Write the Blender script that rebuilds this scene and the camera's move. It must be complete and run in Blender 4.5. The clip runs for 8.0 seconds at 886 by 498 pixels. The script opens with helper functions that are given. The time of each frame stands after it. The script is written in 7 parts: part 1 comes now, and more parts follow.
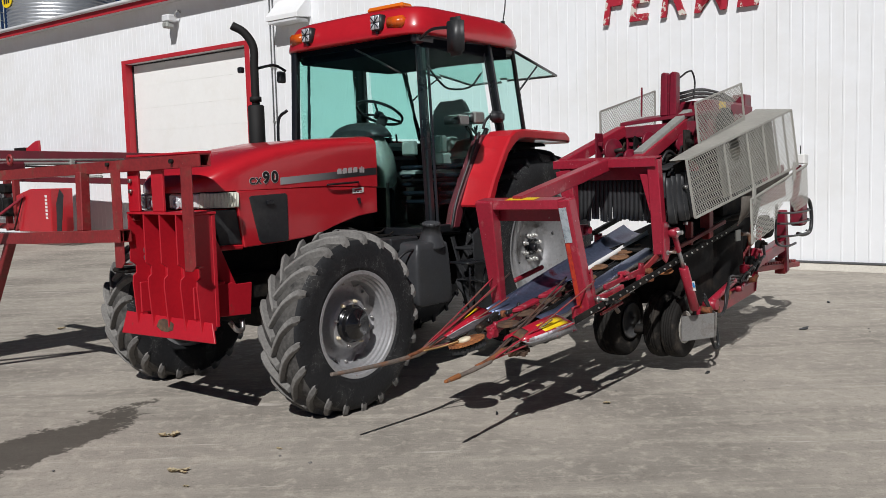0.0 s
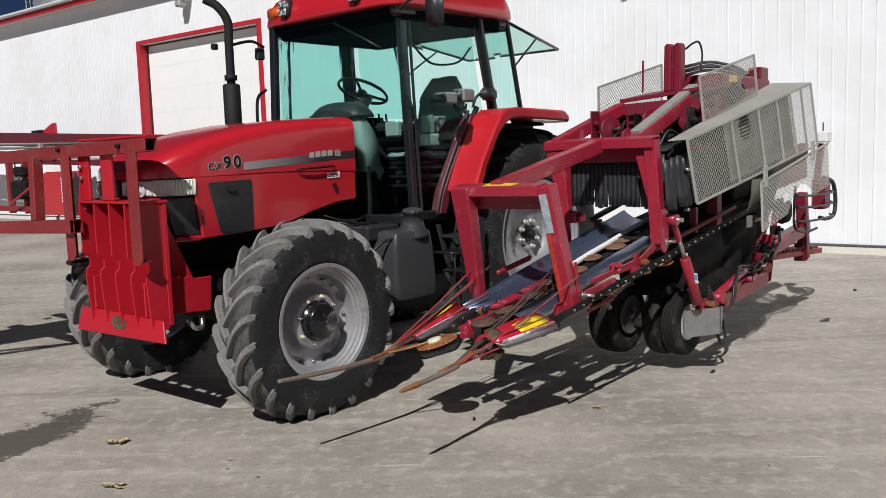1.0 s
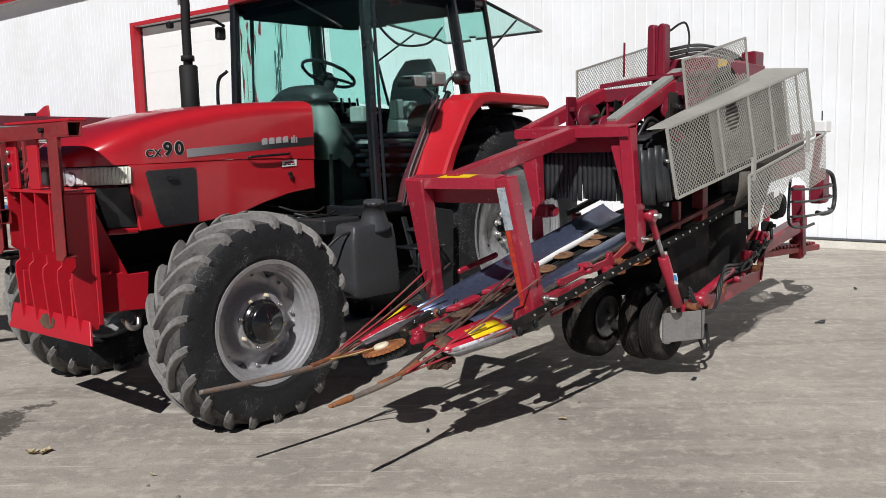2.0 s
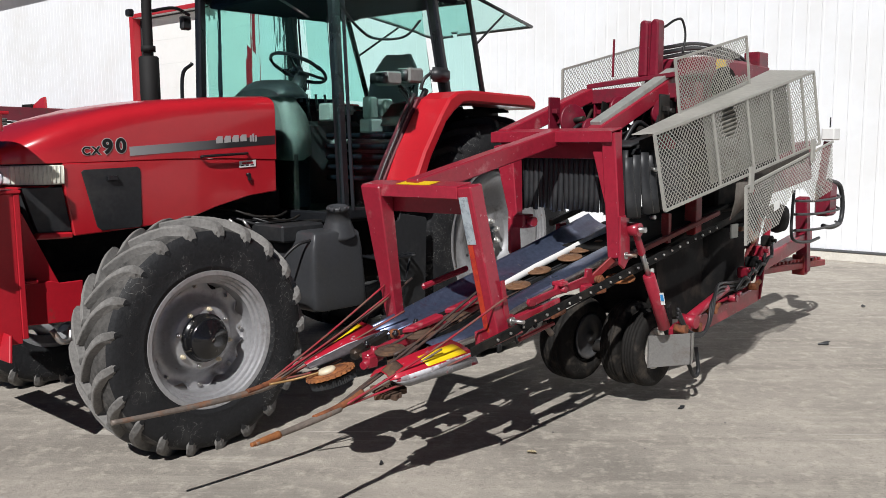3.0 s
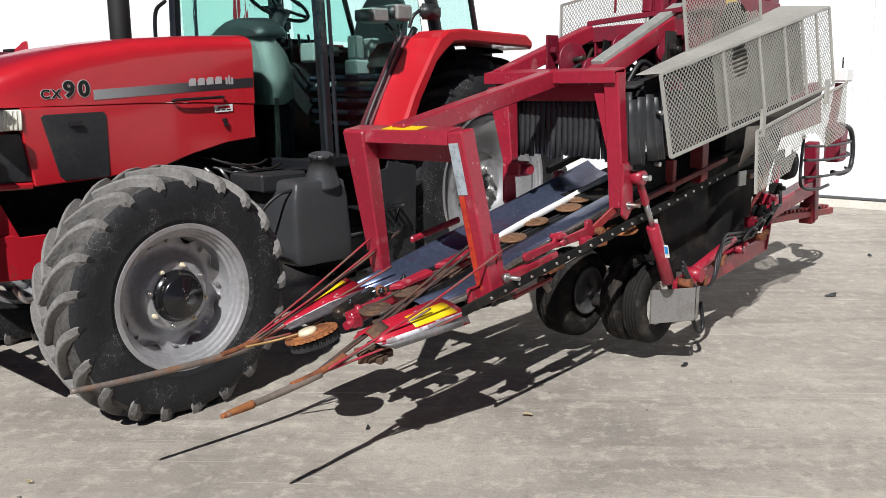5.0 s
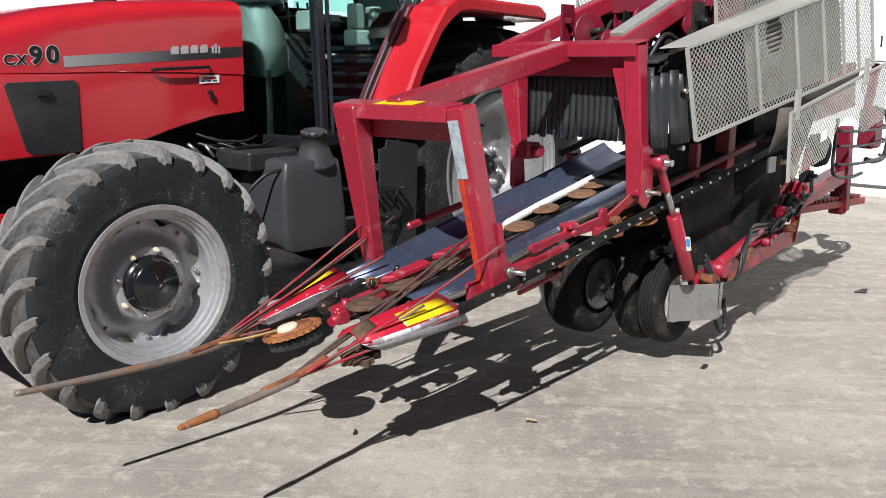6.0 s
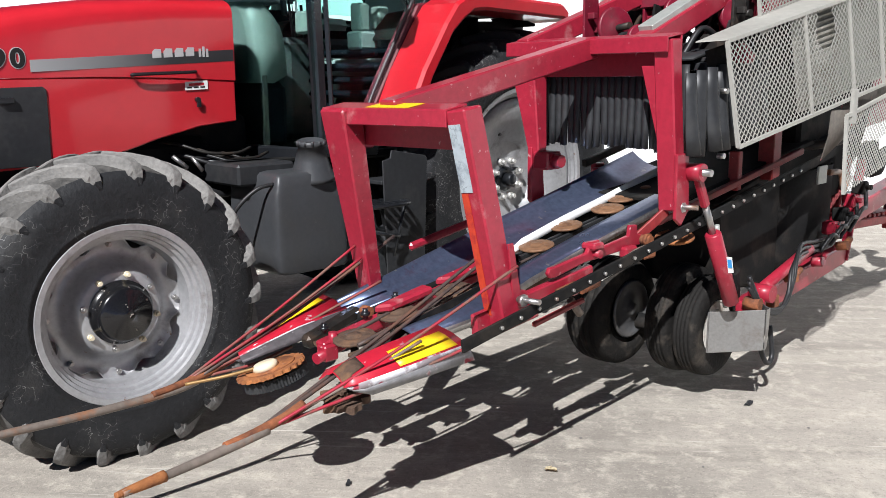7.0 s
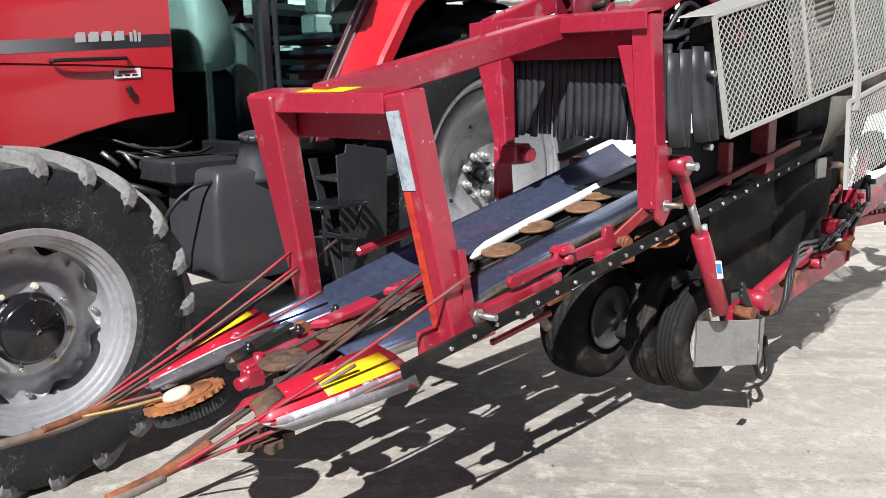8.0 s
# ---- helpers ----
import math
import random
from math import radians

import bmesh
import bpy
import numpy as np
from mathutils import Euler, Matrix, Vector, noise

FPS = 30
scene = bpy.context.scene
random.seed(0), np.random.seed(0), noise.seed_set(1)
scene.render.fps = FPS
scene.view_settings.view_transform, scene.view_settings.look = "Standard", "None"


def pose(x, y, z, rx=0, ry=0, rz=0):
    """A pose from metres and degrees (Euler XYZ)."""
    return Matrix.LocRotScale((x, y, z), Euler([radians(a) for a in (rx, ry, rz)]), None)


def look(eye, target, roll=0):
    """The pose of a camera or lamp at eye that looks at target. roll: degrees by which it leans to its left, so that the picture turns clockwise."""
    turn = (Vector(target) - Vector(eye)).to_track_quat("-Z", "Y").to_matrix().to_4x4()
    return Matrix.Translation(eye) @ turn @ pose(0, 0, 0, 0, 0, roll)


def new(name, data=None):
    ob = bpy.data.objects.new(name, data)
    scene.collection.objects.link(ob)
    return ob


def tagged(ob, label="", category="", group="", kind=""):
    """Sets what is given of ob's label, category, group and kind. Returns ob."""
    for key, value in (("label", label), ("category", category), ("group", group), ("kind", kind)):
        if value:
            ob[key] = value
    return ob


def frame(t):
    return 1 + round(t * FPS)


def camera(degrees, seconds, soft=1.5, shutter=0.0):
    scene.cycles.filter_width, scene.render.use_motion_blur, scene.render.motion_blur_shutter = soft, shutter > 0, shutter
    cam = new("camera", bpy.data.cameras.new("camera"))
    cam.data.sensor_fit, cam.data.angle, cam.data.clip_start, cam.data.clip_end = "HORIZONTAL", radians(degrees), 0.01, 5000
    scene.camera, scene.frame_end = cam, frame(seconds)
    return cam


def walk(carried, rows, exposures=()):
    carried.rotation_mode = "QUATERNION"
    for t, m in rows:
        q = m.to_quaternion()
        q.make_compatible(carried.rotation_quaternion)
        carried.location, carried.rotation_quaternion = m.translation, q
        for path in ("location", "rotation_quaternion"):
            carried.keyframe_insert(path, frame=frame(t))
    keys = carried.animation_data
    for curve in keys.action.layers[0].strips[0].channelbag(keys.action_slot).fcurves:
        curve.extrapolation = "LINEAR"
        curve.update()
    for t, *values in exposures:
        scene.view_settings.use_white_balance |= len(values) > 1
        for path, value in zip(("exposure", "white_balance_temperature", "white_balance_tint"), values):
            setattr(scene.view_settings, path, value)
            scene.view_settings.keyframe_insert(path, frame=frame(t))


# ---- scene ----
# ---- camera ----
cam = camera(54.3, 8.0, soft=0.55)
METRES, EYE = 3.326, 1.56
ROWS = [
    (0.0, 0.0, 0.0, 0.0, -0.14, -4.97, 1.56),
    (0.5, 0.0478, 0.0855, 0.0007, 0.68, -5.68, 1.77),
    (1.0, 0.111, 0.1493, 0.005, 2.07, -6.3, 1.96),
    (1.5, 0.1583, 0.2057, 0.0037, 2.47, -7.12, 1.86),
    (3.0, 0.2694, 0.422, 0.0103, 3.62, -7.26, 0.44),
    (3.5, 0.2853, 0.4489, 0.0095, 4.13, -7.76, 0.56),
    (4.0, 0.2812, 0.4599, 0.0098, 3.96, -8.67, 0.78),
    (4.5, 0.27, 0.4763, 0.0074, 3.17, -9.69, 0.73),
    (6.0, 0.2833, 0.6302, -0.0069, 4.31, -12.1, -0.22),
    (6.5, 0.2933, 0.6942, -0.0151, 5.64, -11.69, -0.06),
    (7.0, 0.3008, 0.7697, -0.0257, 6.2, -11.13, 0.39),
    (7.5, 0.316, 0.8385, -0.0401, 6.26, -11.24, 0.58),
    (8.0, 0.3345, 0.8947, -0.0414, 5.84, -11.31, 0.72),
]
walk(cam, [(t, pose(METRES * x, METRES * y, EYE + METRES * z, 90 + pitch, roll, yaw)) for t, x, y, z, yaw, pitch, roll in ROWS],
     exposures=[(0.0, -0.25, 6250, 10), (0.5, -0.19, 6250, 10), (1.5, -0.06, 6250, 10), (3.0, 0.03, 6250, 10), (4.5, 0.2, 6250, 10), (6.0, 0.45, 6150, 10), (7.0, 0.65, 6080, 10), (8.0, 0.78, 6050, 10)])

# ---- sky and sun ----
SUN = Vector((-0.135, -0.715, 0.685)).normalized()
world = bpy.data.worlds.new("sky")
scene.world = world
world.use_nodes = True
wn = world.node_tree.nodes
sky = wn.new("ShaderNodeTexSky")
sky.sky_type, sky.sun_disc = "NISHITA", False
sky.sun_elevation, sky.sun_rotation = math.asin(SUN.z), math.atan2(SUN.x, SUN.y)
sky.air_density, sky.dust_density, sky.ozone_density = 0.12, 0.0, 3.5
wn["Background"].inputs["Strength"].default_value = 0.05
world.node_tree.links.new(sky.outputs[0], wn["Background"].inputs["Color"])
sun = new("sun", bpy.data.lights.new("sun", "SUN"))
sun.data.energy, sun.data.angle, sun.data.color = 5.0, radians(0.53), (1.0, 0.965, 0.925)
sun.matrix_world = look(SUN * 50, (0, 0, 0))


# ---- materials ----
def material(name, colour, rough=0.5, metal=0.0, coat=0.0, vary=0.15, grain=40.0, bump=0.0, blot=None, blot_scale=4.0,
             blot_cut=(0.5, 0.62), blot_rough=None, spots=None, spot_scale=60.0, spot_cut=0.68, rough_vary=0.1, transmission=0.0, ior=1.45,
             per_piece=0.0, spec=0.5, veins=None, vein_scale=14.0, vein_width=0.012):
    """A painted or bare surface: base colour with large and fine variation, an optional second colour in blots (wear, rust, dirt),
    fine spots, relief and uneven gloss."""
    m = bpy.data.materials.new(name)
    m.use_nodes = True
    nt = m.node_tree
    b = nt.nodes["Principled BSDF"]
    N = lambda kind: nt.nodes.new(kind)
    link = nt.links.new
    co = N("ShaderNodeTexCoord")

    def noise_tex(scale, detail=5.0, rough_n=0.6):
        n = N("ShaderNodeTexNoise")
        n.inputs["Scale"].default_value, n.inputs["Detail"].default_value, n.inputs["Roughness"].default_value = scale, detail, rough_n
        link(co.outputs["Object"], n.inputs["Vector"])
        return n.outputs["Fac"]

    def ramp(fac, lo, hi):
        r = N("ShaderNodeMapRange")
        r.inputs["From Min"].default_value, r.inputs["From Max"].default_value = lo, hi
        link(fac, r.inputs["Value"])
        return r.outputs["Result"]

    def mix(fac, a, c):
        x = N("ShaderNodeMix")
        x.data_type = "RGBA"
        link(fac, x.inputs["Factor"])
        for sock, val in ((x.inputs["A"], a), (x.inputs["B"], c)):
            if isinstance(val, tuple):
                sock.default_value = (*val, 1)
            else:
                link(val, sock)
        return x.outputs["Result"]

    dark = tuple(c * (1 - vary) for c in colour)
    light = tuple(min(1, c * (1 + vary)) for c in colour)
    big, fine = noise_tex(2.3), noise_tex(grain, 3.0)
    avg = N("ShaderNodeMath")
    avg.operation = "ADD"
    link(big, avg.inputs[0])
    link(fine, avg.inputs[1])
    col = mix(ramp(avg.outputs[0], 0.7, 1.3), dark, light)
    if per_piece:
        oi = N("ShaderNodeObjectInfo")
        r = N("ShaderNodeMapRange")
        r.inputs["To Min"].default_value, r.inputs["To Max"].default_value = 1 - per_piece, 1 + per_piece
        link(oi.outputs["Random"], r.inputs["Value"])
        h = N("ShaderNodeHueSaturation")
        link(r.outputs["Result"], h.inputs["Value"])
        link(col, h.inputs["Color"])
        col = h.outputs["Color"]
    rfac = ramp(fine, 0.3, 0.7)
    rr = N("ShaderNodeMapRange")
    rr.inputs["To Min"].default_value, rr.inputs["To Max"].default_value = max(0.02, rough - rough_vary), min(1, rough + rough_vary)
    link(big, rr.inputs["Value"])
    rout = rr.outputs["Result"]
    if blot:
        bf = ramp(noise_tex(blot_scale, 8.0, 0.65), *blot_cut)
        col = mix(bf, col, blot)
        if blot_rough is not None:
            x = N("ShaderNodeMix")
            link(bf, x.inputs["Factor"])
            link(rout, x.inputs["A"])
            x.inputs["B"].default_value = blot_rough
            rout = x.outputs["Result"]
    if spots:
        col = mix(ramp(noise_tex(spot_scale, 2.0), spot_cut, spot_cut + 0.04), col, spots)
    if veins:
        # thin scratches: the level lines of a stretched noise
        vn = noise_tex(vein_scale, 2.0, 0.5)
        sb = N("ShaderNodeMath")
        sb.operation = "SUBTRACT"
        sb.inputs[1].default_value = 0.5
        link(vn, sb.inputs[0])
        ab = N("ShaderNodeMath")
        ab.operation = "ABSOLUTE"
        link(sb.outputs[0], ab.inputs[0])
        line = ramp(ab.outputs[0], vein_width, 0.0)
        mk = N("ShaderNodeMath")
        mk.operation = "MULTIPLY"
        link(line, mk.inputs[0])
        link(ramp(noise_tex(5.0, 4.0), 0.48, 0.62), mk.inputs[1])
        col = mix(mk.outputs[0], col, veins)
    link(col, b.inputs["Base Color"])
    link(rout, b.inputs["Roughness"])
    b.inputs["Metallic"].default_value = metal
    b.inputs["Specular IOR Level"].default_value = spec
    b.inputs["Coat Weight"].default_value = coat
    b.inputs["Coat Roughness"].default_value = 0.08
    b.inputs["Transmission Weight"].default_value = transmission
    b.inputs["IOR"].default_value = ior
    if bump:
        bp = N("ShaderNodeBump")
        bp.inputs["Strength"].default_value, bp.inputs["Distance"].default_value = bump, 0.01
        link(fine, bp.inputs["Height"])
        link(bp.outputs["Normal"], b.inputs["Normal"])
    return m


RED = material("tractor_red_paint", (0.45, 0.013, 0.022), 0.32, coat=0.5, vary=0.06, grain=15, rough_vary=0.06)
RED_FRAME = material("dull_red_frame_paint", (0.215, 0.020, 0.022), 0.5, vary=0.28, blot=(0.15, 0.07, 0.05), blot_scale=7, blot_cut=(0.56, 0.70), blot_rough=0.8, spots=(0.28, 0.12, 0.10), spot_scale=38, spot_cut=0.7)
RED_BRACKET = material("red_bracket_paint", (0.42, 0.009, 0.020), 0.45, vary=0.1, blot=(0.2, 0.05, 0.04), blot_scale=6, blot_cut=(0.66, 0.74))
RED_HARV = material("harvester_red_paint", (0.29, 0.015, 0.033), 0.38, coat=0.2, vary=0.18, blot=(0.44, 0.20, 0.20), blot_scale=6, blot_cut=(0.60, 0.78), spots=(0.40, 0.20, 0.20), spot_scale=42, spot_cut=0.70)
BLACK = material("black_plastic", (0.021, 0.022, 0.024), 0.42, vary=0.25, blot=(0.042, 0.041, 0.040), blot_scale=5, blot_cut=(0.5, 0.75))
BLACK_TRIM = material("black_trim_paint", (0.010, 0.011, 0.013), 0.30, vary=0.2, coat=0.2)
DARK = material("dark_machinery_and_shade", (0.007, 0.007, 0.007), 0.8, spec=0.25, vary=0.4, blot=(0.032, 0.026, 0.021), blot_scale=6, blot_cut=(0.5, 0.7))
LUG = material("dusty_worn_tread_rubber", (0.165, 0.159, 0.150), 0.85, vary=0.35, bump=0.5, grain=45, blot=(0.035, 0.034, 0.033), blot_scale=10, blot_cut=(0.55, 0.68), per_piece=0.18)
TYRE = material("weathered_tyre_rubber", (0.015, 0.0155, 0.017), 0.65, spec=0.35, vary=0.3, bump=0.35, grain=60, blot=(0.046, 0.045, 0.044), blot_scale=5, blot_cut=(0.52, 0.8), veins=(0.24, 0.235, 0.23), vein_scale=24, vein_width=0.009)
TYRE_SIDE = material("tyre_sidewall_rubber", (0.026, 0.026, 0.027), 0.65, vary=0.25, bump=0.25, grain=50, blot=(0.09, 0.085, 0.078), blot_scale=7, blot_cut=(0.55, 0.75))
RIM = material("silver_wheel_paint", (0.40, 0.40, 0.41), 0.42, metal=0.5, vary=0.14, blot=(0.20, 0.185, 0.17), blot_scale=6, blot_cut=(0.55, 0.75), blot_rough=0.7, spots=(0.22, 0.12, 0.07), spot_scale=25, spot_cut=0.72)
STEEL = material("worn_steel", (0.42, 0.41, 0.40), 0.35, metal=0.9, vary=0.2, blot=(0.2, 0.12, 0.08), blot_scale=9, blot_cut=(0.55, 0.7), blot_rough=0.75)
GUARD = material("weathered_zinc_mesh", (0.36, 0.352, 0.318), 0.55, metal=0.15, vary=0.12, grain=30, blot=(0.34, 0.28, 0.20), blot_scale=3.5, blot_cut=(0.62, 0.78))
GALV = material("galvanised_steel", (0.36, 0.37, 0.345), 0.5, metal=0.3, vary=0.15, grain=30, blot=(0.24, 0.19, 0.14), blot_scale=5, blot_cut=(0.6, 0.75))
RUST = material("rusty_iron", (0.22, 0.075, 0.03), 0.85, vary=0.35, bump=0.4, blot=(0.09, 0.035, 0.02), blot_scale=14, blot_cut=(0.45, 0.65))
ROD = material("rusty_rod", (0.20, 0.10, 0.075), 0.7, metal=0.2, vary=0.3, blot=(0.30, 0.045, 0.05), blot_scale=5, blot_cut=(0.5, 0.65))
ROD_RED = material("red_painted_rod", (0.30, 0.018, 0.035), 0.5, vary=0.2, blot=(0.16, 0.085, 0.065), blot_scale=9, blot_cut=(0.46, 0.58))
PIPE = material("grey_brown_pipe", (0.20, 0.165, 0.14), 0.6, metal=0.3, vary=0.25, blot=(0.32, 0.12, 0.04), blot_scale=4, blot_cut=(0.55, 0.68))
BLUE = material("polished_blue_steel", (0.19, 0.235, 0.37), 0.30, metal=0.85, vary=0.25, blot=(0.20, 0.05, 0.075), blot_scale=4.5, blot_cut=(0.6, 0.7), rough_vary=0.1, spots=(0.4, 0.42, 0.45), spot_scale=22, spot_cut=0.70)
RUBBER = material("black_rubber_flap", (0.022, 0.023, 0.025), 0.45, vary=0.3, blot=(0.035, 0.034, 0.033), blot_scale=6, blot_cut=(0.55, 0.75))
WHITE_PLASTIC = material("white_plastic", (0.75, 0.75, 0.73), 0.35, vary=0.04)
CREAM = material("cream_plastic", (0.66, 0.58, 0.42), 0.5, vary=0.1)
YELLOW = material("yellow_decal", (0.80, 0.56, 0.01), 0.4, vary=0.06, spots=(0.55, 0.3, 0.02), spot_scale=30, spot_cut=0.7)
SILVER_TAPE = material("silver_reflector", (0.36, 0.41, 0.44), 0.35, vary=0.12, blot=(0.20, 0.23, 0.26), blot_scale=14, blot_cut=(0.5, 0.62), veins=(0.12, 0.13, 0.14), vein_scale=30, vein_width=0.02)
ORANGE_TAPE = material("orange_red_reflector", (0.46, 0.045, 0.018), 0.4, vary=0.2, blot=(0.30, 0.02, 0.02), blot_scale=22, blot_cut=(0.5, 0.62))
AMBER = material("amber_lens", (0.75, 0.17, 0.01), 0.2, vary=0.1, coat=0.5)
LENS = material("clear_lamp_lens", (0.66, 0.67, 0.66), 0.18, metal=0.15, vary=0.1, coat=0.6)
LENS_RIB = material("ribbed_lamp_lens", (0.70, 0.70, 0.60), 0.25, vary=0.1, coat=0.5)
FADE_DECAL = material("light_grey_decal", (0.26, 0.26, 0.265), 0.4, metal=0.2, vary=0.1)
SILVER_DECAL = material("silver_decal", (0.5, 0.5, 0.5), 0.35, metal=0.4, vary=0.05)
INTERIOR = material("grey_cab_plastic", (0.19, 0.20, 0.19), 0.6, vary=0.15)
SEAT = material("dark_grey_seat_cloth", (0.26, 0.26, 0.26), 0.9, vary=0.2, bump=0.2, grain=120)
RUST_BRIGHT = material("orange_rust", (0.33, 0.125, 0.04), 0.85, vary=0.3, bump=0.4, blot=(0.16, 0.055, 0.025), blot_scale=18, blot_cut=(0.45, 0.65))
ROLLER = material("brown_polished_roller", (0.20, 0.105, 0.055), 0.6, metal=0.2, vary=0.3, blot=(0.10, 0.05, 0.03), blot_scale=18, blot_cut=(0.5, 0.65))
SNOUT_RED = material("scraped_snout_paint", (0.42, 0.012, 0.03), 0.4, coat=0.2, vary=0.12, blot=(0.55, 0.52, 0.55), blot_scale=9, blot_cut=(0.62, 0.66))
SCRAPE = material("flaking_white_paint", (0.58, 0.57, 0.60), 0.5, vary=0.2, blot=(0.26, 0.22, 0.23), blot_scale=11, blot_cut=(0.48, 0.56), spots=(0.40, 0.04, 0.07), spot_scale=13, spot_cut=0.58)
SKIRT = material("scraped_steel_skirt", (0.22, 0.215, 0.22), 0.45, metal=0.3, vary=0.25, blot=(0.50, 0.48, 0.50), blot_scale=9, blot_cut=(0.60, 0.66), spots=(0.35, 0.03, 0.05), spot_scale=9, spot_cut=0.66)
WHITE_RIM = material("white_rim_paint", (0.62, 0.60, 0.55), 0.5, vary=0.1, blot=(0.25, 0.16, 0.1), blot_scale=8, blot_cut=(0.52, 0.68))
MUDDY = material("muddy_rusted_iron", (0.075, 0.045, 0.03), 0.85, vary=0.4, bump=0.5, blot=(0.14, 0.075, 0.04), blot_scale=14, blot_cut=(0.5, 0.65))
ROD_DARK = material("dark_rusted_rod", (0.085, 0.062, 0.055), 0.6, metal=0.3, vary=0.3, blot=(0.17, 0.08, 0.05), blot_scale=6, blot_cut=(0.5, 0.65))
BRASS = material("brownish_brass_wire", (0.30, 0.18, 0.07), 0.5, metal=0.4, vary=0.2)
PLATE_STEEL = material("brushed_bare_sheet_steel", (0.30, 0.295, 0.285), 0.38, metal=0.7, vary=0.15, grain=80, blot=(0.16, 0.13, 0.11), blot_scale=6, blot_cut=(0.55, 0.75), blot_rough=0.7)
ROAD_TYRE = material("brown_black_road_tyre", (0.012, 0.011, 0.010), 0.8, spec=0.25, vary=0.35, bump=0.4, grain=60, blot=(0.060, 0.050, 0.040), blot_scale=9, blot_cut=(0.5, 0.7))
COVER_GREY = material("grey_cover_paint", (0.085, 0.086, 0.088), 0.55, metal=0.2, vary=0.2, blot=(0.11, 0.10, 0.09), blot_scale=8, blot_cut=(0.5, 0.7))
# blue-black cab lining, with the dimness inside the cab in its colour
CAB_SHADE = material("blue_black_lining_and_shade", (0.004, 0.006, 0.010), 0.95, vary=0.2, spec=0.08)
CONSOLE = material("grey_green_console", (0.115, 0.118, 0.112), 0.55, vary=0.1)
TREAD_DUST = material("dusty_tread_rubber", (0.080, 0.076, 0.071), 0.9, vary=0.4, bump=0.5, grain=40, blot=(0.028, 0.027, 0.026), blot_scale=12, blot_cut=(0.5, 0.68))
# red with the shade of the boom's side already in the colour
SHADED_RED = material("shaded_maroon_paint", (0.105, 0.012, 0.020), 0.55, vary=0.25, blot=(0.07, 0.03, 0.025), blot_scale=4, blot_cut=(0.55, 0.7))
NUT = material("bright_zinc_nut", (0.72, 0.71, 0.68), 0.3, metal=0.7, vary=0.1)
HUB = material("chipped_glossy_black_hub", (0.008, 0.008, 0.009), 0.2, vary=0.2, coat=0.4, spots=(0.42, 0.38, 0.33), spot_scale=34, spot_cut=0.69)
FLAT_BLACK = material("flat_black_print", (0.006, 0.006, 0.006), 0.75, vary=0.1)
SIGNAL = material("dark_amber_signal", (0.55, 0.09, 0.008), 0.2, vary=0.15, coat=0.4)
LED = material("lamp_reflector", (0.55, 0.57, 0.60), 0.2, metal=0.3, vary=0.2)
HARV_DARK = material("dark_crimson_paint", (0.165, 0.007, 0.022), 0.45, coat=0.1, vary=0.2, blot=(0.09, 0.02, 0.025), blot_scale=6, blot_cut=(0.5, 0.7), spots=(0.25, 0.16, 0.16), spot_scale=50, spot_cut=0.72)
GREASY = material("greasy_dark_steel", (0.022, 0.020, 0.018), 0.5, metal=0.3, vary=0.4, blot=(0.07, 0.045, 0.03), blot_scale=9, blot_cut=(0.5, 0.68))
BEIGE_SHEET = material("dirty_beige_sheet", (0.27, 0.26, 0.225), 0.65, metal=0.1, vary=0.25, blot=(0.12, 0.09, 0.06), blot_scale=4, blot_cut=(0.52, 0.7))
TANK = material("scuffed_tank_plastic", (0.040, 0.042, 0.046), 0.42, vary=0.15, blot=(0.040, 0.040, 0.040), blot_scale=5, blot_cut=(0.5, 0.72), veins=(0.09, 0.09, 0.09), vein_scale=26, vein_width=0.003)
def fading_stripe():
    """Decal that fades from black at the rear end to light grey at the front end."""
    m = material("fading_grey_stripe", (0.03, 0.03, 0.032), 0.4, vary=0.1)
    nt = m.node_tree
    co, sep, ramp_n = nt.nodes.new("ShaderNodeTexCoord"), nt.nodes.new("ShaderNodeSeparateXYZ"), nt.nodes.new("ShaderNodeValToRGB")
    nt.links.new(co.outputs["Generated"], sep.inputs[0])
    nt.links.new(sep.outputs["X"], ramp_n.inputs["Fac"])
    ramp_n.color_ramp.elements[0].position, ramp_n.color_ramp.elements[0].color = 0.35, (0.022, 0.022, 0.024, 1)
    ramp_n.color_ramp.elements[1].position, ramp_n.color_ramp.elements[1].color = 1.0, (0.30, 0.30, 0.305, 1)
    nt.links.new(ramp_n.outputs["Color"], nt.nodes["Principled BSDF"].inputs["Base Color"])
    return m


STRIPE = fading_stripe()
DULL_SKIRT = material("dull_purple_grey_steel", (0.10, 0.09, 0.095), 0.6, metal=0.2, vary=0.3, blot=(0.30, 0.28, 0.29), blot_scale=9, blot_cut=(0.6, 0.66))
DIRTY_PANEL = material("mud_stained_panel", (0.085, 0.075, 0.064), 0.75, vary=0.3, blot=(0.08, 0.06, 0.05), blot_scale=3.5, blot_cut=(0.48, 0.66), spots=(0.30, 0.05, 0.06), spot_scale=9, spot_cut=0.66)
HOSE = material("black_hydraulic_hose", (0.014, 0.014, 0.015), 0.45, vary=0.2)
GLASS = material("green_tinted_glass", (0.56, 0.84, 0.79), 0.01, vary=0.0, rough_vary=0.0, transmission=1.0, ior=1.12)


# ---- mesh helpers ----
MACHINE = pose(-1.3832, 6.2979, 0, 0, 0, 230.5)
CY = -0.1
BASE = {}


def V(*p):
    return Vector(p)


def merge(*bms):
    out = bms[0]
    for other in bms[1:]:
        me = bpy.data.meshes.new("t")
        other.to_mesh(me)
        out.from_mesh(me)
        bpy.data.meshes.remove(me)
        other.free()
    return out


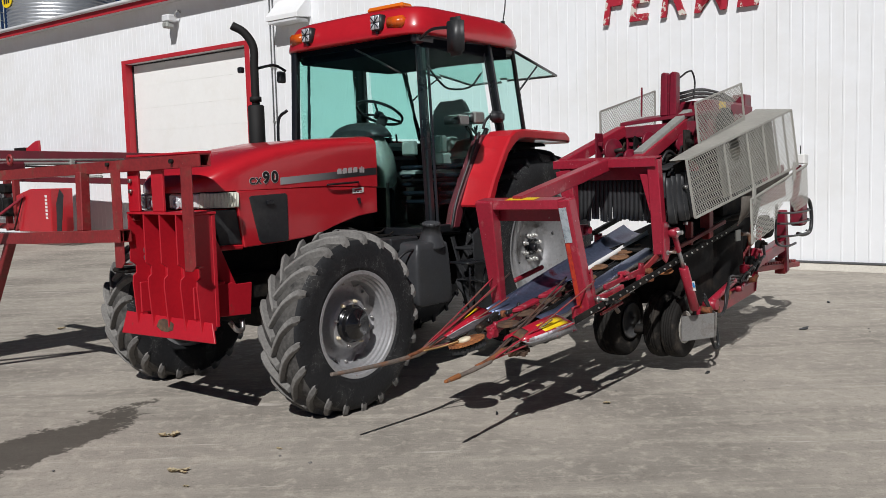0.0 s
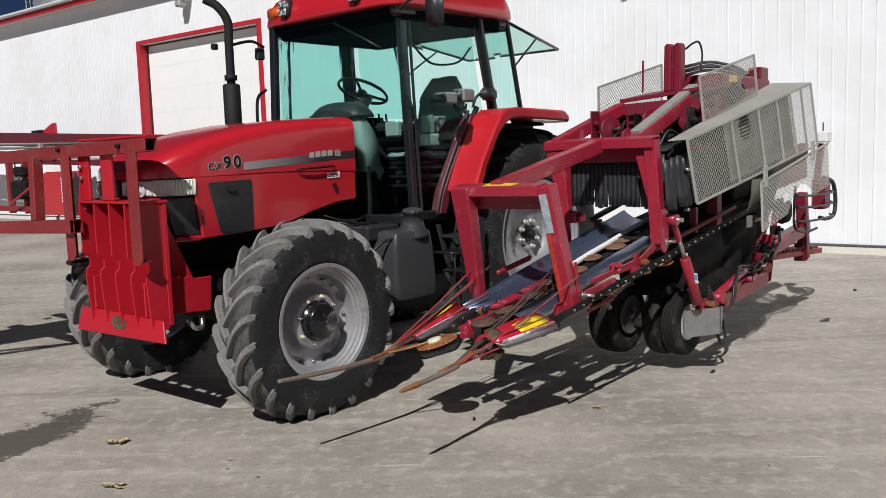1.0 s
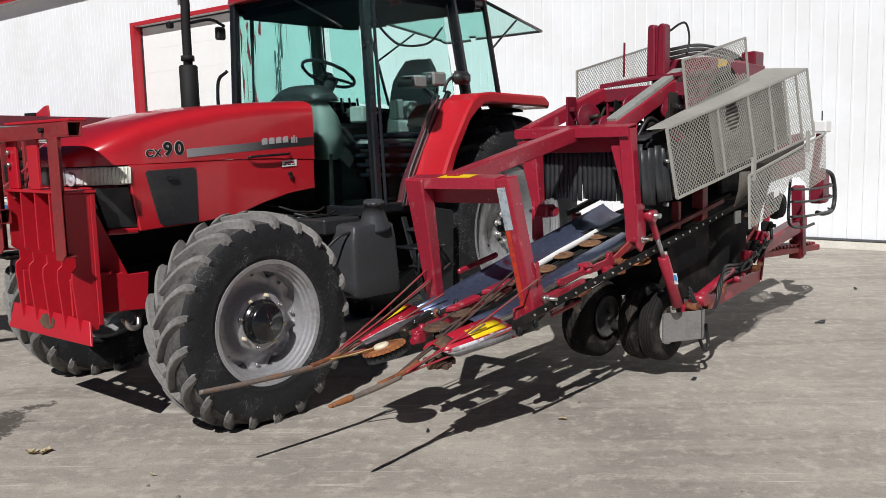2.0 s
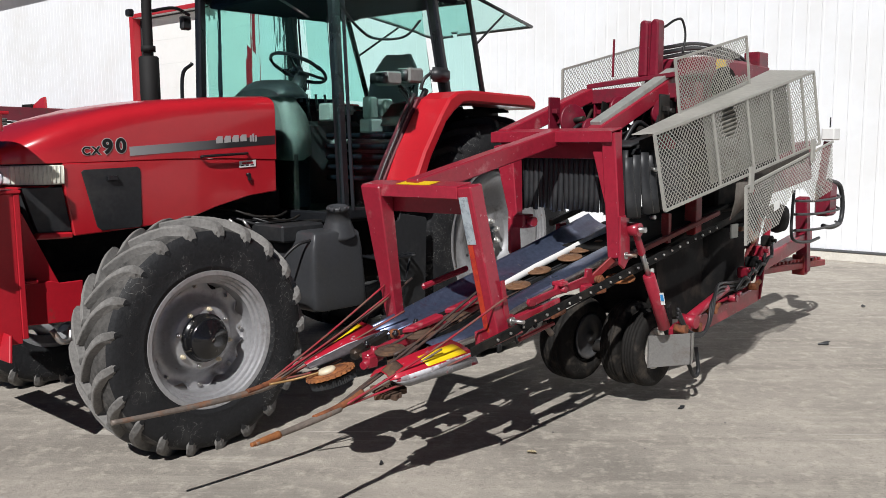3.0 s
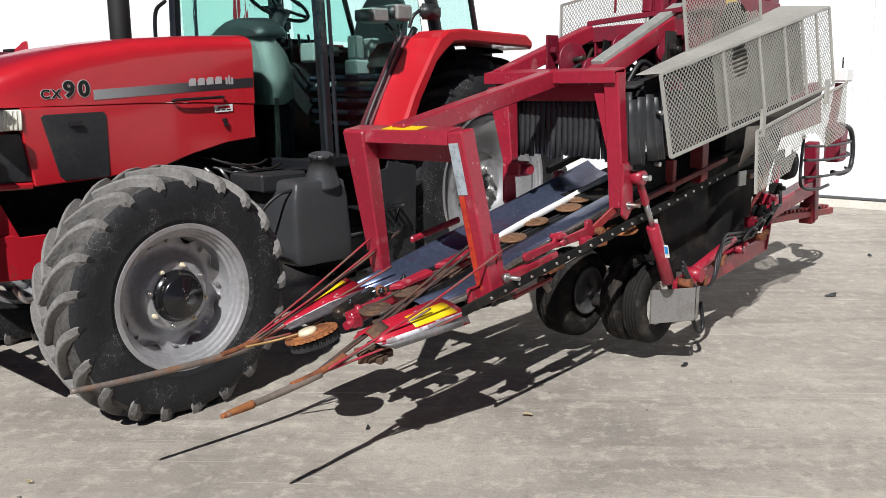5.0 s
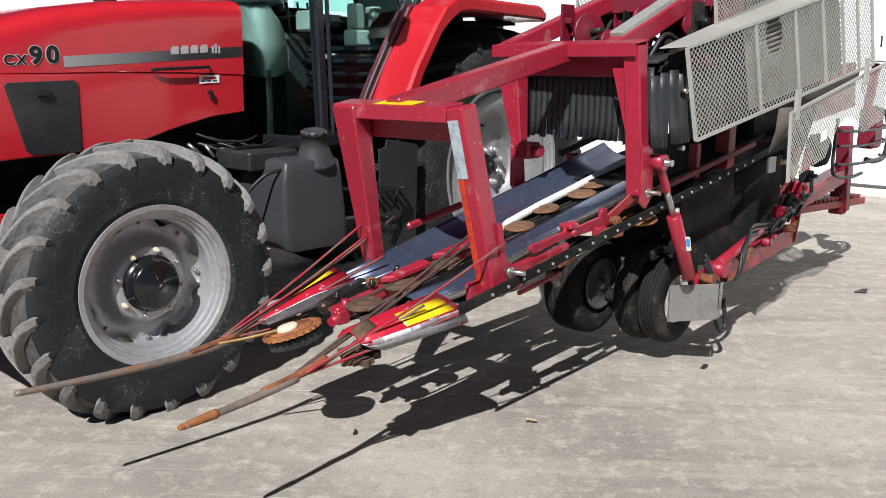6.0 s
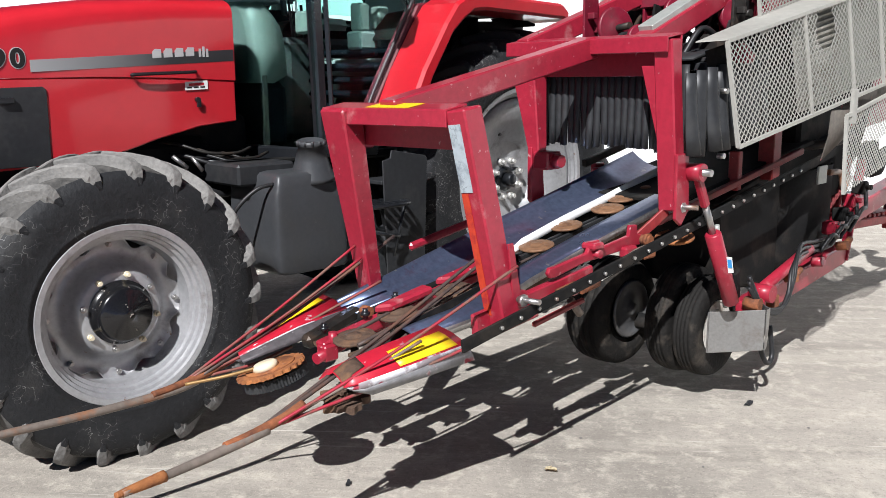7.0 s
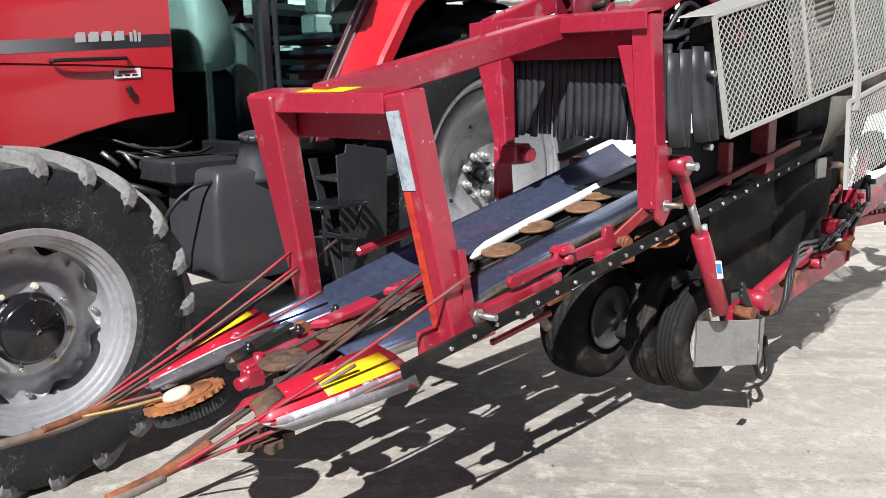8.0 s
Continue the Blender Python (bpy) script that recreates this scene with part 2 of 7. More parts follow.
def bevelled(bm, r, seg=1):
    if r:
        bmesh.ops.bevel(bm, geom=[e for e in bm.edges if len(e.link_faces) == 2 and e.calc_face_angle(0) > 0.5], offset=r, segments=seg, affect="EDGES", clamp_overlap=True)
    return bm


def box(a, b, r=0.004):
    bm = bmesh.new()
    bmesh.ops.create_cube(bm, size=1)
    a, b = Vector(a), Vector(b)
    for v in bm.verts:
        v.co = Vector([(a[i] + b[i]) / 2 + v.co[i] * abs(b[i] - a[i]) for i in range(3)])
    return bevelled(bm, r)


def rounded(a, b, r, seg=3):
    """A box with well rounded edges."""
    bm = bevelled(box(a, b, 0), r, seg)
    for f in bm.faces:
        f.smooth = True
    return bm


def axes(p, q, up=(0, 0, 1)):
    d = (Vector(q) - Vector(p)).normalized()
    u = Vector(up)
    if abs(d.dot(u)) > 0.98:
        u = V(1, 0, 0) if abs(d.x) < 0.9 else V(0, 1, 0)
    s = d.cross(u).normalized()
    return d, s, s.cross(d).normalized()


def beam(p, q, w, h, r=0.005, up=(0, 0, 1), w2=None, h2=None):
    """A bar of width w and height h from p to q, tapering to w2, h2."""
    p, q = Vector(p), Vector(q)
    d, s, u = axes(p, q, up)
    bm = bmesh.new()
    rings = []
    for c, ww, hh in ((p, w, h), (q, w2 or w, h2 or h)):
        rings.append([bm.verts.new(c + s * (i * ww / 2) + u * (j * hh / 2)) for i, j in ((-1, -1), (1, -1), (1, 1), (-1, 1))])
    for i in range(4):
        bm.faces.new((rings[0][i], rings[0][(i + 1) % 4], rings[1][(i + 1) % 4], rings[1][i]))
    bm.faces.new(rings[0][::-1])
    bm.faces.new(rings[1])
    bmesh.ops.recalc_face_normals(bm, faces=bm.faces)
    return bevelled(bm, r)


def hollow(p, q, w, wall=0.006, up=(0, 0, 1)):
    """A square tube open at both ends."""
    p, q = Vector(p), Vector(q)
    d, s, u = axes(p, q, up)
    bm = bmesh.new()
    rings = []
    for c in (p, q):
        for ww in (w, w - 2 * wall):
            rings.append([bm.verts.new(c + s * (i * ww / 2) + u * (j * ww / 2)) for i, j in ((-1, -1), (1, -1), (1, 1), (-1, 1))])
    for a, b in ((0, 2), (1, 3), (0, 1), (2, 3)):
        for i in range(4):
            bm.faces.new((rings[a][i], rings[a][(i + 1) % 4], rings[b][(i + 1) % 4], rings[b][i]))
    bmesh.ops.recalc_face_normals(bm, faces=bm.faces)
    return bm


def cyl(p, q, r, seg=20, r2=None, bev=0.0):
    p, q = Vector(p), Vector(q)
    d, s, u = axes(p, q)
    bm = bmesh.new()
    rings = [[bm.verts.new(c + (s * math.cos(a) + u * math.sin(a)) * rr) for a in [2 * math.pi * i / seg for i in range(seg)]] for c, rr in ((p, r), (q, r if r2 is None else r2))]
    for i in range(seg):
        f = bm.faces.new((rings[0][i], rings[0][(i + 1) % seg], rings[1][(i + 1) % seg], rings[1][i]))
        f.smooth = True
    bm.faces.new(rings[0][::-1])
    bm.faces.new(rings[1])
    bmesh.ops.recalc_face_normals(bm, faces=bm.faces)
    return bevelled(bm, bev)


def spline(pts, n=8):
    """A smooth line through the points."""
    pts = [Vector(p) for p in pts]
    if len(pts) < 3:
        return pts
    ext = [2 * pts[0] - pts[1]] + pts + [2 * pts[-1] - pts[-2]]
    out = []
    for i in range(1, len(ext) - 2):
        a, b, c, e = ext[i - 1:i + 3]
        for k in range(n):
            t = k / n
            out.append(0.5 * (2 * b + (c - a) * t + (2 * a - 5 * b + 4 * c - e) * t * t + (3 * b - a - 3 * c + e) * t ** 3))
    return out + [pts[-1]]


def tube(pts, r, seg=8, smooth=True, r2=None, n=8):
    pts = spline(pts, n) if smooth else [Vector(p) for p in pts]
    bm = bmesh.new()
    rings, s = [], None
    for i, p in enumerate(pts):
        d = (pts[min(i + 1, len(pts) - 1)] - pts[max(i - 1, 0)]).normalized()
        if s is None:
            s = axes(p, p + d)[1]
        s = (s - d * s.dot(d)).normalized()
        u = s.cross(d)
        rr = r if r2 is None else r + (r2 - r) * i / (len(pts) - 1)
        rings.append([bm.verts.new(p + (s * math.cos(a) + u * math.sin(a)) * rr) for a in [2 * math.pi * k / seg for k in range(seg)]])
    for a, b in zip(rings, rings[1:]):
        for k in range(seg):
            bm.faces.new((a[k], a[(k + 1) % seg], b[(k + 1) % seg], b[k])).smooth = True
    bm.faces.new(rings[0][::-1])
    bm.faces.new(rings[-1])
    bmesh.ops.recalc_face_normals(bm, faces=bm.faces)
    return bm


def slab(pts, thick, r=0.003):
    """A flat plate: a polygon pushed out by the vector thick."""
    bm = bmesh.new()
    t = Vector(thick)
    a = [bm.verts.new(Vector(p)) for p in pts]
    b = [bm.verts.new(Vector(p) + t) for p in pts]
    bm.faces.new(a[::-1])
    bm.faces.new(b)
    for i in range(len(a)):
        bm.faces.new((a[i], a[(i + 1) % len(a)], b[(i + 1) % len(a)], b[i]))
    bmesh.ops.recalc_face_normals(bm, faces=bm.faces)
    return bevelled(bm, r)


def side_plate(outline, y0, y1, r=0.004):
    """A plate in the machine's length plane: outline in (x, z), from y0 to y1."""
    return slab([(x, y0, z) for x, z in outline], (0, y1 - y0, 0), r)


def lathe(profile, centre, axis=(0, 1, 0), seg=48, caps=True):
    """Turns a profile of (along the axis, radius) round the axis."""
    c, ax = Vector(centre), Vector(axis).normalized()
    d, s, u = axes(c, c + ax)
    bm = bmesh.new()
    rings = [[bm.verts.new(c + ax * a + (s * math.cos(t) + u * math.sin(t)) * max(r, 1e-4)) for t in [2 * math.pi * k / seg for k in range(seg)]] for a, r in profile]
    for a, b in zip(rings, rings[1:]):
        for k in range(seg):
            bm.faces.new((a[k], a[(k + 1) % seg], b[(k + 1) % seg], b[k])).smooth = True
    if caps:
        for ring in (rings[0], rings[-1]):
            bm.faces.new(ring)
    bmesh.ops.recalc_face_normals(bm, faces=bm.faces)
    return bm


def loft(sections, smooth=True, caps=True):
    bm = bmesh.new()
    rings = [[bm.verts.new(Vector(p)) for p in s] for s in sections]
    n = len(rings[0])
    for a, b in zip(rings, rings[1:]):
        for k in range(n):
            bm.faces.new((a[k], a[(k + 1) % n], b[(k + 1) % n], b[k])).smooth = smooth
    if caps:
        bm.faces.new(rings[0][::-1])
        bm.faces.new(rings[-1])
    bmesh.ops.recalc_face_normals(bm, faces=bm.faces)
    return bm


def lofted_sheet(rows, th):
    """A bent sheet through rows of points, with thickness th."""
    bm = bmesh.new()
    th = Vector(th)
    g = [[[bm.verts.new(Vector(p) + k * th) for p in row] for row in rows] for k in (0, 1)]
    m, n = len(rows), len(rows[0])
    for k in (0, 1):
        for i in range(m - 1):
            for j in range(n - 1):
                bm.faces.new((g[k][i][j], g[k][i + 1][j], g[k][i + 1][j + 1], g[k][i][j + 1])).smooth = True
    for i in range(m - 1):
        for j in (0, n - 1):
            bm.faces.new((g[0][i][j], g[0][i + 1][j], g[1][i + 1][j], g[1][i][j]))
    for j in range(n - 1):
        for i in (0, m - 1):
            bm.faces.new((g[0][i][j], g[0][i][j + 1], g[1][i][j + 1], g[1][i][j]))
    bmesh.ops.recalc_face_normals(bm, faces=bm.faces)
    return bm


def link_mesh(name, bm, mat):
    me = bpy.data.meshes.new(name)
    bm.to_mesh(me)
    bm.free()
    me.materials.append(mat)
    return new(name, me)


def thing(name, label, category, base=(0, 0, 0), frame_m=None, group=""):
    """An Empty at the base of a thing; its parts are given in the coordinates of frame_m."""
    ob = new(name)
    ob.empty_display_size = 0.2
    fm = MACHINE if frame_m is None else frame_m
    ob.matrix_world = fm @ Matrix.Translation(base)
    BASE[ob.name] = Vector(base)
    return tagged(ob, label, category, group)


def part(name, bm, mat, parent, label=""):
    off = BASE[parent.name]
    bmesh.ops.translate(bm, verts=bm.verts, vec=-off)
    ob = link_mesh(name, bm, mat)
    ob.parent = parent
    BASE[ob.name] = off
    return tagged(ob, label)


def text_mesh(text, size, depth, shear=0.0, bold=0.0):
    """Letters of the built-in font as a mesh in the xy plane, standing up along y."""
    cu = bpy.data.curves.new("t", "FONT")
    cu.body, cu.size, cu.extrude, cu.shear, cu.offset = text, size, depth / 2, shear, bold
    ob = new("t", cu)
    me = bpy.data.meshes.new_from_object(ob.evaluated_get(bpy.context.evaluated_depsgraph_get()))
    bm = bmesh.new()
    bm.from_mesh(me)
    bpy.data.objects.remove(ob)
    bpy.data.meshes.remove(me)
    bpy.data.curves.remove(cu)
    return bm


def placed(bm, m):
    bmesh.ops.transform(bm, matrix=m, verts=bm.verts)
    return bm


# ---- ground ----
def ground_material():
    m = bpy.data.materials.new("worn_concrete_yard")
    m.use_nodes = True
    nt = m.node_tree
    b = nt.nodes["Principled BSDF"]
    b.inputs["Specular IOR Level"].default_value = 0.12
    link, N = nt.links.new, (lambda kind: nt.nodes.new(kind))
    co = N("ShaderNodeTexCoord")

    def noise_tex(scale, detail, rough_n=0.6, stretch=None, turn=0.0):
        n = N("ShaderNodeTexNoise")
        n.inputs["Scale"].default_value, n.inputs["Detail"].default_value, n.inputs["Roughness"].default_value = scale, detail, rough_n
        mp = N("ShaderNodeMapping")
        mp.inputs["Rotation"].default_value[2] = radians(turn)
        if stretch:
            mp.inputs["Scale"].default_value = stretch
        link(co.outputs["Object"], mp.inputs["Vector"])
        link(mp.outputs["Vector"], n.inputs["Vector"])
        return n.outputs["Fac"]

    def ramp(fac, lo, hi, a=0.0, c=1.0):
        r = N("ShaderNodeMapRange")
        for k, v in (("From Min", lo), ("From Max", hi), ("To Min", a), ("To Max", c)):
            r.inputs[k].default_value = v
        link(fac, r.inputs["Value"])
        return r.outputs["Result"]

    def mix(fac, a, c):
        x = N("ShaderNodeMix")
        x.data_type = "RGBA"
        link(fac, x.inputs["Factor"])
        for sock, val in ((x.inputs["A"], a), (x.inputs["B"], c)):
            if isinstance(val, tuple):
                sock.default_value = (*val, 1)
            else:
                link(val, sock)
        return x.outputs["Result"]

    col = mix(ramp(noise_tex(0.55, 6), 0.36, 0.64), (0.232, 0.212, 0.185), (0.397, 0.362, 0.314))
    # swept streaks along the yard
    col = mix(ramp(noise_tex(1.6, 7, 0.7, (0.22, 2.4, 1), 24), 0.5, 0.7, 0, 0.75), col, (0.453, 0.415, 0.356))
    col = mix(ramp(noise_tex(1.1, 7, 0.7, (0.25, 2.0, 1), 21), 0.52, 0.68, 0, 0.6), col, (0.190, 0.172, 0.150))
    # mottling, sand grains and pits
    col = mix(ramp(noise_tex(9, 8, 0.75), 0.50, 0.66, 0, 0.75), col, (0.515, 0.470, 0.399))
    col = mix(ramp(noise_tex(14, 7, 0.75), 0.54, 0.68, 0, 0.42), col, (0.165, 0.150, 0.132))
    col = mix(ramp(noise_tex(70, 4, 0.7), 0.55, 0.68, 0, 0.4), col, (0.124, 0.113, 0.100))
    col = mix(ramp(noise_tex(160, 2), 0.60, 0.70, 0, 0.4), col, (0.580, 0.532, 0.456))
    # long pale scrape marks
    lv = N("ShaderNodeMath")
    lv.operation = "SUBTRACT"
    lv.inputs[1].default_value = 0.5
    link(noise_tex(0.8, 2, 0.4, (0.10, 3.2, 1), 21), lv.inputs[0])
    la = N("ShaderNodeMath")
    la.operation = "ABSOLUTE"
    link(lv.outputs[0], la.inputs[0])
    lm = N("ShaderNodeMath")
    lm.operation = "MULTIPLY"
    link(ramp(la.outputs[0], 0.0035, 0.0), lm.inputs[0])
    link(ramp(noise_tex(1.3, 4), 0.52, 0.64), lm.inputs[1])
    col = mix(lm.outputs[0], col, (0.60, 0.56, 0.50))
    # a damp, oily stain
    sub = N("ShaderNodeVectorMath")
    sub.operation = "SUBTRACT"
    sub.inputs[1].default_value = (-2.45, 5.1, 0)
    link(co.outputs["Object"], sub.inputs[0])
    mp = N("ShaderNodeMapping")
    mp.inputs["Scale"].default_value = (1.0, 3.6, 1)
    mr = N("ShaderNodeMapping")
    mr.inputs["Rotation"].default_value[2] = radians(-68)
    link(sub.outputs[0], mr.inputs["Vector"])
    link(mr.outputs["Vector"], mp.inputs["Vector"])
    ln = N("ShaderNodeVectorMath")
    ln.operation = "LENGTH"
    link(mp.outputs["Vector"], ln.inputs[0])
    add = N("ShaderNodeMath")
    add.operation = "ADD"
    link(ln.outputs["Value"], add.inputs[0])
    link(ramp(noise_tex(2.6, 9, 0.75), 0.3, 0.7, -0.6, 0.6), add.inputs[1])
    col = mix(ramp(add.outputs[0], 0.84, 0.97, 0.85, 0.0), col, (0.062, 0.054, 0.046))
    link(col, b.inputs["Base Color"])
    b.inputs["Roughness"].default_value = 0.85
    bp = N("ShaderNodeBump")
    bp.inputs["Strength"].default_value, bp.inputs["Distance"].default_value = 0.35, 0.012
    link(noise_tex(55, 6, 0.7), bp.inputs["Height"])
    link(bp.outputs["Normal"], b.inputs["Normal"])
    return m


def build_ground():
    bm = bmesh.new()
    xs = [-2500, -400, -80, -30] + [-20 + 1.0 * i for i in range(41)] + [30, 80, 400, 2500]
    ys = [-2500, -400, -80, -20] + [-10 + 1.0 * i for i in range(41)] + [40, 100, 400, 2500]
    grid = [[bm.verts.new((x, y, 0.012 * noise.noise((x * 0.35, y * 0.35, 0)) * (abs(x) < 25 and y < 9) - 0.004)) for x in xs] for y in ys]
    for j in range(len(ys) - 1):
        for i in range(len(xs) - 1):
            bm.faces.new((grid[j][i], grid[j][i + 1], grid[j + 1][i + 1], grid[j + 1][i])).smooth = True
    ob = link_mesh("ground", bm, ground_material())
    tagged(ob, "grey worn concrete yard with streaks and stains", "ground", kind="structure")


build_ground()

# ---- farm building ----
WALL = pose(-8.21, 22.83, 0, 0, 0, -36.55)
WALL_PAINT = material("white_steel_siding", (0.81, 0.825, 0.84), 0.45, vary=0.02, grain=6, blot=(0.73, 0.73, 0.715), blot_scale=0.6, blot_cut=(0.45, 0.75))
DOOR_PAINT = material("cream_overhead_door", (0.84, 0.84, 0.815), 0.5, vary=0.02, grain=8, blot=(0.80, 0.79, 0.75), blot_scale=1.5, blot_cut=(0.5, 0.75))
TRIM_RED = material("red_trim", (0.42, 0.02, 0.03), 0.5, vary=0.1)
SOFFIT = material("grey_white_trim", (0.62, 0.63, 0.64), 0.5, vary=0.05)
ROOFING = material("galvanised_roofing", (0.4, 0.41, 0.42), 0.4, metal=0.5, vary=0.1)
FOUNDATION = material("painted_concrete_base", (0.66, 0.63, 0.56), 0.85, vary=0.1, bump=0.5, blot=(0.32, 0.3, 0.27), blot_scale=3, blot_cut=(0.58, 0.7))
FLASH = material("dark_flashing", (0.10, 0.105, 0.11), 0.5, vary=0.2)
LETTER = material("flaking_red_paint", (0.36, 0.012, 0.03), 0.6, vary=0.1, blot=(0.62, 0.58, 0.52), blot_scale=7, blot_cut=(0.53, 0.56))
S0, S1, EAVE, DEPTH = -32.0, 48.0, 6.0, 18.0
D0, D1, DTOP = 0.13, 4.80, 4.60


def setting(name, bm, mat, label, category=""):
    ob = link_mesh(name, bm, mat)
    ob.matrix_world = WALL
    return tagged(ob, label, category or "wall", kind="structure")


def build_building():
    z0 = 0.11
    bm = merge(box((S0, 0, z0), (D0, 0.2, EAVE), 0), box((D1, 0, z0), (S1, 0.2, EAVE), 0), box((D0, 0, DTOP), (D1, 0.2, EAVE), 0))
    wall = setting("wall_front", bm, WALL_PAINT, "white ribbed steel siding of a farm building")
    # narrow standing ribs of the siding
    ribs = bmesh.new()
    s = S0 + 0.1
    while s < S1:
        w = 0.011
        if D0 - 0.18 < s < D1 + 0.15:
            lo, hi = DTOP + 0.12, EAVE
        else:
            lo, hi = z0 + 0.004, EAVE
        prof = [(s - w - 0.006, -0.0005), (s - w, -0.0045), (s + w, -0.0045), (s + w + 0.006, -0.0005)]
        a = [ribs.verts.new((x, y, lo)) for x, y in prof]
        b = [ribs.verts.new((x, y, hi)) for x, y in prof]
        for i in range(3):
            ribs.faces.new((a[i], a[i + 1], b[i + 1], b[i]))
        ribs.faces.new(a)
        s += 0.184
    bmesh.ops.recalc_face_normals(ribs, faces=ribs.faces)
    rib = link_mesh("siding_rib", ribs, WALL_PAINT)
    rib.parent = wall
    tagged(rib, "standing ribs of the white siding", kind="stuff")
    setting("wall_left", box((S0, 0.2, 0), (S0 + 0.2, DEPTH - 0.2, EAVE), 0), WALL_PAINT, "plain white end wall")
    setting("wall_right", box((S1 - 0.2, 0.2, 0), (S1, DEPTH - 0.2, EAVE), 0), WALL_PAINT, "plain white end wall")
    setting("wall_back", box((S0, DEPTH - 0.2, 0), (S1, DEPTH, EAVE), 0), WALL_PAINT, "plain white back wall")
    setting("foundation", merge(box((S0, -0.035, -0.3), (D0, 0.2, 0.108), 0.01), box((D1, -0.035, -0.3), (S1, 0.2, 0.108), 0.01)), FOUNDATION, "whitewashed concrete foundation strip", "foundation")
    setting("trim_base", merge(box((S0, -0.05, 0.109), (D0 - 0.2, -0.014, 0.135), 0.002), box((D1 + 0.1, -0.05, 0.109), (S1, -0.014, 0.135), 0.002)), FLASH, "dark metal base flashing", "trim")
    # roof with eave
    ridge = EAVE + 0.1 + DEPTH / 2 * 0.27
    roof = merge(slab([(S0 - 0.3, -0.36, EAVE + 0.02), (S0 - 0.3, DEPTH / 2, ridge), (S0 - 0.3, DEPTH + 0.36, EAVE + 0.02), (S0 - 0.3, DEPTH + 0.36, EAVE + 0.1), (S0 - 0.3, DEPTH / 2, ridge + 0.08), (S0 - 0.3, -0.36, EAVE + 0.1)], (S1 - S0 + 0.6, 0, 0), 0))
    setting("roof", roof, ROOFING, "grey metal roof", "roof")
    setting("ceiling_soffit", box((S0, -0.33, EAVE - 0.1), (S1, -0.002, EAVE - 0.08), 0), SOFFIT, "white soffit under the eave", "soffit")
    setting("trim_fascia", box((S0 - 0.3, -0.35, EAVE - 0.14), (S1 + 0.3, -0.331, EAVE + 0.01), 0.002), TRIM_RED, "dark red fascia board", "trim")
    g = tube([(S0 - 0.3, -0.40, EAVE + 0.045), (S1 + 0.3, -0.40, EAVE + 0.045)], 0.055, 12, False)
    setting("gutter", g, SOFFIT, "white half round gutter along the eave", "gutter")
    # overhead door
    door = thing("overhead_door", "closed cream white sectional overhead door with red trim", "garage door", (2.46, 0.2, 0), WALL)
    n, h = 8, DTOP / 8
    for i in range(n):
        z = i * h
        p = box((D0 + 0.07, 0.20, z + 0.0004), (D1 - 0.07, 0.25, z + h - 0.0004), 0.002)
        part("door_panel", p, DOOR_PAINT, door)
    part("weather_seal", merge(box((D0 + 0.035, 0.17, 0), (D0 + 0.069, 0.24, DTOP - 0.035), 0), box((D1 - 0.069, 0.17, 0), (D1 - 0.035, 0.24, DTOP - 0.035), 0), box((D0 + 0.035, 0.17, DTOP - 0.034), (D1 - 0.035, 0.24, DTOP - 0.003), 0)), BLACK, door, "black rubber weather seal")
    part("trim_board", box((D0 - 0.14, -0.022, 0), (D0 - 0.001, -0.0025, DTOP + 0.1), 0.003), TRIM_RED, door)
    part("trim_board", box((D1 + 0.001, -0.022, 0), (D1 + 0.12, -0.0025, DTOP + 0.1), 0.003), TRIM_RED, door)
    part("trim_board", box((D0 + 0.001, -0.022, DTOP + 0.002), (D1 - 0.001, -0.0025, DTOP + 0.1), 0.003), TRIM_RED, door)
    part("jamb", box((D0 + 0.002, -0.02, 0), (D0 + 0.032, 0.24, DTOP - 0.002), 0), TRIM_RED, door)
    part("jamb", box((D1 - 0.032, -0.02, 0), (D1 - 0.002, 0.24, DTOP - 0.002), 0), TRIM_RED, door)
    # things on the wall
    lamp = thing("wall_lamp", "grey weathered wall lamp with hood above the door", "wall lamp", (2.34, 0, 5.4), WALL)
    part("lamp_body", box((2.2, -0.34, 5.38), (2.48, -0.08, 5.56), 0.03), SOFFIT, lamp)
    part("lens", box((2.24, -0.36, 5.24), (2.44, -0.14, 5.379), 0.03), GALV, lamp)
    part("bracket", tube([(2.5, 0, 5.62), (2.56, -0.12, 5.64), (2.5, -0.16, 5.56), (2.44, -0.12, 5.5)], 0.02), GALV, lamp)
    vent = thing("wall_vent", "white sheet metal vent hood on the wall", "vent", (6.4, 0, 4.9), WALL)
    part("hood", slab([(5.95, -0.001, 4.96), (5.95, -0.42, 4.92), (5.95, -0.42, 5.02), (5.95, -0.05, 5.4), (5.95, -0.001, 5.4)], (0.95, 0, 0), 0.006), WALL_PAINT, vent)
    part("grille", box((6.0, -0.40, 4.86), (6.85, -0.04, 4.918), 0.004), SOFFIT, vent)
    for s in (5.66, 5.76):
        pipe = thing("conduit", "thin dark cable conduit clamped to the wall", "conduit", (s, -0.03, 1.2), WALL, "conduits")
        part("pipe", tube([(s, -0.035, 1.0), (s, -0.035, 5.86)], 0.013, 8, False), FLASH, pipe)
        for z in (1.6, 2.8, 4.0, 5.2):
            part("clamp", box((s - 0.035, -0.045, z), (s + 0.035, -0.0135, z + 0.03), 0.002), GALV, pipe)
    # lettering
    sign = thing("wall_lettering", "flaking red wooden letters on the white wall", "sign", (15.0, 0, 3.95), WALL)
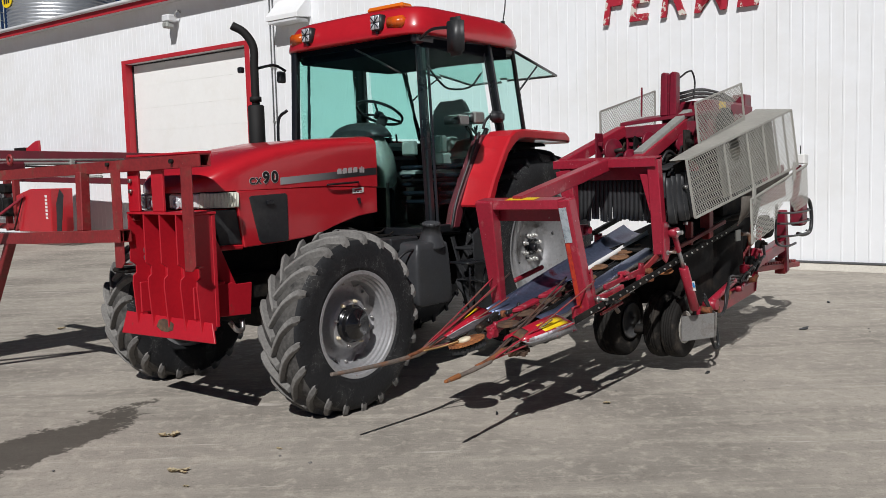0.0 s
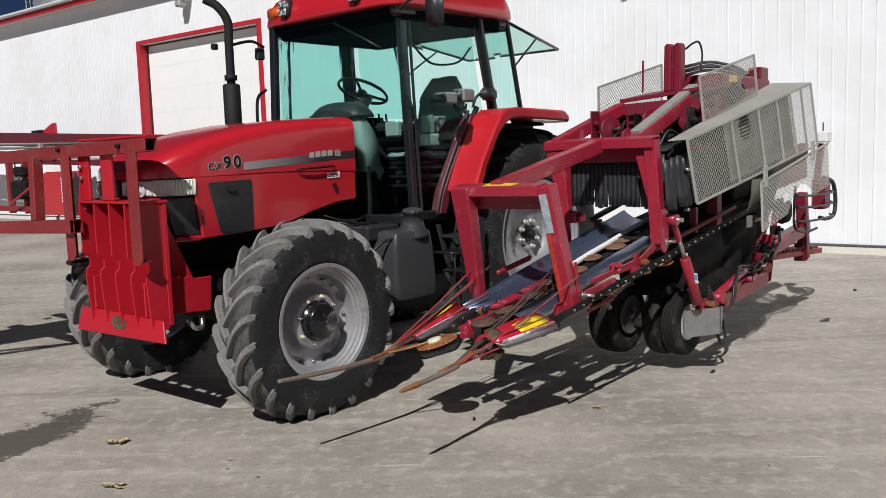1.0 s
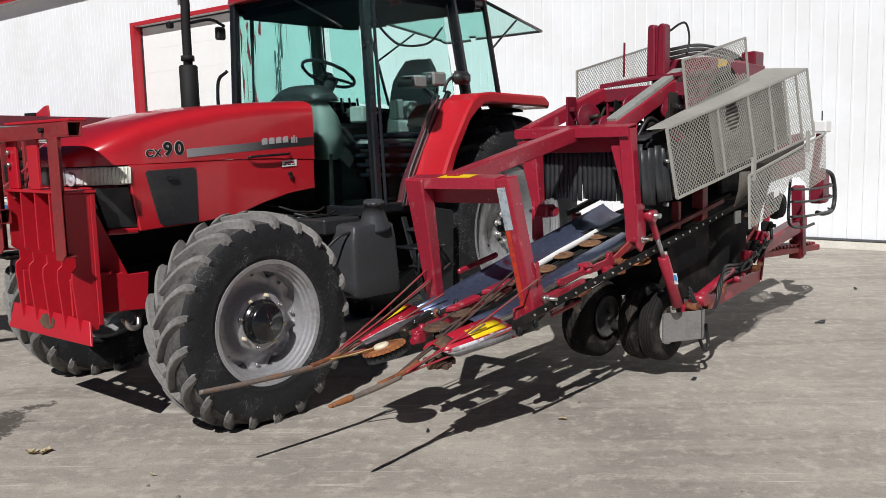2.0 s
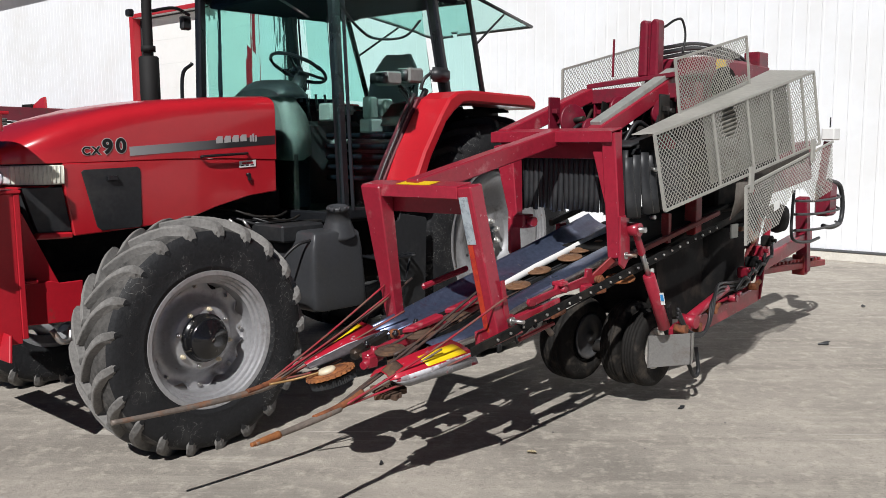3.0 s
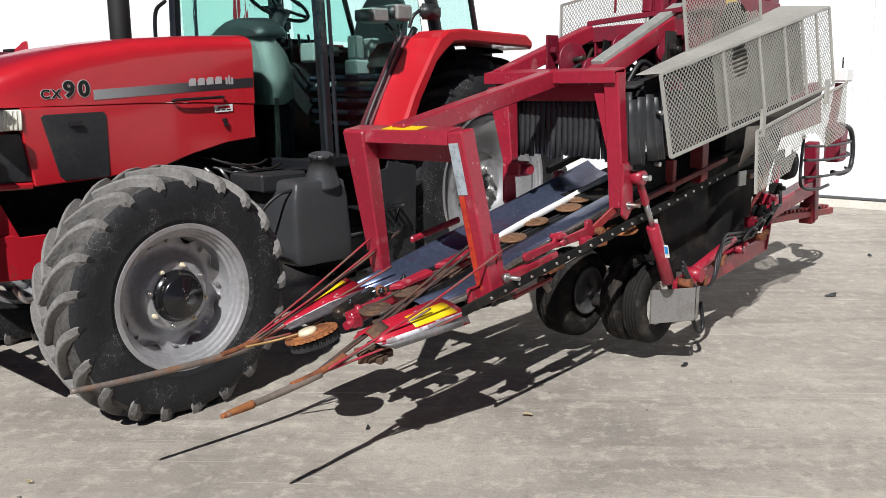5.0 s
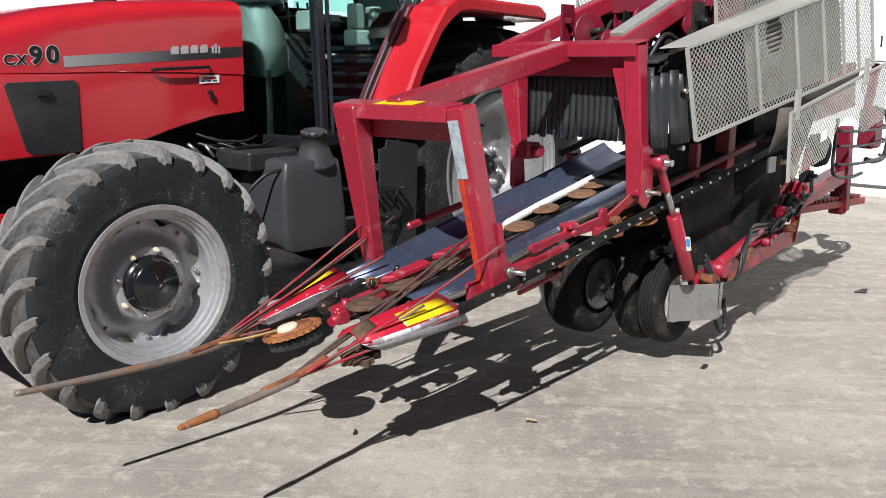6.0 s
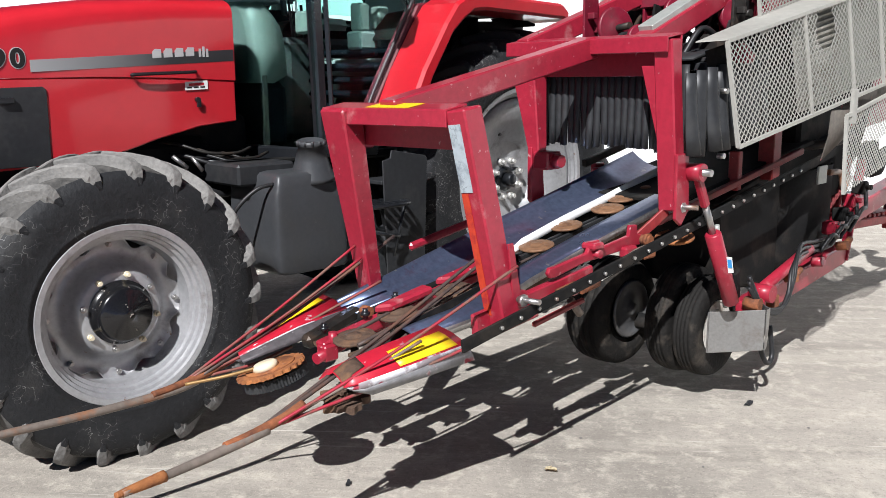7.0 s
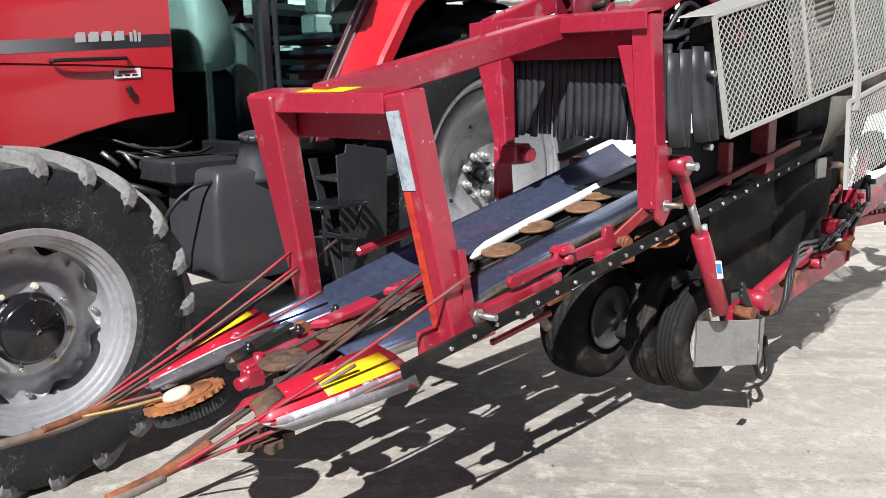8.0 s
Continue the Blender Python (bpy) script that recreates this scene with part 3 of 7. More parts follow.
    for ch, s in (("F", 13.66), ("E", 14.13), ("R", 14.66), ("M", 15.21), ("E", 15.87)):
        t = text_mesh(ch, 0.92, 0.05, 0.18, 0.012)
        bmesh.ops.scale(t, vec=(0.80 if ch != "M" else 0.82, 1, 1), verts=t.verts)
        part("letter", placed(t, Matrix.Translation((s, -0.042, 3.955)) @ pose(0, 0, 0, 90)), LETTER, sign)


build_building()


def build_silo():
    m = pose(-18.48, 43.5, 0)
    silo = thing("grain_silo", "corrugated galvanised steel grain silo behind the roof", "silo", (0, 0, 0), m)
    prof = []
    z = 0.0
    while z < 10.62:
        prof.append((z, 2.43 + 0.02 * math.sin(z * 2 * math.pi / 0.16)))
        z += 0.04
    part("wall", lathe(prof, (0, 0, 0), (0, 0, 1), 64), material("bright_corrugated_steel", (0.6, 0.62, 0.64), 0.35, metal=0.8, vary=0.08), silo)
    part("roof", lathe([(10.60, 2.40), (10.58, 2.55), (10.62, 2.56), (11.9, 0.5), (12.0, 0.0)], (0, 0, 0), (0, 0, 1), 64), ROOFING, silo)
    plate_m = Matrix.Translation((-1.80, -1.72, 10.28)) @ pose(0, 0, 0, 90, 0, -38) @ Matrix.Diagonal((1.0, 0.72, 1.0, 1.0))
    plate = part("sign_plate", placed(lathe([(0, 0.45), (0.02, 0.46), (0.04, 0.45)], (0, 0, 0), (0, 0, 1), 40), plate_m), YELLOW, silo, "oval yellow maker's plate")
    for x in (-0.27, -0.07, 0.13):
        part("mark", placed(box((x, -0.2, 0.041), (x + 0.14, 0.2, 0.052), 0), plate_m), BLACK, plate)
    part("ladder", merge(*[tube([(-2.75, -0.6 + dy, 0), (-2.75, -0.6 + dy, 10.7)], 0.025, 6, False) for dy in (0, 0.4)], *[tube([(-2.75, -0.6, k * 0.4), (-2.75, -0.2, k * 0.4)], 0.015, 5, False) for k in range(1, 26)]), GALV, silo)


build_silo()


# ---- implement parked along the wall ----
def build_parked_implement():
    off = -1.4
    t = thing("parked_implement", "folded dark red boom implement parked along the wall", "farm implement", (0, off, 0), WALL)

    def P(s, z, y=off):
        return (s, y, z)
    part("main_boom", beam(P(-9, 2.60), P(7.5, 1.83), 0.30, 0.36, 0.01), SHADED_RED, t)
    # dark strip that stands for the boom's shaded underside
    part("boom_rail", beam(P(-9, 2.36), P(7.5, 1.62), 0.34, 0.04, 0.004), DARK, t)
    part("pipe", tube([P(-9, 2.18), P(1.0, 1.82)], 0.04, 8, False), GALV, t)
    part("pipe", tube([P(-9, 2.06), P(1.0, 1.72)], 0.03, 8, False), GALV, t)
    part("lower_beam", beam(P(-9, 1.92), P(6.5, 1.45), 0.12, 0.14, 0.01), SHADED_RED, t)
    part("clip", box((-1.9, off - 0.2, 1.84), (-1.75, off, 2.02), 0.01), GALV, t)
    part("lug_plate", side_plate([(-2.7, 2.42), (-1.75, 2.36), (-1.78, 2.72), (-1.95, 2.70)], off - 0.03, off + 0.03), RED, t)
    part("pivot", box((-2.9, off - 0.1, 2.45), (-2.4, off + 0.1, 2.56), 0.01), DARK, t)
    # the side box with its panel
    body = part("side_panel", slab([(-2.15, off - 0.5, 0.36), (-0.55, off - 0.5, 0.36), (-0.5, off - 0.5, 1.46), (-1.5, off - 0.5, 1.46), (-2.2, off - 0.5, 1.30)], (0, 0.6, 0), 0.02), RED, t)
    for k in range(7):
        part("mark", box((-0.78, off - 0.506, 0.70 + 0.09 * k), (-0.68, off - 0.4995, 0.76 + 0.09 * k), 0), WHITE_PLASTIC, body)
    part("rubber_skirt", slab([(-0.40, off - 0.45, 0.36), (-0.2, off - 0.45, 0.40), (-0.02, off - 0.45, 1.3), (-0.18, off - 0.45, 1.44), (-0.36, off - 0.45, 1.1)], (0, 0.02, 0), 0.004), BLACK, t)
    part("brace", beam(P(-3.4, 0.62, off - 0.6), P(-1.7, 1.28, off - 0.55), 0.05, 0.06, 0.006), RED_HARV, t)
    part("brace", beam(P(-2.2, 0.4, off - 0.6), P(-1.75, 1.25, off - 0.56), 0.03, 0.03, 0.004), DARK, t)
    for s in (-3.9, -3.0, -2.55):
        part("post", beam(P(s, 0.36, off - 0.3), P(s, 1.9, off - 0.3), 0.16, 0.12, 0.01), RED_FRAME, t)
    part("frame_rail", beam(P(-6, 0.48, off - 0.3), P(-1.7, 0.48, off - 0.3), 0.14, 0.14, 0.01), RED_FRAME, t)
    part("gearbox", box((-3.5, off - 0.5, 0.75), (-2.7, off - 0.1, 1.25), 0.05), DARK, t)
    part("gearbox", box((-3.2, off - 0.55, 1.35), (-2.75, off - 0.2, 1.62), 0.05), DARK, t)
    for s in (-5.2,):
        part("wheel", merge(cyl((s, off - 0.62, 0.3), (s, off - 0.42, 0.3), 0.30, 24, bev=0.03), cyl((s, off - 0.635, 0.3), (s, off - 0.62, 0.3), 0.15, 16)), TYRE_SIDE, t)
    part("hose", tube([P(-3.4, 1.75, off - 0.4), P(-3.0, 1.4, off - 0.5), P(-2.9, 1.0, off - 0.5), P(-3.1, 0.8, off - 0.5)], 0.02, 6), HOSE, t)
    part("blue_block", box((-3.6, off - 0.75, 0.02), (-2.9, off - 0.6, 0.18), 0.01), material("blue_plastic", (0.02, 0.12, 0.3), 0.5), t, "blue plastic foot")


build_parked_implement()


# ---- tractor ----
def lug_mesh(R, w, side):
    """One slanted bar of the tread, at angle 0 round the y axis; side is the half of the tyre that it lies on."""
    Rc, h = R - 0.042, w / 2
    bm = bmesh.new()
    st = [(-0.07, -0.03, Rc - 0.01, R, 0.020), (0.2, 0.09, Rc - 0.01, R + 0.001, 0.023), (0.45, 0.20, Rc - 0.01, R - 0.002, 0.025), (0.65, 0.272, Rc - 0.015, R - 0.009, 0.027), (0.80, 0.318, Rc - 0.030, R - 0.019, 0.029), (0.90, 0.345, Rc - 0.05, R - 0.034, 0.029), (0.955, 0.360, Rc - 0.066, R - 0.058, 0.026), (0.985, 0.368, Rc - 0.075, R - 0.088, 0.020), (0.99, 0.372, Rc - 0.085, R - 0.118, 0.010)]
    rings = []
    for f, lag, rb, rt, half in st:
        a = lag * 0.62 / R
        y, yi = side * f * h, side * min(f, 0.9) * h
        ha, hb = half / R * 0.78, half / R * 1.3
        rings.append([bm.verts.new((rr * math.cos(g), yy, rr * math.sin(g))) for g, rr, yy in ((a - hb, rb, yi), (a - ha, rt - 0.004, y), (a - ha * 0.7, rt, y), (a + ha * 0.7, rt, y), (a + ha, rt - 0.004, y), (a + hb, rb, yi))])
    for n, (p, q) in enumerate(zip(rings, rings[1:])):
        for i in range(6):
            bm.faces.new((p[i], p[(i + 1) % 6], q[(i + 1) % 6], q[i])).material_index = int(n >= 7)
    bm.faces.new(rings[0])
    bm.faces.new(rings[-1][::-1]).material_index = 1
    bmesh.ops.recalc_face_normals(bm, faces=bm.faces)
    me = bpy.data.meshes.new("lug")
    bm.to_mesh(me)
    bm.free()
    me.materials.append(LUG if R < 0.8 else TYRE)
    me.materials.append(TYRE)
    return me


LUG_MESHES = {}


def add_tyre(parent, name, c, R, w, rim_r, lugs, fl):
    """A rounded carcass round the y axis at c, with slanted bar lugs as pieces; fl: where the rim's flange lies across the half width."""
    Rc, h = R - 0.042, w / 2
    mid = rim_r + (Rc - rim_r) * 0.5
    half = [(0, Rc + 0.004), (0.5, Rc), (0.86, Rc - 0.022), (0.975, rim_r + (Rc - rim_r) * 0.74), (1.0, mid), (0.985, rim_r + 0.085), (fl + 0.07, rim_r + 0.045), (fl + 0.075, rim_r + 0.041),
            (fl + 0.06, rim_r + 0.036), (fl + 0.03, rim_r + 0.02), (fl - 0.06, rim_r)]
    prof = [(-a * h, r) for a, r in half[:0:-1]] + [(a * h, r) for a, r in half]
    tyre = part(name, lathe(prof, c, (0, 1, 0), 72, caps=False), TYRE, parent, "black farm tyre with grey worn bar tread")
    tyre.data.materials.append(TREAD_DUST)
    base = Vector(c) - BASE[tyre.name]
    for p in tyre.data.polygons:
        d = p.center - base
        p.material_index = int(R < 0.8 and math.hypot(d.x, d.z) > Rc - 0.035)
    for side in (-1, 1):
        key = (R, w, side)
        if key not in LUG_MESHES:
            LUG_MESHES[key] = lug_mesh(R, w, side)
        for k in range(lugs):
            ob = new("lug", LUG_MESHES[key])
            ob.parent = tyre
            ob.matrix_local = Matrix.Translation(Vector(c) - BASE[tyre.name]) @ Matrix.Rotation(-2 * math.pi * (k + (0.5 if side > 0 else 0)) / lugs, 4, "Y")
    return tyre


def tractor_wheel(parent, name, c, R, w, rim_r, lugs, out, dish, fl, disc, waves=0):
    """Tyre, rim and a disc of the given profile (share of the rim's radius, offset along the axle), its edge scalloped where waves is set;
    out is the outer side (1 left, -1 right)."""
    cx, cy, cz = c
    h = w / 2
    o = out
    add_tyre(parent, name.replace("wheel", "tyre"), c, R, w, rim_r, lugs, fl)
    e = h * fl
    prof = [(-h * 0.62, rim_r + 0.022), (-h * 0.62, rim_r - 0.012), (-h * 0.3, rim_r - 0.05), (h * 0.25, rim_r - 0.05), (e - 0.03, rim_r - 0.022), (e - 0.012, rim_r - 0.006), (e - 0.008, rim_r + 0.020), (e, rim_r + 0.026), (e + 0.006, rim_r + 0.016), (e + 0.003, rim_r - 0.006),
            (e - 0.010, rim_r - 0.010), (e - 0.015, rim_r - 0.021), (e - 0.034, rim_r - 0.024), (e - 0.039, rim_r - 0.036), (e - 0.058, rim_r - 0.039), (e - 0.064, rim_r - 0.052), (-h * 0.3, rim_r - 0.062), (-h * 0.66, rim_r - 0.02), (-h * 0.66, rim_r + 0.022), (-h * 0.62, rim_r + 0.022)]
    wheel = part(name, lathe([(a * o, r) for a, r in prof], c, (0, 1, 0), 72, caps=False), RIM, parent)
    wheel.data.set_sharp_from_angle(angle=radians(30))
    seg = 128
    bm = bmesh.new()
    rings = []
    for fr, dy in disc:
        ring = []
        for k in range(seg):
            a = 2 * math.pi * k / seg
            lobe = 1.0 - (max(0.0, (fr - 0.78) / 0.18) * 0.16 * (0.5 - 0.5 * math.cos(waves * a)) ** 2.2 if waves else 0.0)
            rr = max(0.002, fr * (rim_r - 0.028) * lobe)
            ring.append(bm.verts.new((cx + rr * math.cos(a), cy + o * (dish + dy), cz + rr * math.sin(a))))
        rings.append(ring)
    for p, q in zip(rings, rings[1:]):
        for k in range(seg):
            bm.faces.new((p[k], p[(k + 1) % seg], q[(k + 1) % seg], q[k])).smooth = True
    bmesh.ops.recalc_face_normals(bm, faces=bm.faces)
    part("disc", bm, RIM, wheel)
    return wheel


def bolt(c, r, length, o):
    cx, cy, cz = c
    return merge(cyl((cx, cy, cz), (cx, cy + o * length * 0.5, cz), r, 6), cyl((cx, cy + o * length * 0.5, cz), (cx, cy + o * length, cz), r * 0.6, 10))


def cab_glass(name, pts, thick, parent):
    p = part(name, slab(pts, thick, 0), GLASS, parent, "green tinted window glass")
    p.visible_shadow = False
    return p


def build_tractor():
    t = thing("tractor", "red four wheel drive farm tractor with closed black framed cab", "tractor", (0, 0, 0))
    cl = CY
    # wheels
    front_disc = ((0.0, 0.0), (0.30, 0.0), (0.50, 0.0), (0.53, -0.004), (0.58, -0.030), (0.63, -0.062), (0.70, -0.082), (0.78, -0.084), (0.86, -0.074), (0.92, -0.062), (0.955, -0.056), (0.965, -0.064), (0.92, -0.074), (0.85, -0.088), (0.76, -0.098), (0.64, -0.08), (0.56, -0.04), (0.5, -0.02), (0.0, -0.02))
    rear_disc = ((0.0, 0.0), (0.30, 0.0), (0.445, 0.0), (0.455, 0.004), (0.47, 0.016), (0.56, 0.050), (0.68, 0.088), (0.80, 0.112), (0.90, 0.122), (0.96, 0.116), (0.97, 0.104), (0.90, 0.110), (0.80, 0.100), (0.68, 0.076), (0.56, 0.038), (0.45, -0.01), (0.0, -0.01))
    for o in (1, -1):
        c = (-0.02, cl + (0.985 if o > 0 else -0.90), 0.583)
        w = tractor_wheel(t, "front_wheel", c, 0.625, 0.35, 0.340, 21, o, 0.078, 0.90, front_disc, 8)
        y = c[1] + o * 0.078
        part("hub", lathe([(0, 0.128), (o * 0.016, 0.128), (o * 0.020, 0.118), (o * 0.045, 0.112), (o * 0.062, 0.108), (o * 0.072, 0.098), (o * 0.073, 0.03), (o * 0.077, 0.028), (o * 0.077, 0.0)], (c[0], y, c[2]), (0, 1, 0), 40), HUB, w, "glossy black axle hub")
        for k in range(8):
            a = 2 * math.pi * (k + 0.3) / 8
            part("bolt", bolt((c[0] + 0.150 * math.cos(a), y, c[2] + 0.150 * math.sin(a)), 0.013, 0.028, o), CREAM if k % 3 else STEEL, w)
            a = 2 * math.pi * k / 8
            part("clamp_bolt", bolt((c[0] + 0.262 * math.cos(a), y - o * 0.068, c[2] + 0.262 * math.sin(a)), 0.012, 0.02, o), STEEL, w)
        c = (-2.60, cl + o * 0.755, 0.872)
        w = tractor_wheel(t, "rear_wheel", c, 0.893, 0.44, 0.535, 23, o, 0.028, 0.84, rear_disc)
        y = c[1] + o * 0.028
        part("hub", lathe([(0, 0.075), (o * 0.012, 0.075), (o * 0.016, 0.066), (o * 0.022, 0.062), (o * 0.026, 0.055), (o * 0.016, 0.04), (o * 0.018, 0.0)], (c[0], y, c[2]), (0, 1, 0), 32), BLACK_TRIM, w)
        part("axle_stub", lathe([(0, 0.034), (o * 0.07, 0.034), (o * 0.075, 0.028), (o * 0.075, 0.0)], (c[0], y, c[2]), (0, 1, 0), 24), BLACK_TRIM, w)
        for k in range(8):
            a = 2 * math.pi * (k + 0.5) / 8
            part("bolt", bolt((c[0] + 0.115 * math.cos(a), y, c[2] + 0.115 * math.sin(a)), 0.023, 0.05, o), NUT, w)
            if k % 2:
                part("dish_bolt", bolt((c[0] + 0.30 * math.cos(a), y + o * 0.060, c[2] + 0.30 * math.sin(a)), 0.012, 0.014, o), BLACK, w)
    # chassis
    part("front_axle", merge(beam((0, cl - 0.80, 0.58), (0, cl + 0.80, 0.58), 0.16, 0.17, 0.02), cyl((0, cl + 0.55, 0.595), (0, cl + 0.86, 0.595), 0.13, 24, bev=0.02), cyl((0, cl - 0.86, 0.595), (0, cl - 0.55, 0.595), 0.13, 24, bev=0.02)), DARK, t)
    part("tie_rod", tube([(-0.2, cl - 0.7, 0.6), (-0.2, cl + 0.7, 0.6)], 0.022, 8, False), STEEL, t)
    block = part("engine_block", box((-1.15, cl - 0.24, 0.62), (0.45, cl + 0.24, 1.30), 0.03), DARK, t)
    part("engine_cover", box((-0.9, cl - 0.33, 0.85), (-0.1, cl + 0.31, 1.2), 0.05), DARK, block)
    part("oil_sump", box((-1.0, cl - 0.3, 0.5), (-0.2, cl + 0.2, 0.8), 0.04), DARK, block)
    part("frame_rail", merge(box((-1.0, cl + 0.2, 0.72), (0.62, cl + 0.30, 0.90), 0.01), box((-1.0, cl - 0.30, 0.72), (0.62, cl - 0.2, 0.90), 0.01)), DARK, t)
    part("transmission", merge(box((-2.9, cl - 0.28, 0.55), (-1.0, cl + 0.28, 1.05), 0.05), cyl((-2.60, cl - 0.70, 0.872), (-2.60, cl + 0.70, 0.872), 0.13, 24)), DARK, t)
    for k, (x, z) in enumerate(((-0.72, 1.10), (-0.80, 1.02), (-0.64, 0.98))):
        part("engine_hose", tube([(x, 0.20, z), (x - 0.08, 0.36, z - 0.02), (x - 0.2, 0.40, z - 0.06), (x - 0.32, 0.30, z - 0.02)], 0.016, 8), HOSE, t)
    part("fitting", merge(cyl((-0.60, 0.34, 1.12), (-0.66, 0.37, 1.06), 0.011, 12), cyl((-0.70, 0.34, 1.11), (-0.74, 0.37, 1.04), 0.010, 12)), STEEL, t)
    # hood: upper shell
    secs = []
    for x, w, zb, zs, zt in ((-0.955, 0.455, 1.475, 1.765, 1.875), (-0.6, 0.455, 1.49, 1.75, 1.86), (-0.25, 0.455, 1.495, 1.715, 1.835), (0.05, 0.452, 1.49, 1.66, 1.79), (0.28, 0.448, 1.488, 1.60, 1.73), (0.42, 0.435, 1.485, 1.56, 1.68), (0.54, 0.395, 1.484, 1.525, 1.62), (0.62, 0.31, 1.482, 1.505, 1.57), (0.66, 0.18, 1.48, 1.495, 1.525)):
        sec = [(x, cl - w, zb)]
        for i in range(17):
            a = math.pi * i / 16
            if i == 0:
                sec += [(x, cl - w, zb + (zs - zb) * 0.4), (x, cl - w, zb + (zs - zb) * 0.8)]
            sec.append((x, cl - w * math.copysign(abs(math.cos(a)) ** 0.30, math.cos(a)), zs + (zt - zs) * math.sin(a) ** 0.62))
        sec += [(x, cl + w, zb + (zs - zb) * 0.8), (x, cl + w, zb + (zs - zb) * 0.4), (x, cl + w, zb)]
        secs.append(sec)
    hood = part("hood", loft(secs), RED, t)
    hood.data.set_sharp_from_angle(angle=radians(38))
    for o in (1, -1):
        y0 = cl + o * 0.45
        sp = part("side_panel", side_plate([(0.05, 1.4885), (-0.25, 1.4935), (-0.6, 1.4885), (-0.955, 1.4735), (-0.955, 1.275), (-0.75, 1.255), (-0.53, 1.205), (-0.36, 1.155), (-0.2, 1.13), (0.0, 1.115), (0.35, 1.10), (0.352, 1.125), (0.388, 1.364), (0.386, 1.4835)], y0 - o * 0.03, y0, 0.006), RED, t)
        part("vent_screen", side_plate([(0.295, 1.435), (0.225, 1.14), (0.20, 1.118), (-0.018, 1.120), (-0.032, 1.135), (-0.038, 1.44), (-0.022, 1.455), (0.28, 1.447)], y0 - o * 0.002, y0 + o * 0.006, 0.002), BLACK, sp, "black perforated vent screen")
        part("vent_latch", box((0.10, y0 + o * 0.0061, 1.385), (0.16, y0 + o * 0.025, 1.41), 0.003), BLACK_TRIM, sp)
        part("grille_bar", side_plate([(0.352, 1.090), (0.352, 1.122), (0.53, 1.128), (0.55, 1.095)], y0 - o * 0.07, y0 - o * 0.004, 0.008), RED, t)
        part("front_grille", side_plate([(0.388, 1.362), (0.352, 1.125), (0.53, 1.13), (0.60, 1.362)], y0 - o * 0.06, y0 - o * 0.02, 0.004), BLACK, t, "black mesh front grille")
        # stripe, badges
        st = part("stripe", side_plate([(0.02, 1.565), (-0.95, 1.625), (-0.95, 1.57), (0.02, 1.515)], y0 + o * 0.0045, y0 + o * 0.0065, 0), STRIPE, hood)
        for k in range(4):
            xa, za = -0.525 - 0.056 * k, 1.578 + 0.0035 * k
            part("mark", side_plate([(xa, za), (xa - 0.044, za + 0.003), (xa - 0.044, za + 0.042), (xa - 0.012, za + 0.042), (xa, za + 0.028)], y0 + o * 0.0066, y0 + o * 0.0086, 0), SILVER_DECAL, hood)
        for k in range(3):
            xa = -0.762 - 0.019 * k
            part("mark", side_plate([(xa, 1.587), (xa - 0.012, 1.588), (xa - 0.012, 1.636 if k == 1 else 1.626), (xa, 1.636 if k == 1 else 1.626)], y0 + o * 0.0066, y0 + o * 0.0086, 0), SILVER_DECAL, hood)
        part("grab_handle", tube([(-0.42, y0, 1.500), (-0.44, y0 + o * 0.03, 1.505), (-0.70, y0 + o * 0.03, 1.515), (-0.74, y0, 1.518)], 0.008, 8, True), BLACK_TRIM, hood)
        part("sticker", side_plate([(-0.68, 1.47), (-0.80, 1.476), (-0.80, 1.435), (-0.68, 1.43)], y0 + o * 0.0045, y0 + o * 0.006, 0), WHITE_PLASTIC, sp)
        part("sticker_bar", side_plate([(-0.70, 1.462), (-0.78, 1.466), (-0.78, 1.453), (-0.70, 1.45)], y0 + o * 0.0061, y0 + o * 0.007, 0), RED_BRACKET, sp)
        for k in range(3):
            part("sticker_line", side_plate([(-0.69 - 0.035 * k, 1.446 + 0.001 * k), (-0.715 - 0.035 * k, 1.447 + 0.001 * k), (-0.715 - 0.035 * k, 1.440 + 0.001 * k), (-0.69 - 0.035 * k, 1.439 + 0.001 * k)], y0 + o * 0.0061, y0 + o * 0.007, 0), FLAT_BLACK, sp)
        part("key_latch", merge(cyl((-0.74, y0, 1.385), (-0.74, y0 + o * 0.02, 1.385), 0.012, 12), box((-0.755, y0 + o * 0.005, 1.35), (-0.735, y0 + o * 0.018, 1.385), 0.002)), BLACK_TRIM, sp)
    for ch, x, size, z in (("C", 0.284, 0.060, 1.526), ("X", 0.230, 0.060, 1.527), ("9", 0.172, 0.106, 1.533), ("0", 0.096, 0.106, 1.536)):
        tm = text_mesh(ch, size, 0.003, 0.0, 0.004 if size > 0.1 else 0.0015)
        bmesh.ops.scale(tm, vec=(1.08, 1, 1), verts=tm.verts)
        rim_t = text_mesh(ch, size, 0.003, 0.0, 0.0075 if size > 0.1 else 0.004)
        bmesh.ops.scale(rim_t, vec=(1.08, 1, 1), verts=rim_t.verts)
        part("numeral_outline", placed(rim_t, Matrix.Translation((x, cl + (0.4500 if x > 0.2 else 0.4530), z)) @ pose(0, 0, 0, 90, 0, 180)), SILVER_DECAL, hood)
        part("numeral", placed(tm, Matrix.Translation((x, cl + (0.4515 if x > 0.2 else 0.4545), z)) @ pose(0, 0, 0, 90, 0, 180)), FLAT_BLACK, hood)
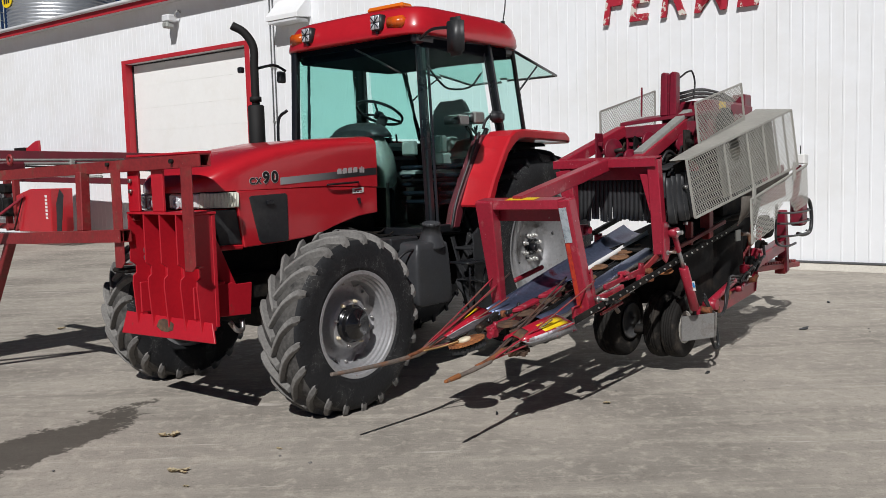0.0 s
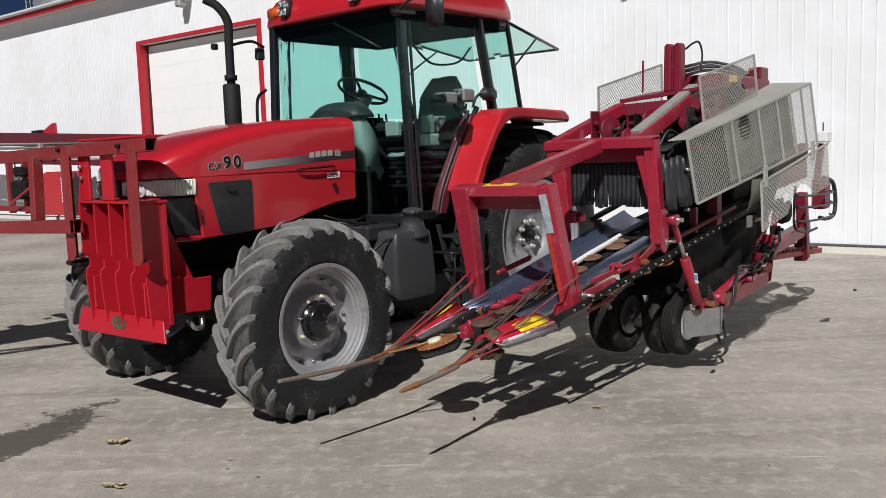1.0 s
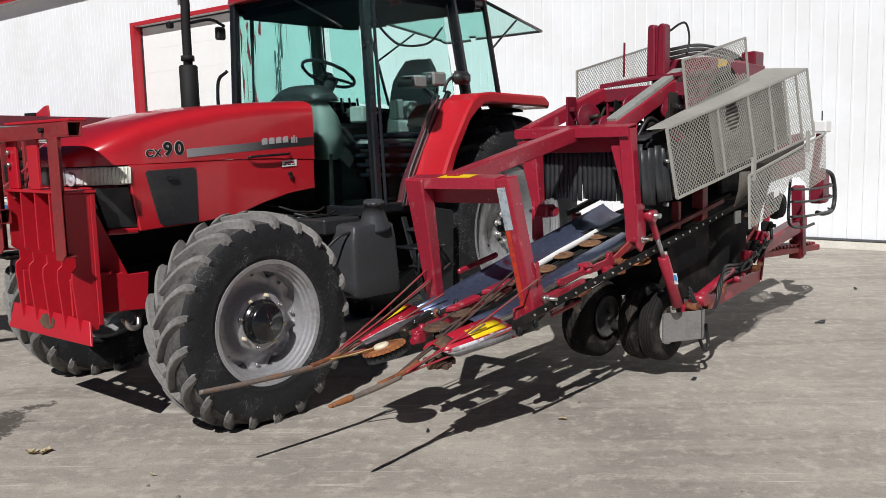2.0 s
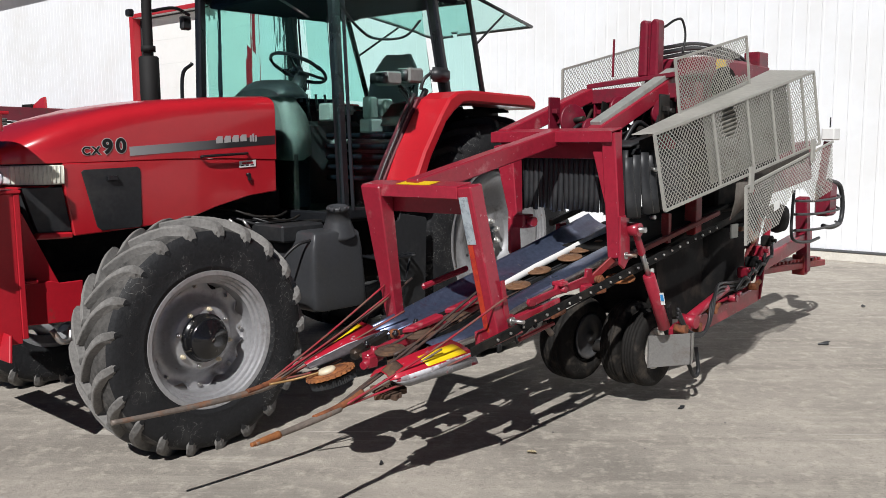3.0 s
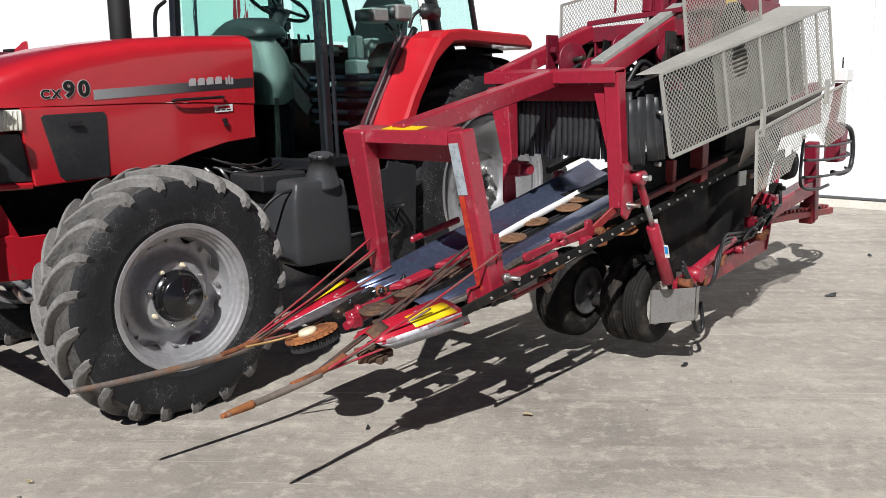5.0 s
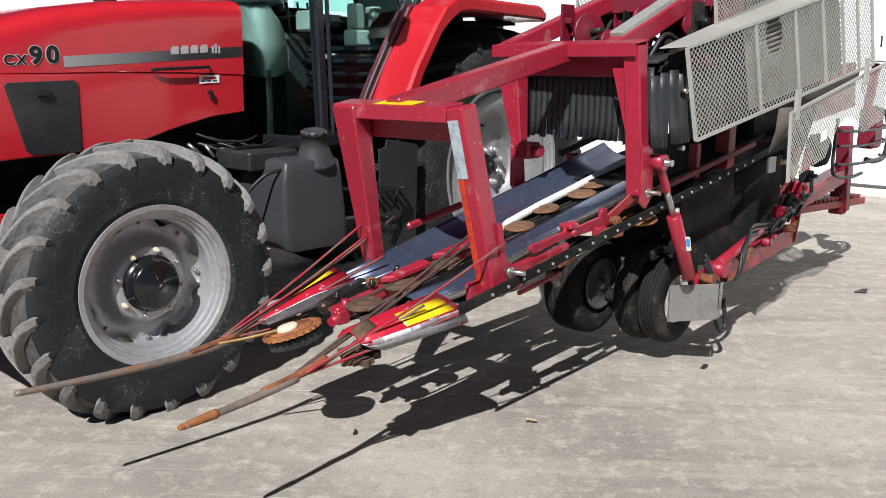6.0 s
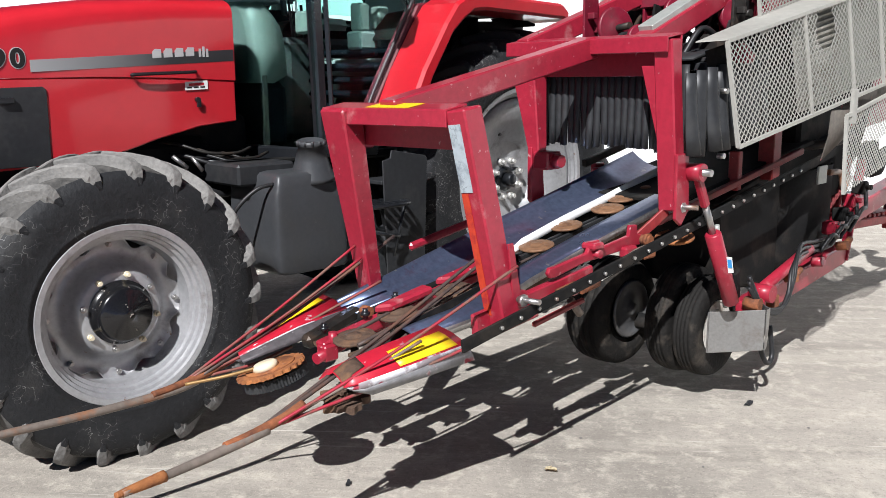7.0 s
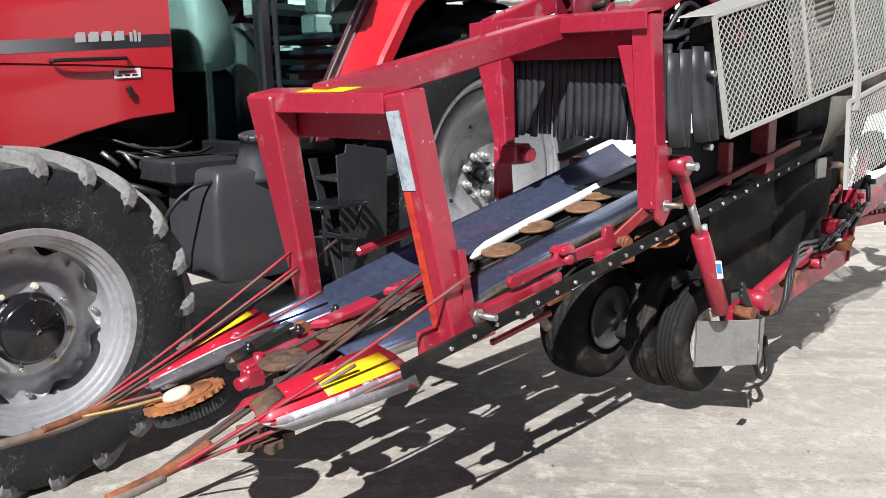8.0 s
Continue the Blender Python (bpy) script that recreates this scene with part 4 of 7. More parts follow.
    # nose and lamps
    nose = [(0.60, cl + 0.34), (0.655, cl + 0.15), (0.665, cl), (0.655, cl - 0.15), (0.60, cl - 0.34), (0.46, cl - 0.43), (0.40, cl - 0.36), (0.40, cl + 0.36), (0.46, cl + 0.43)]
    part("lamp_strip", slab([(x, y, 1.37) for x, y in nose], (0, 0, 0.11), 0.006), BLACK_TRIM, t)
    part("nose_trim", slab([(x + 0.004, y, 1.34) for x, y in nose], (0, 0, 0.028), 0.006), RED, t)
    part("grille", slab([(x - 0.03, y, 1.10) for x, y in nose], (0, 0, 0.238), 0.006), BLACK, t)
    for o in (1, -1):
        lamp = part("headlight", slab([(0.676, cl + o * 0.085, 1.376), (0.650, cl + o * 0.24, 1.376), (0.622, cl + o * 0.335, 1.376), (0.58, cl + o * 0.33, 1.376), (0.60, cl + o * 0.10, 1.376)], (0, 0, 0.098), 0.010), LENS, t, "clear headlight glass")
        for yb in (0.155, 0.265):
            part("bulb_reflector", lathe([(0, 0.040), (0.006, 0.041), (0.008, 0.034), (-0.002, 0.018), (0.010, 0.012), (0.012, 0.0)], (0.676 - 0.05 * (yb / 0.335) ** 2, cl + o * yb, 1.412), (1, o * 0.2, 0), 24), LED, lamp, "bright lamp reflector")
        part("lamp_bar", beam((0.660, cl + o * 0.215, 1.378), (0.660, cl + o * 0.215, 1.472), 0.006, 0.008, 0.0), FADE_DECAL, lamp)
        side = part("side_lamp", slab([(0.622, cl + o * 0.338, 1.376), (0.48, cl + o * 0.447, 1.376), (0.385, cl + o * 0.459, 1.376), (0.385, cl + o * 0.41, 1.376), (0.55, cl + o * 0.34, 1.376)], (0, 0, 0.10), 0.006), LENS_RIB, t, "ribbed clear side lamp")
        for k in range(13):
            f = k / 12
            p0 = V(0.615, cl + o * 0.345, 1.38).lerp(V(0.482, cl + o * 0.448, 1.38), f / 0.62) if f < 0.62 else V(0.482, cl + o * 0.448, 1.38).lerp(V(0.39, cl + o * 0.4595, 1.38), (f - 0.62) / 0.38)
            part("lens_rib", cyl(p0, p0 + V(0, 0, 0.092), 0.0035, 6), LENS_RIB, side)
    # exhaust
    ex = part("muffler", cyl((-0.80, -0.90, 1.50), (-0.80, -0.90, 2.19), 0.069, 28, bev=0.012), FLAT_BLACK, t, "matt black muffler and stack")
    part("pipe", tube([(-0.80, -0.90, 2.18), (-0.80, -0.90, 2.5), (-0.80, -0.90, 2.68), (-0.745, -0.945, 2.80), (-0.67, -1.01, 2.86)], 0.035, 16), FLAT_BLACK, ex)
    part("clamp", cyl((-0.80, -0.90, 2.22), (-0.80, -0.90, 2.26), 0.050, 20), FLAT_BLACK, ex)
    part("bracket", tube([(-0.82, -0.90, 2.50), (-1.0, -0.88, 2.54), (-1.12, -0.87, 2.50)], 0.012, 8), BLACK_TRIM, ex)
    part("work_lamp", box((-0.73, -0.985, 2.46), (-0.68, -0.935, 2.51), 0.01), BLACK_TRIM, ex)
    # cab
    hw = 0.755
    zb, zt = 1.14, 2.66
    L, R = cl + hw, cl - hw

    def pillar(name, p, q, w, d):
        return part(name, beam(p, q, w, d, 0.012, up=(1, 0, 0)), BLACK_TRIM, t)
    for y, o in ((L, 1), (R, -1)):
        pillar("front_pillar", (-1.27 if o > 0 else -1.14, y - o * 0.025, 1.10), (-1.275 if o > 0 else -1.145, y - o * 0.098, 2.66), 0.066, 0.062)
        pillar("door_post", (-1.325, y + o * 0.002, 1.13), (-1.325, y - o * 0.065, 2.60), 0.026, 0.03)
        pillar("door_pillar", (-2.215 if o > 0 else -2.05, y + o * 0.0, 1.90), (-2.115 if o > 0 else -1.95, y - o * 0.06, 2.66), 0.075 if o > 0 else 0.14, 0.05)
        pillar("door_edge", (-2.14, y + o * 0.012, 1.90), (-2.055, y - o * 0.05, 2.60), 0.016, 0.02)
        pillar("rear_pillar", (-2.755, cl + o * 0.635, 1.90), (-2.53, cl + o * 0.665, 2.68), 0.05, 0.035)
        part("roof_rail", beam((-1.15, y - o * 0.065, 2.62), (-2.52, y - o * 0.095, 2.635), 0.06, 0.09, 0.02), BLACK_TRIM, t)
        part("sill", beam((-1.18, y - o * 0.02, 1.125), (-1.62, y - o * 0.02, 1.115), 0.06, 0.07, 0.01), BLACK_TRIM, t)
        door = part("door_frame", tube([(-1.60, y + o * 0.005, 1.16), (-1.72, y + o * 0.006, 1.42), (-1.86, y + o * 0.006, 1.72), (-2.0, y + o * 0.006, 1.93)], 0.022, 8), BLACK_TRIM, t)
        gl = cab_glass("door_glass", [(-1.235, y - o * 0.012, 1.16), (-1.60, y - o * 0.012, 1.16), (-1.95, y - o * 0.012, 1.80), (-2.08, y - o * 0.012, 1.92), (-2.01, y - o * 0.062, 2.62), (-1.19, y - o * 0.058, 2.62)], (0, o * 0.006, 0), door)
        cab_glass("quarter_glass", [(-2.20, y - o * 0.012, 1.92), (-2.735, cl + o * 0.632, 1.92), (-2.53, cl + o * 0.66, 2.64), (-2.10, y - o * 0.062, 2.64)], (0, o * 0.006, 0), t)
        part("door_latch", merge(rounded((-2.02, y + o * 0.012, 1.985), (-2.20, y + o * 0.07, 2.085), 0.02), tube([(-2.02, y + o * 0.03, 2.04), (-1.97, y + o * 0.02, 2.00), (-1.95, y + o * 0.005, 1.93)], 0.012, 8)), BLACK, door, "black plastic latch housing")
        # long curved lamp arm and mirror
        if o < 0:
            part("side_lamp_small", box((-1.16, y - 0.10, 2.40), (-1.08, y - 0.05, 2.50), 0.012), BLACK, t)
            continue
        part("mirror_arm", tube([(-1.15, y + o * 0.02, 2.60), (-1.08, y + o * 0.2, 2.64), (-1.02, y + o * 0.42, 2.62)], 0.012, 8), BLACK_TRIM, t)
        part("mirror", rounded((-1.055, y + o * 0.39, 2.41), (-0.985, y + o * 0.55, 2.69), 0.032), BLACK, t, "black plastic rear view mirror")
    part("windscreen_header", beam((-1.19, R + 0.09, 2.63), (-1.19, L - 0.09, 2.63), 0.05, 0.05, 0.01), CAB_SHADE, t)
    part("rear_header", beam((-2.53, R + 0.09, 2.62), (-2.53, L - 0.09, 2.62), 0.05, 0.10, 0.02), BLACK_TRIM, t)
    part("rear_sill", beam((-2.745, cl - 0.62, 1.88), (-2.745, cl + 0.62, 1.88), 0.06, 0.07, 0.01), BLACK_TRIM, t)
    secs = []
    for k in range(17):
        f = k / 8 - 1
        sec = []
        for off in (0.0, 0.006):
            col = [(x0 + off + bow * (1 - f * f) - 0.05 * max(0, f) ** 2, cl + (hw - 0.05 - 0.065 * (z - 1.14) / 1.5) * f, z) for z, x0, bow in ((1.14, -1.225, 0.09), (1.5, -1.213, 0.09), (1.9, -1.20, 0.08), (2.25, -1.187, 0.065), (2.60, -1.175, 0.05))]
            sec += col if off == 0 else col[::-1]
        secs.append(sec)
    ws = loft(secs, smooth=False)
    wsc = part("windscreen", ws, GLASS, t, "green tinted curved windscreen")
    wsc.visible_shadow = False
    part("cowl", slab([(-1.22, L - 0.06, 1.06), (-1.12, cl + 0.3, 1.06), (-1.08, cl, 1.06), (-1.12, cl - 0.3, 1.06), (-1.22, R + 0.06, 1.06)], (0, 0, 0.075), 0.01), BLACK_TRIM, t)
    part("firewall", merge(box((-1.22, R + 0.1, 0.95), (-1.19, L - 0.42, 1.5), 0), box((-0.995, cl - 0.3, 1.3), (-0.96, cl + 0.3, 1.80), 0.01)), DARK, t)
    part("cab_floor", box((-2.4, R + 0.05, 1.06), (-1.2, L - 0.05, 1.10), 0.01), DARK, t)
    # rear window, hinged open
    rw = part("rear_window_frame", tube([(-2.56, L - 0.1, 2.655), (-3.46, L - 0.2, 2.50), (-3.46, R + 0.2, 2.50), (-2.56, R + 0.1, 2.655)], 0.014, 8, False), BLACK_TRIM, t, "open tinted rear window")
    cab_glass("rear_glass", [(-2.57, L - 0.1, 2.645), (-3.45, L - 0.2, 2.495), (-3.45, R + 0.2, 2.495), (-2.57, R + 0.1, 2.645)], (0, 0, 0.006), rw)
    part("gas_strut", tube([(-2.66, L - 0.10, 2.30), (-3.05, L - 0.16, 2.55)], 0.009, 6, False), BLACK_TRIM, rw)
    part("gas_strut", tube([(-2.66, R + 0.10, 2.30), (-3.05, R + 0.16, 2.55)], 0.009, 6, False), BLACK_TRIM, rw)
    # roof
    secs = []
    for z, fx, rx, y in ((2.648, -1.13, -2.50, 0.765), (2.640, -1.108, -2.53, 0.80), (2.66, -1.098, -2.548, 0.806), (2.72, -1.11, -2.545, 0.80), (2.80, -1.135, -2.525, 0.775), (2.85, -1.165, -2.48, 0.745), (2.875, -1.21, -2.42, 0.70), (2.886, -1.30, -2.32, 0.60), (2.892, -1.5, -2.15, 0.4)):
        sec = []
        cx, ex_, n = (fx + rx) / 2, (fx - rx) / 2, 48
        for k in range(n):
            a = 2 * math.pi * k / n
            ca, sa = math.cos(a), math.sin(a)
            x = cx + ex_ * math.copysign(abs(ca) ** 0.22, ca)
            yy = cl + y * math.copysign(abs(sa) ** 0.22, sa)
            x += 0.035 * (1 - ((yy - cl) / y) ** 2) * (ca > 0)
            sec.append((x, yy, z))
        secs.append(sec)
    roof = part("roof", loft(secs), RED, t, "glossy red cab roof")
    for y, o in ((cl - 0.575, -1), (cl + 0.565, 1)):
        part("turn_signal", rounded((-1.16, y - 0.085, 2.70), (-1.078, y + 0.085, 2.79), 0.014), SIGNAL, roof, "amber turn signal")
        hx, hy = -1.045, y - o * 0.165
        lamp = part("work_light", rounded((-1.13, hy - 0.055, 2.695), (hx, hy + 0.055, 2.82), 0.012), BLACK, roof, "square black work light")
        part("light_bracket", box((-1.13, hy - 0.012, 2.672), (-1.06, hy + 0.012, 2.694), 0.003), BLACK_TRIM, lamp)
        for r_ in (-1, 1):
            for c_ in (-1, 1):
                part("reflector", rounded((hx - 0.004, hy + 0.025 * c_ - 0.021, 2.7575 + 0.029 * r_ - 0.025), (hx + 0.005, hy + 0.025 * c_ + 0.021, 2.7575 + 0.029 * r_ + 0.025), 0.004, 1), LED, lamp)
        part("lens_cross", merge(beam((hx + 0.007, hy - 0.04, 2.715), (hx + 0.007, hy + 0.04, 2.80), 0.003, 0.007, 0), beam((hx + 0.007, hy + 0.04, 2.715), (hx + 0.007, hy - 0.04, 2.80), 0.003, 0.007, 0)), BLACK_TRIM, lamp)
    part("beacon_bar", box((-1.40, cl + 0.10, 2.886), (-1.26, cl + 0.50, 2.935), 0.02), AMBER, roof, "amber beacon bar")
    part("antenna", tube([(-2.35, L - 0.05, 2.86), (-2.36, L - 0.03, 3.0), (-2.33, L + 0.0, 3.12)], 0.006, 6), BLACK_TRIM, roof)
    part("antenna_base", cyl((-2.35, L - 0.05, 2.80), (-2.35, L - 0.05, 2.88), 0.02, 10), BLACK_TRIM, roof)
    part("headliner", box((-2.40, R + 0.04, 2.55), (-1.24, L - 0.04, 2.648), 0.02), CAB_SHADE, t)
    # interior
    dash = part("dashboard", loft([[(x, cl + w * math.copysign(abs(math.cos(a)) ** 0.6, math.cos(a)), z0 + (z1 - z0) * max(0, math.sin(a)) ** 0.7) for a in [math.pi * k / 12 for k in range(13)]]
        for x, w, z0, z1 in ((-1.15, 0.27, 1.50, 1.90), (-1.18, 0.33, 1.46, 1.945), (-1.26, 0.34, 1.46, 1.955), (-1.38, 0.28, 1.50, 1.84), (-1.45, 0.18, 1.55, 1.66))]), CONSOLE, t, "grey green dashboard console")
    part("instrument_hood", loft([[(x, cl + w * math.cos(a), 1.88 + h * max(0, math.sin(a))) for a in [math.pi * k / 10 for k in range(11)]] for x, w, h in ((-1.13, 0.26, 0.06), (-1.19, 0.30, 0.12), (-1.34, 0.26, 0.13), (-1.40, 0.22, 0.09))]), BLACK, dash)
    # near-black pedestal: shade below the dash put into the colour
    part("pedestal", box((-1.42, cl - 0.22, 1.10), (-1.19, cl + 0.24, 1.47), 0.04), CAB_SHADE, t)
    wheel_m = Matrix.Translation((-1.53, -0.14, 2.10)) @ pose(0, 0, 0, 0, -27, 0)
    ring = lathe([(0.013 * math.sin(a), 0.205 + 0.012 * math.cos(a)) for a in [2 * math.pi * k / 10 for k in range(11)]], (0, 0, 0), (0, 0, 1), 40, caps=False)
    sw = part("steering_wheel", placed(ring, wheel_m), BLACK_TRIM, t)
    part("spoke", placed(merge(*[tube([(0, 0, -0.02), (0.195 * math.cos(a), 0.195 * math.sin(a), 0)], 0.011, 6, False) for a in (0.5, 2.6, 4.7)], cyl((0, 0, -0.05), (0, 0, 0.0), 0.04, 16)), wheel_m), BLACK_TRIM, sw)
    part("steering_column", cyl((-1.36, cl, 1.80), (-1.54, cl, 2.06), 0.045, 14), BLACK, t)
    seat = part("seat", rounded((-2.40, cl - 0.25, 1.50), (-1.93, cl + 0.25, 1.64), 0.05), SEAT, t, "dark grey cloth driver's seat")
    back = []
    for f in range(9):
        g = f / 8
        z, x = 1.58 + 0.66 * g, -2.30 - 0.13 * g
        w = 0.245 - 0.02 * g - 0.13 * max(0.0, g - 0.72) ** 1.2 * 4
        d = 0.07 - 0.015 * g - 0.03 * max(0.0, g - 0.85) * 6
        back.append([(x + d * math.copysign(abs(math.sin(a)) ** 0.6, math.sin(a)) + 0.05 * abs(math.cos(a)) ** 3, cl + 0.08 + w * math.copysign(abs(math.cos(a)) ** 0.6, math.cos(a)), z) for a in [2 * math.pi * k / 20 for k in range(20)]])
    part("seat_back", loft(back), SEAT, seat, "high padded backrest with a rounded top")
    for ya in (cl + 0.36, cl - 0.34):
        part("armrest", rounded((-2.32, ya - 0.04, 1.79), (-1.94, ya + 0.04, 1.86), 0.03), SEAT, seat)
    part("seat_base", box((-2.35, cl - 0.2, 1.10), (-2.0, cl + 0.2, 1.50), 0.03), DARK, seat)
    con = part("side_console", box((-2.4, R + 0.12, 1.10), (-1.8, R + 0.42, 1.74), 0.04), BLACK, t)
    for k in range(4):
        part("lever", tube([(-1.95 - 0.09 * k, R + 0.3, 1.74), (-1.92 - 0.09 * k, R + 0.3, 1.95)], 0.01, 6, False), BLACK_TRIM, con)
    box1 = part("control_box", box((-1.80, 0.50, 1.955), (-1.66, 0.64, 2.045), 0.014), INTERIOR, t, "grey control box on a bracket")
    part("bracket", tube([(-2.0, 0.42, 1.6), (-1.98, 0.50, 1.78), (-1.92, 0.55, 1.90), (-1.84, 0.56, 1.96)], 0.014, 6), BLACK_TRIM, box1)
    part("bezel", rounded((-1.655, 0.49, 1.965), (-1.635, 0.65, 2.035), 0.006), BLACK, box1)
    box2 = part("control_box", box((-1.99, 0.52, 1.975), (-1.845, 0.66, 2.075), 0.014), INTERIOR, t, "grey control box on a bracket")
    part("bezel", rounded((-1.842, 0.53, 1.985), (-1.825, 0.65, 2.065), 0.006), BLACK, box2)
    for k, (x, dx, z) in enumerate(((-1.86, 0.05, 1.94), (-1.90, 0.02, 1.95), (-1.94, -0.03, 1.96), (-1.80, 0.06, 1.93))):
        part("cable", tube([(x, 0.60, z), (x - dx, 0.62, z - 0.07), (x - 0.06, 0.60, z - 0.16), (x - 0.03 - dx, 0.55, z - 0.24)], 0.009, 6), HOSE, t)
    for x, z, hh in ((-1.76, 1.74, 0.15), (-1.90, 1.75, 0.13)):
        lever = part("lever_housing", box((x - 0.045, 0.31, z), (x + 0.035, 0.39, z + hh), 0.012), INTERIOR, t, "pale grey lever housing")
        part("lever_foot", box((x - 0.07, 0.29, z - 0.10), (x + 0.05, 0.41, z - 0.002), 0.012), SEAT, lever)
    part("monitor", box((-1.50, cl + 0.28, 1.72), (-1.44, cl + 0.42, 1.84), 0.012), INTERIOR, t)
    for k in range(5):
        part("rubber_bellows", box((-1.98, cl + 0.02, 1.30 + 0.075 * k), (-1.70, L - 0.10, 1.34 + 0.075 * k), 0.015), CAB_SHADE, t)
    # lower panels take the same shade colour
    part("far_lower_panel", side_plate([(-2.4, 1.1), (-1.25, 1.1), (-1.42, 1.45), (-1.60, 1.70), (-1.85, 1.93), (-2.4, 1.93)], R + 0.03, R + 0.06), CAB_SHADE, t)
    part("rear_lower_panel", box((-2.47, R + 0.06, 1.10), (-2.43, L - 0.06, 1.83), 0.01), CAB_SHADE, t)
    part("wiper_arm", tube([(-1.17, cl + 0.05, 2.6), (-1.165, cl + 0.35, 2.46), (-1.165, cl + 0.55, 2.36)], 0.008, 6, False), BLACK_TRIM, t)
    part("cable", tube([(-2.0, L - 0.04, 2.40), (-1.85, L - 0.05, 2.28), (-1.6, L - 0.06, 2.25), (-1.45, L - 0.05, 2.30), (-1.3, L - 0.05, 2.42)], 0.009, 6), BLACK_TRIM, t)
    part("hand_rail", tube([(-1.14, R - 0.02, 1.55), (-1.10, R - 0.10, 1.6), (-1.10, R - 0.12, 2.05), (-1.14, R - 0.04, 2.16)], 0.014, 8), BLACK_TRIM, t)
    # fenders
    for o in (1, -1):
        ya, ybv = cl + o * 0.80, cl + o * 1.08
        out = [(-1.545, 1.29), (-1.555, 1.31), (-1.66, 1.52), (-1.82, 1.76), (-1.90, 1.86), (-1.98, 1.905), (-2.12, 1.918), (-2.78, 1.90), (-2.84, 1.86), (-2.84, 1.80), (-2.78, 1.815), (-2.12, 1.835), (-2.03, 1.825), (-1.96, 1.78), (-1.88, 1.71), (-1.73, 1.48), (-1.65, 1.30), (-1.63, 1.28)]
        f = part("rear_fender", side_plate(out, ya, ybv, 0.018), RED, t, "glossy red rear fender")
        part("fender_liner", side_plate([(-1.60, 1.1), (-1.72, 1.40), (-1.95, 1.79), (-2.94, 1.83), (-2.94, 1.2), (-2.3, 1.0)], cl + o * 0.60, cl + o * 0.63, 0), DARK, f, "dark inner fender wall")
        part("fender_skin", side_plate([(-1.47, 1.12), (-1.52, 1.28), (-1.68, 1.55), (-1.88, 1.87), (-2.0, 1.89), (-1.80, 1.60), (-1.62, 1.28), (-1.56, 1.12)], cl + o * 0.70, ya - o * 0.002, 0.01), SHADED_RED, f, "inner fender edge in shaded maroon")
        part("fender_trim", tube([(-1.455, cl + o * 0.79, 1.12), (-1.53, cl + o * 0.79, 1.34), (-1.69, cl + o * 0.79, 1.62), (-1.86, cl + o * 0.79, 1.90)], 0.011, 8), BLACK, f, "black rubber fender edge")
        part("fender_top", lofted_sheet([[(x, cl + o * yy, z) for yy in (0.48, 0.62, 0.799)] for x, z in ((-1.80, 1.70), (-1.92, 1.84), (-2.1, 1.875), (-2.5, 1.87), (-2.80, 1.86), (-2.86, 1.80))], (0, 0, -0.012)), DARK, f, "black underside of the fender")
    # fuel tank and steps
    secs = []
    for z, xr, xf, ya, yb in ((0.560, -1.22, -0.91, 0.45, 0.82), (0.566, -1.25, -0.87, 0.43, 0.838), (0.585, -1.266, -0.85, 0.42, 0.845), (0.68, -1.262, -0.838, 0.42, 0.848), (0.92, -1.24, -0.842, 0.42, 0.845), (0.955, -1.236, -0.846, 0.42, 0.843), (0.968, -1.233, -0.85, 0.42, 0.842),
                              (0.985, -1.23, -0.855, 0.42, 0.84), (1.03, -1.222, -0.862, 0.425, 0.836), (1.044, -1.205, -0.875, 0.44, 0.82), (1.05, -1.17, -0.91, 0.46, 0.78)):
        cx, cyy, ex_, ey = (xr + xf) / 2, (ya + yb) / 2, (xf - xr) / 2, (yb - ya) / 2
        secs.append([(cx + ex_ * math.copysign(abs(math.cos(a)) ** 0.13, math.cos(a)), cyy + ey * math.copysign(abs(math.sin(a)) ** 0.13, math.sin(a)), z) for a in [2 * math.pi * (k + 0.5) / 64 for k in range(64)]])
    tank = part("fuel_tank", loft(secs), TANK, t, "black moulded fuel tank")
    tank.data.set_sharp_from_angle(angle=radians(50))
    part("filler_neck", lathe([(0.0, 0.115), (0.02, 0.108), (0.05, 0.096), (0.10, 0.080), (0.165, 0.062), (0.165, 0.067), (0.19, 0.067), (0.195, 0.056), (0.183, 0.048), (0.183, 0.0)], (-1.115, 0.755, 1.0), (0.10, 0.12, 1), 32), TANK, tank)
    for k in range(12):
        a = 2 * math.pi * k / 12
        part("neck_rib", cyl((-1.099 + 0.067 * math.cos(a), 0.775 + 0.067 * math.sin(a), 1.165), (-1.097 + 0.067 * math.cos(a), 0.777 + 0.067 * math.sin(a), 1.187), 0.006, 6), TANK, tank)
    part("tank_pipe", tube([(-0.86, 0.80, 1.0), (-0.78, 0.78, 0.98), (-0.70, 0.74, 0.90), (-0.66, 0.68, 0.78), (-0.66, 0.55, 0.66)], 0.010, 6), HOSE, tank)
    part("battery_box", box((-1.08, 0.34, 0.98), (-0.76, 0.66, 1.085), 0.012), BLACK, t)
    for k, (x, z) in enumerate(((-0.66, 1.16), (-0.70, 1.10), (-0.76, 1.13), (-0.84, 1.09), (-0.92, 1.10))):
        part("engine_line", tube([(x + 0.05, 0.18, z + 0.02), (x, 0.30, z + 0.01), (x - 0.10, 0.38, z - 0.03), (x - 0.25, 0.40, z - 0.04), (x - 0.36, 0.36, z - 0.02)], 0.008 + 0.003 * (k % 2), 6), HOSE if k % 2 else GREASY, t)
    part("cable_tray", box((-1.20, 0.42, 1.065), (-0.80, 0.50, 1.085), 0.004), DARK, t)
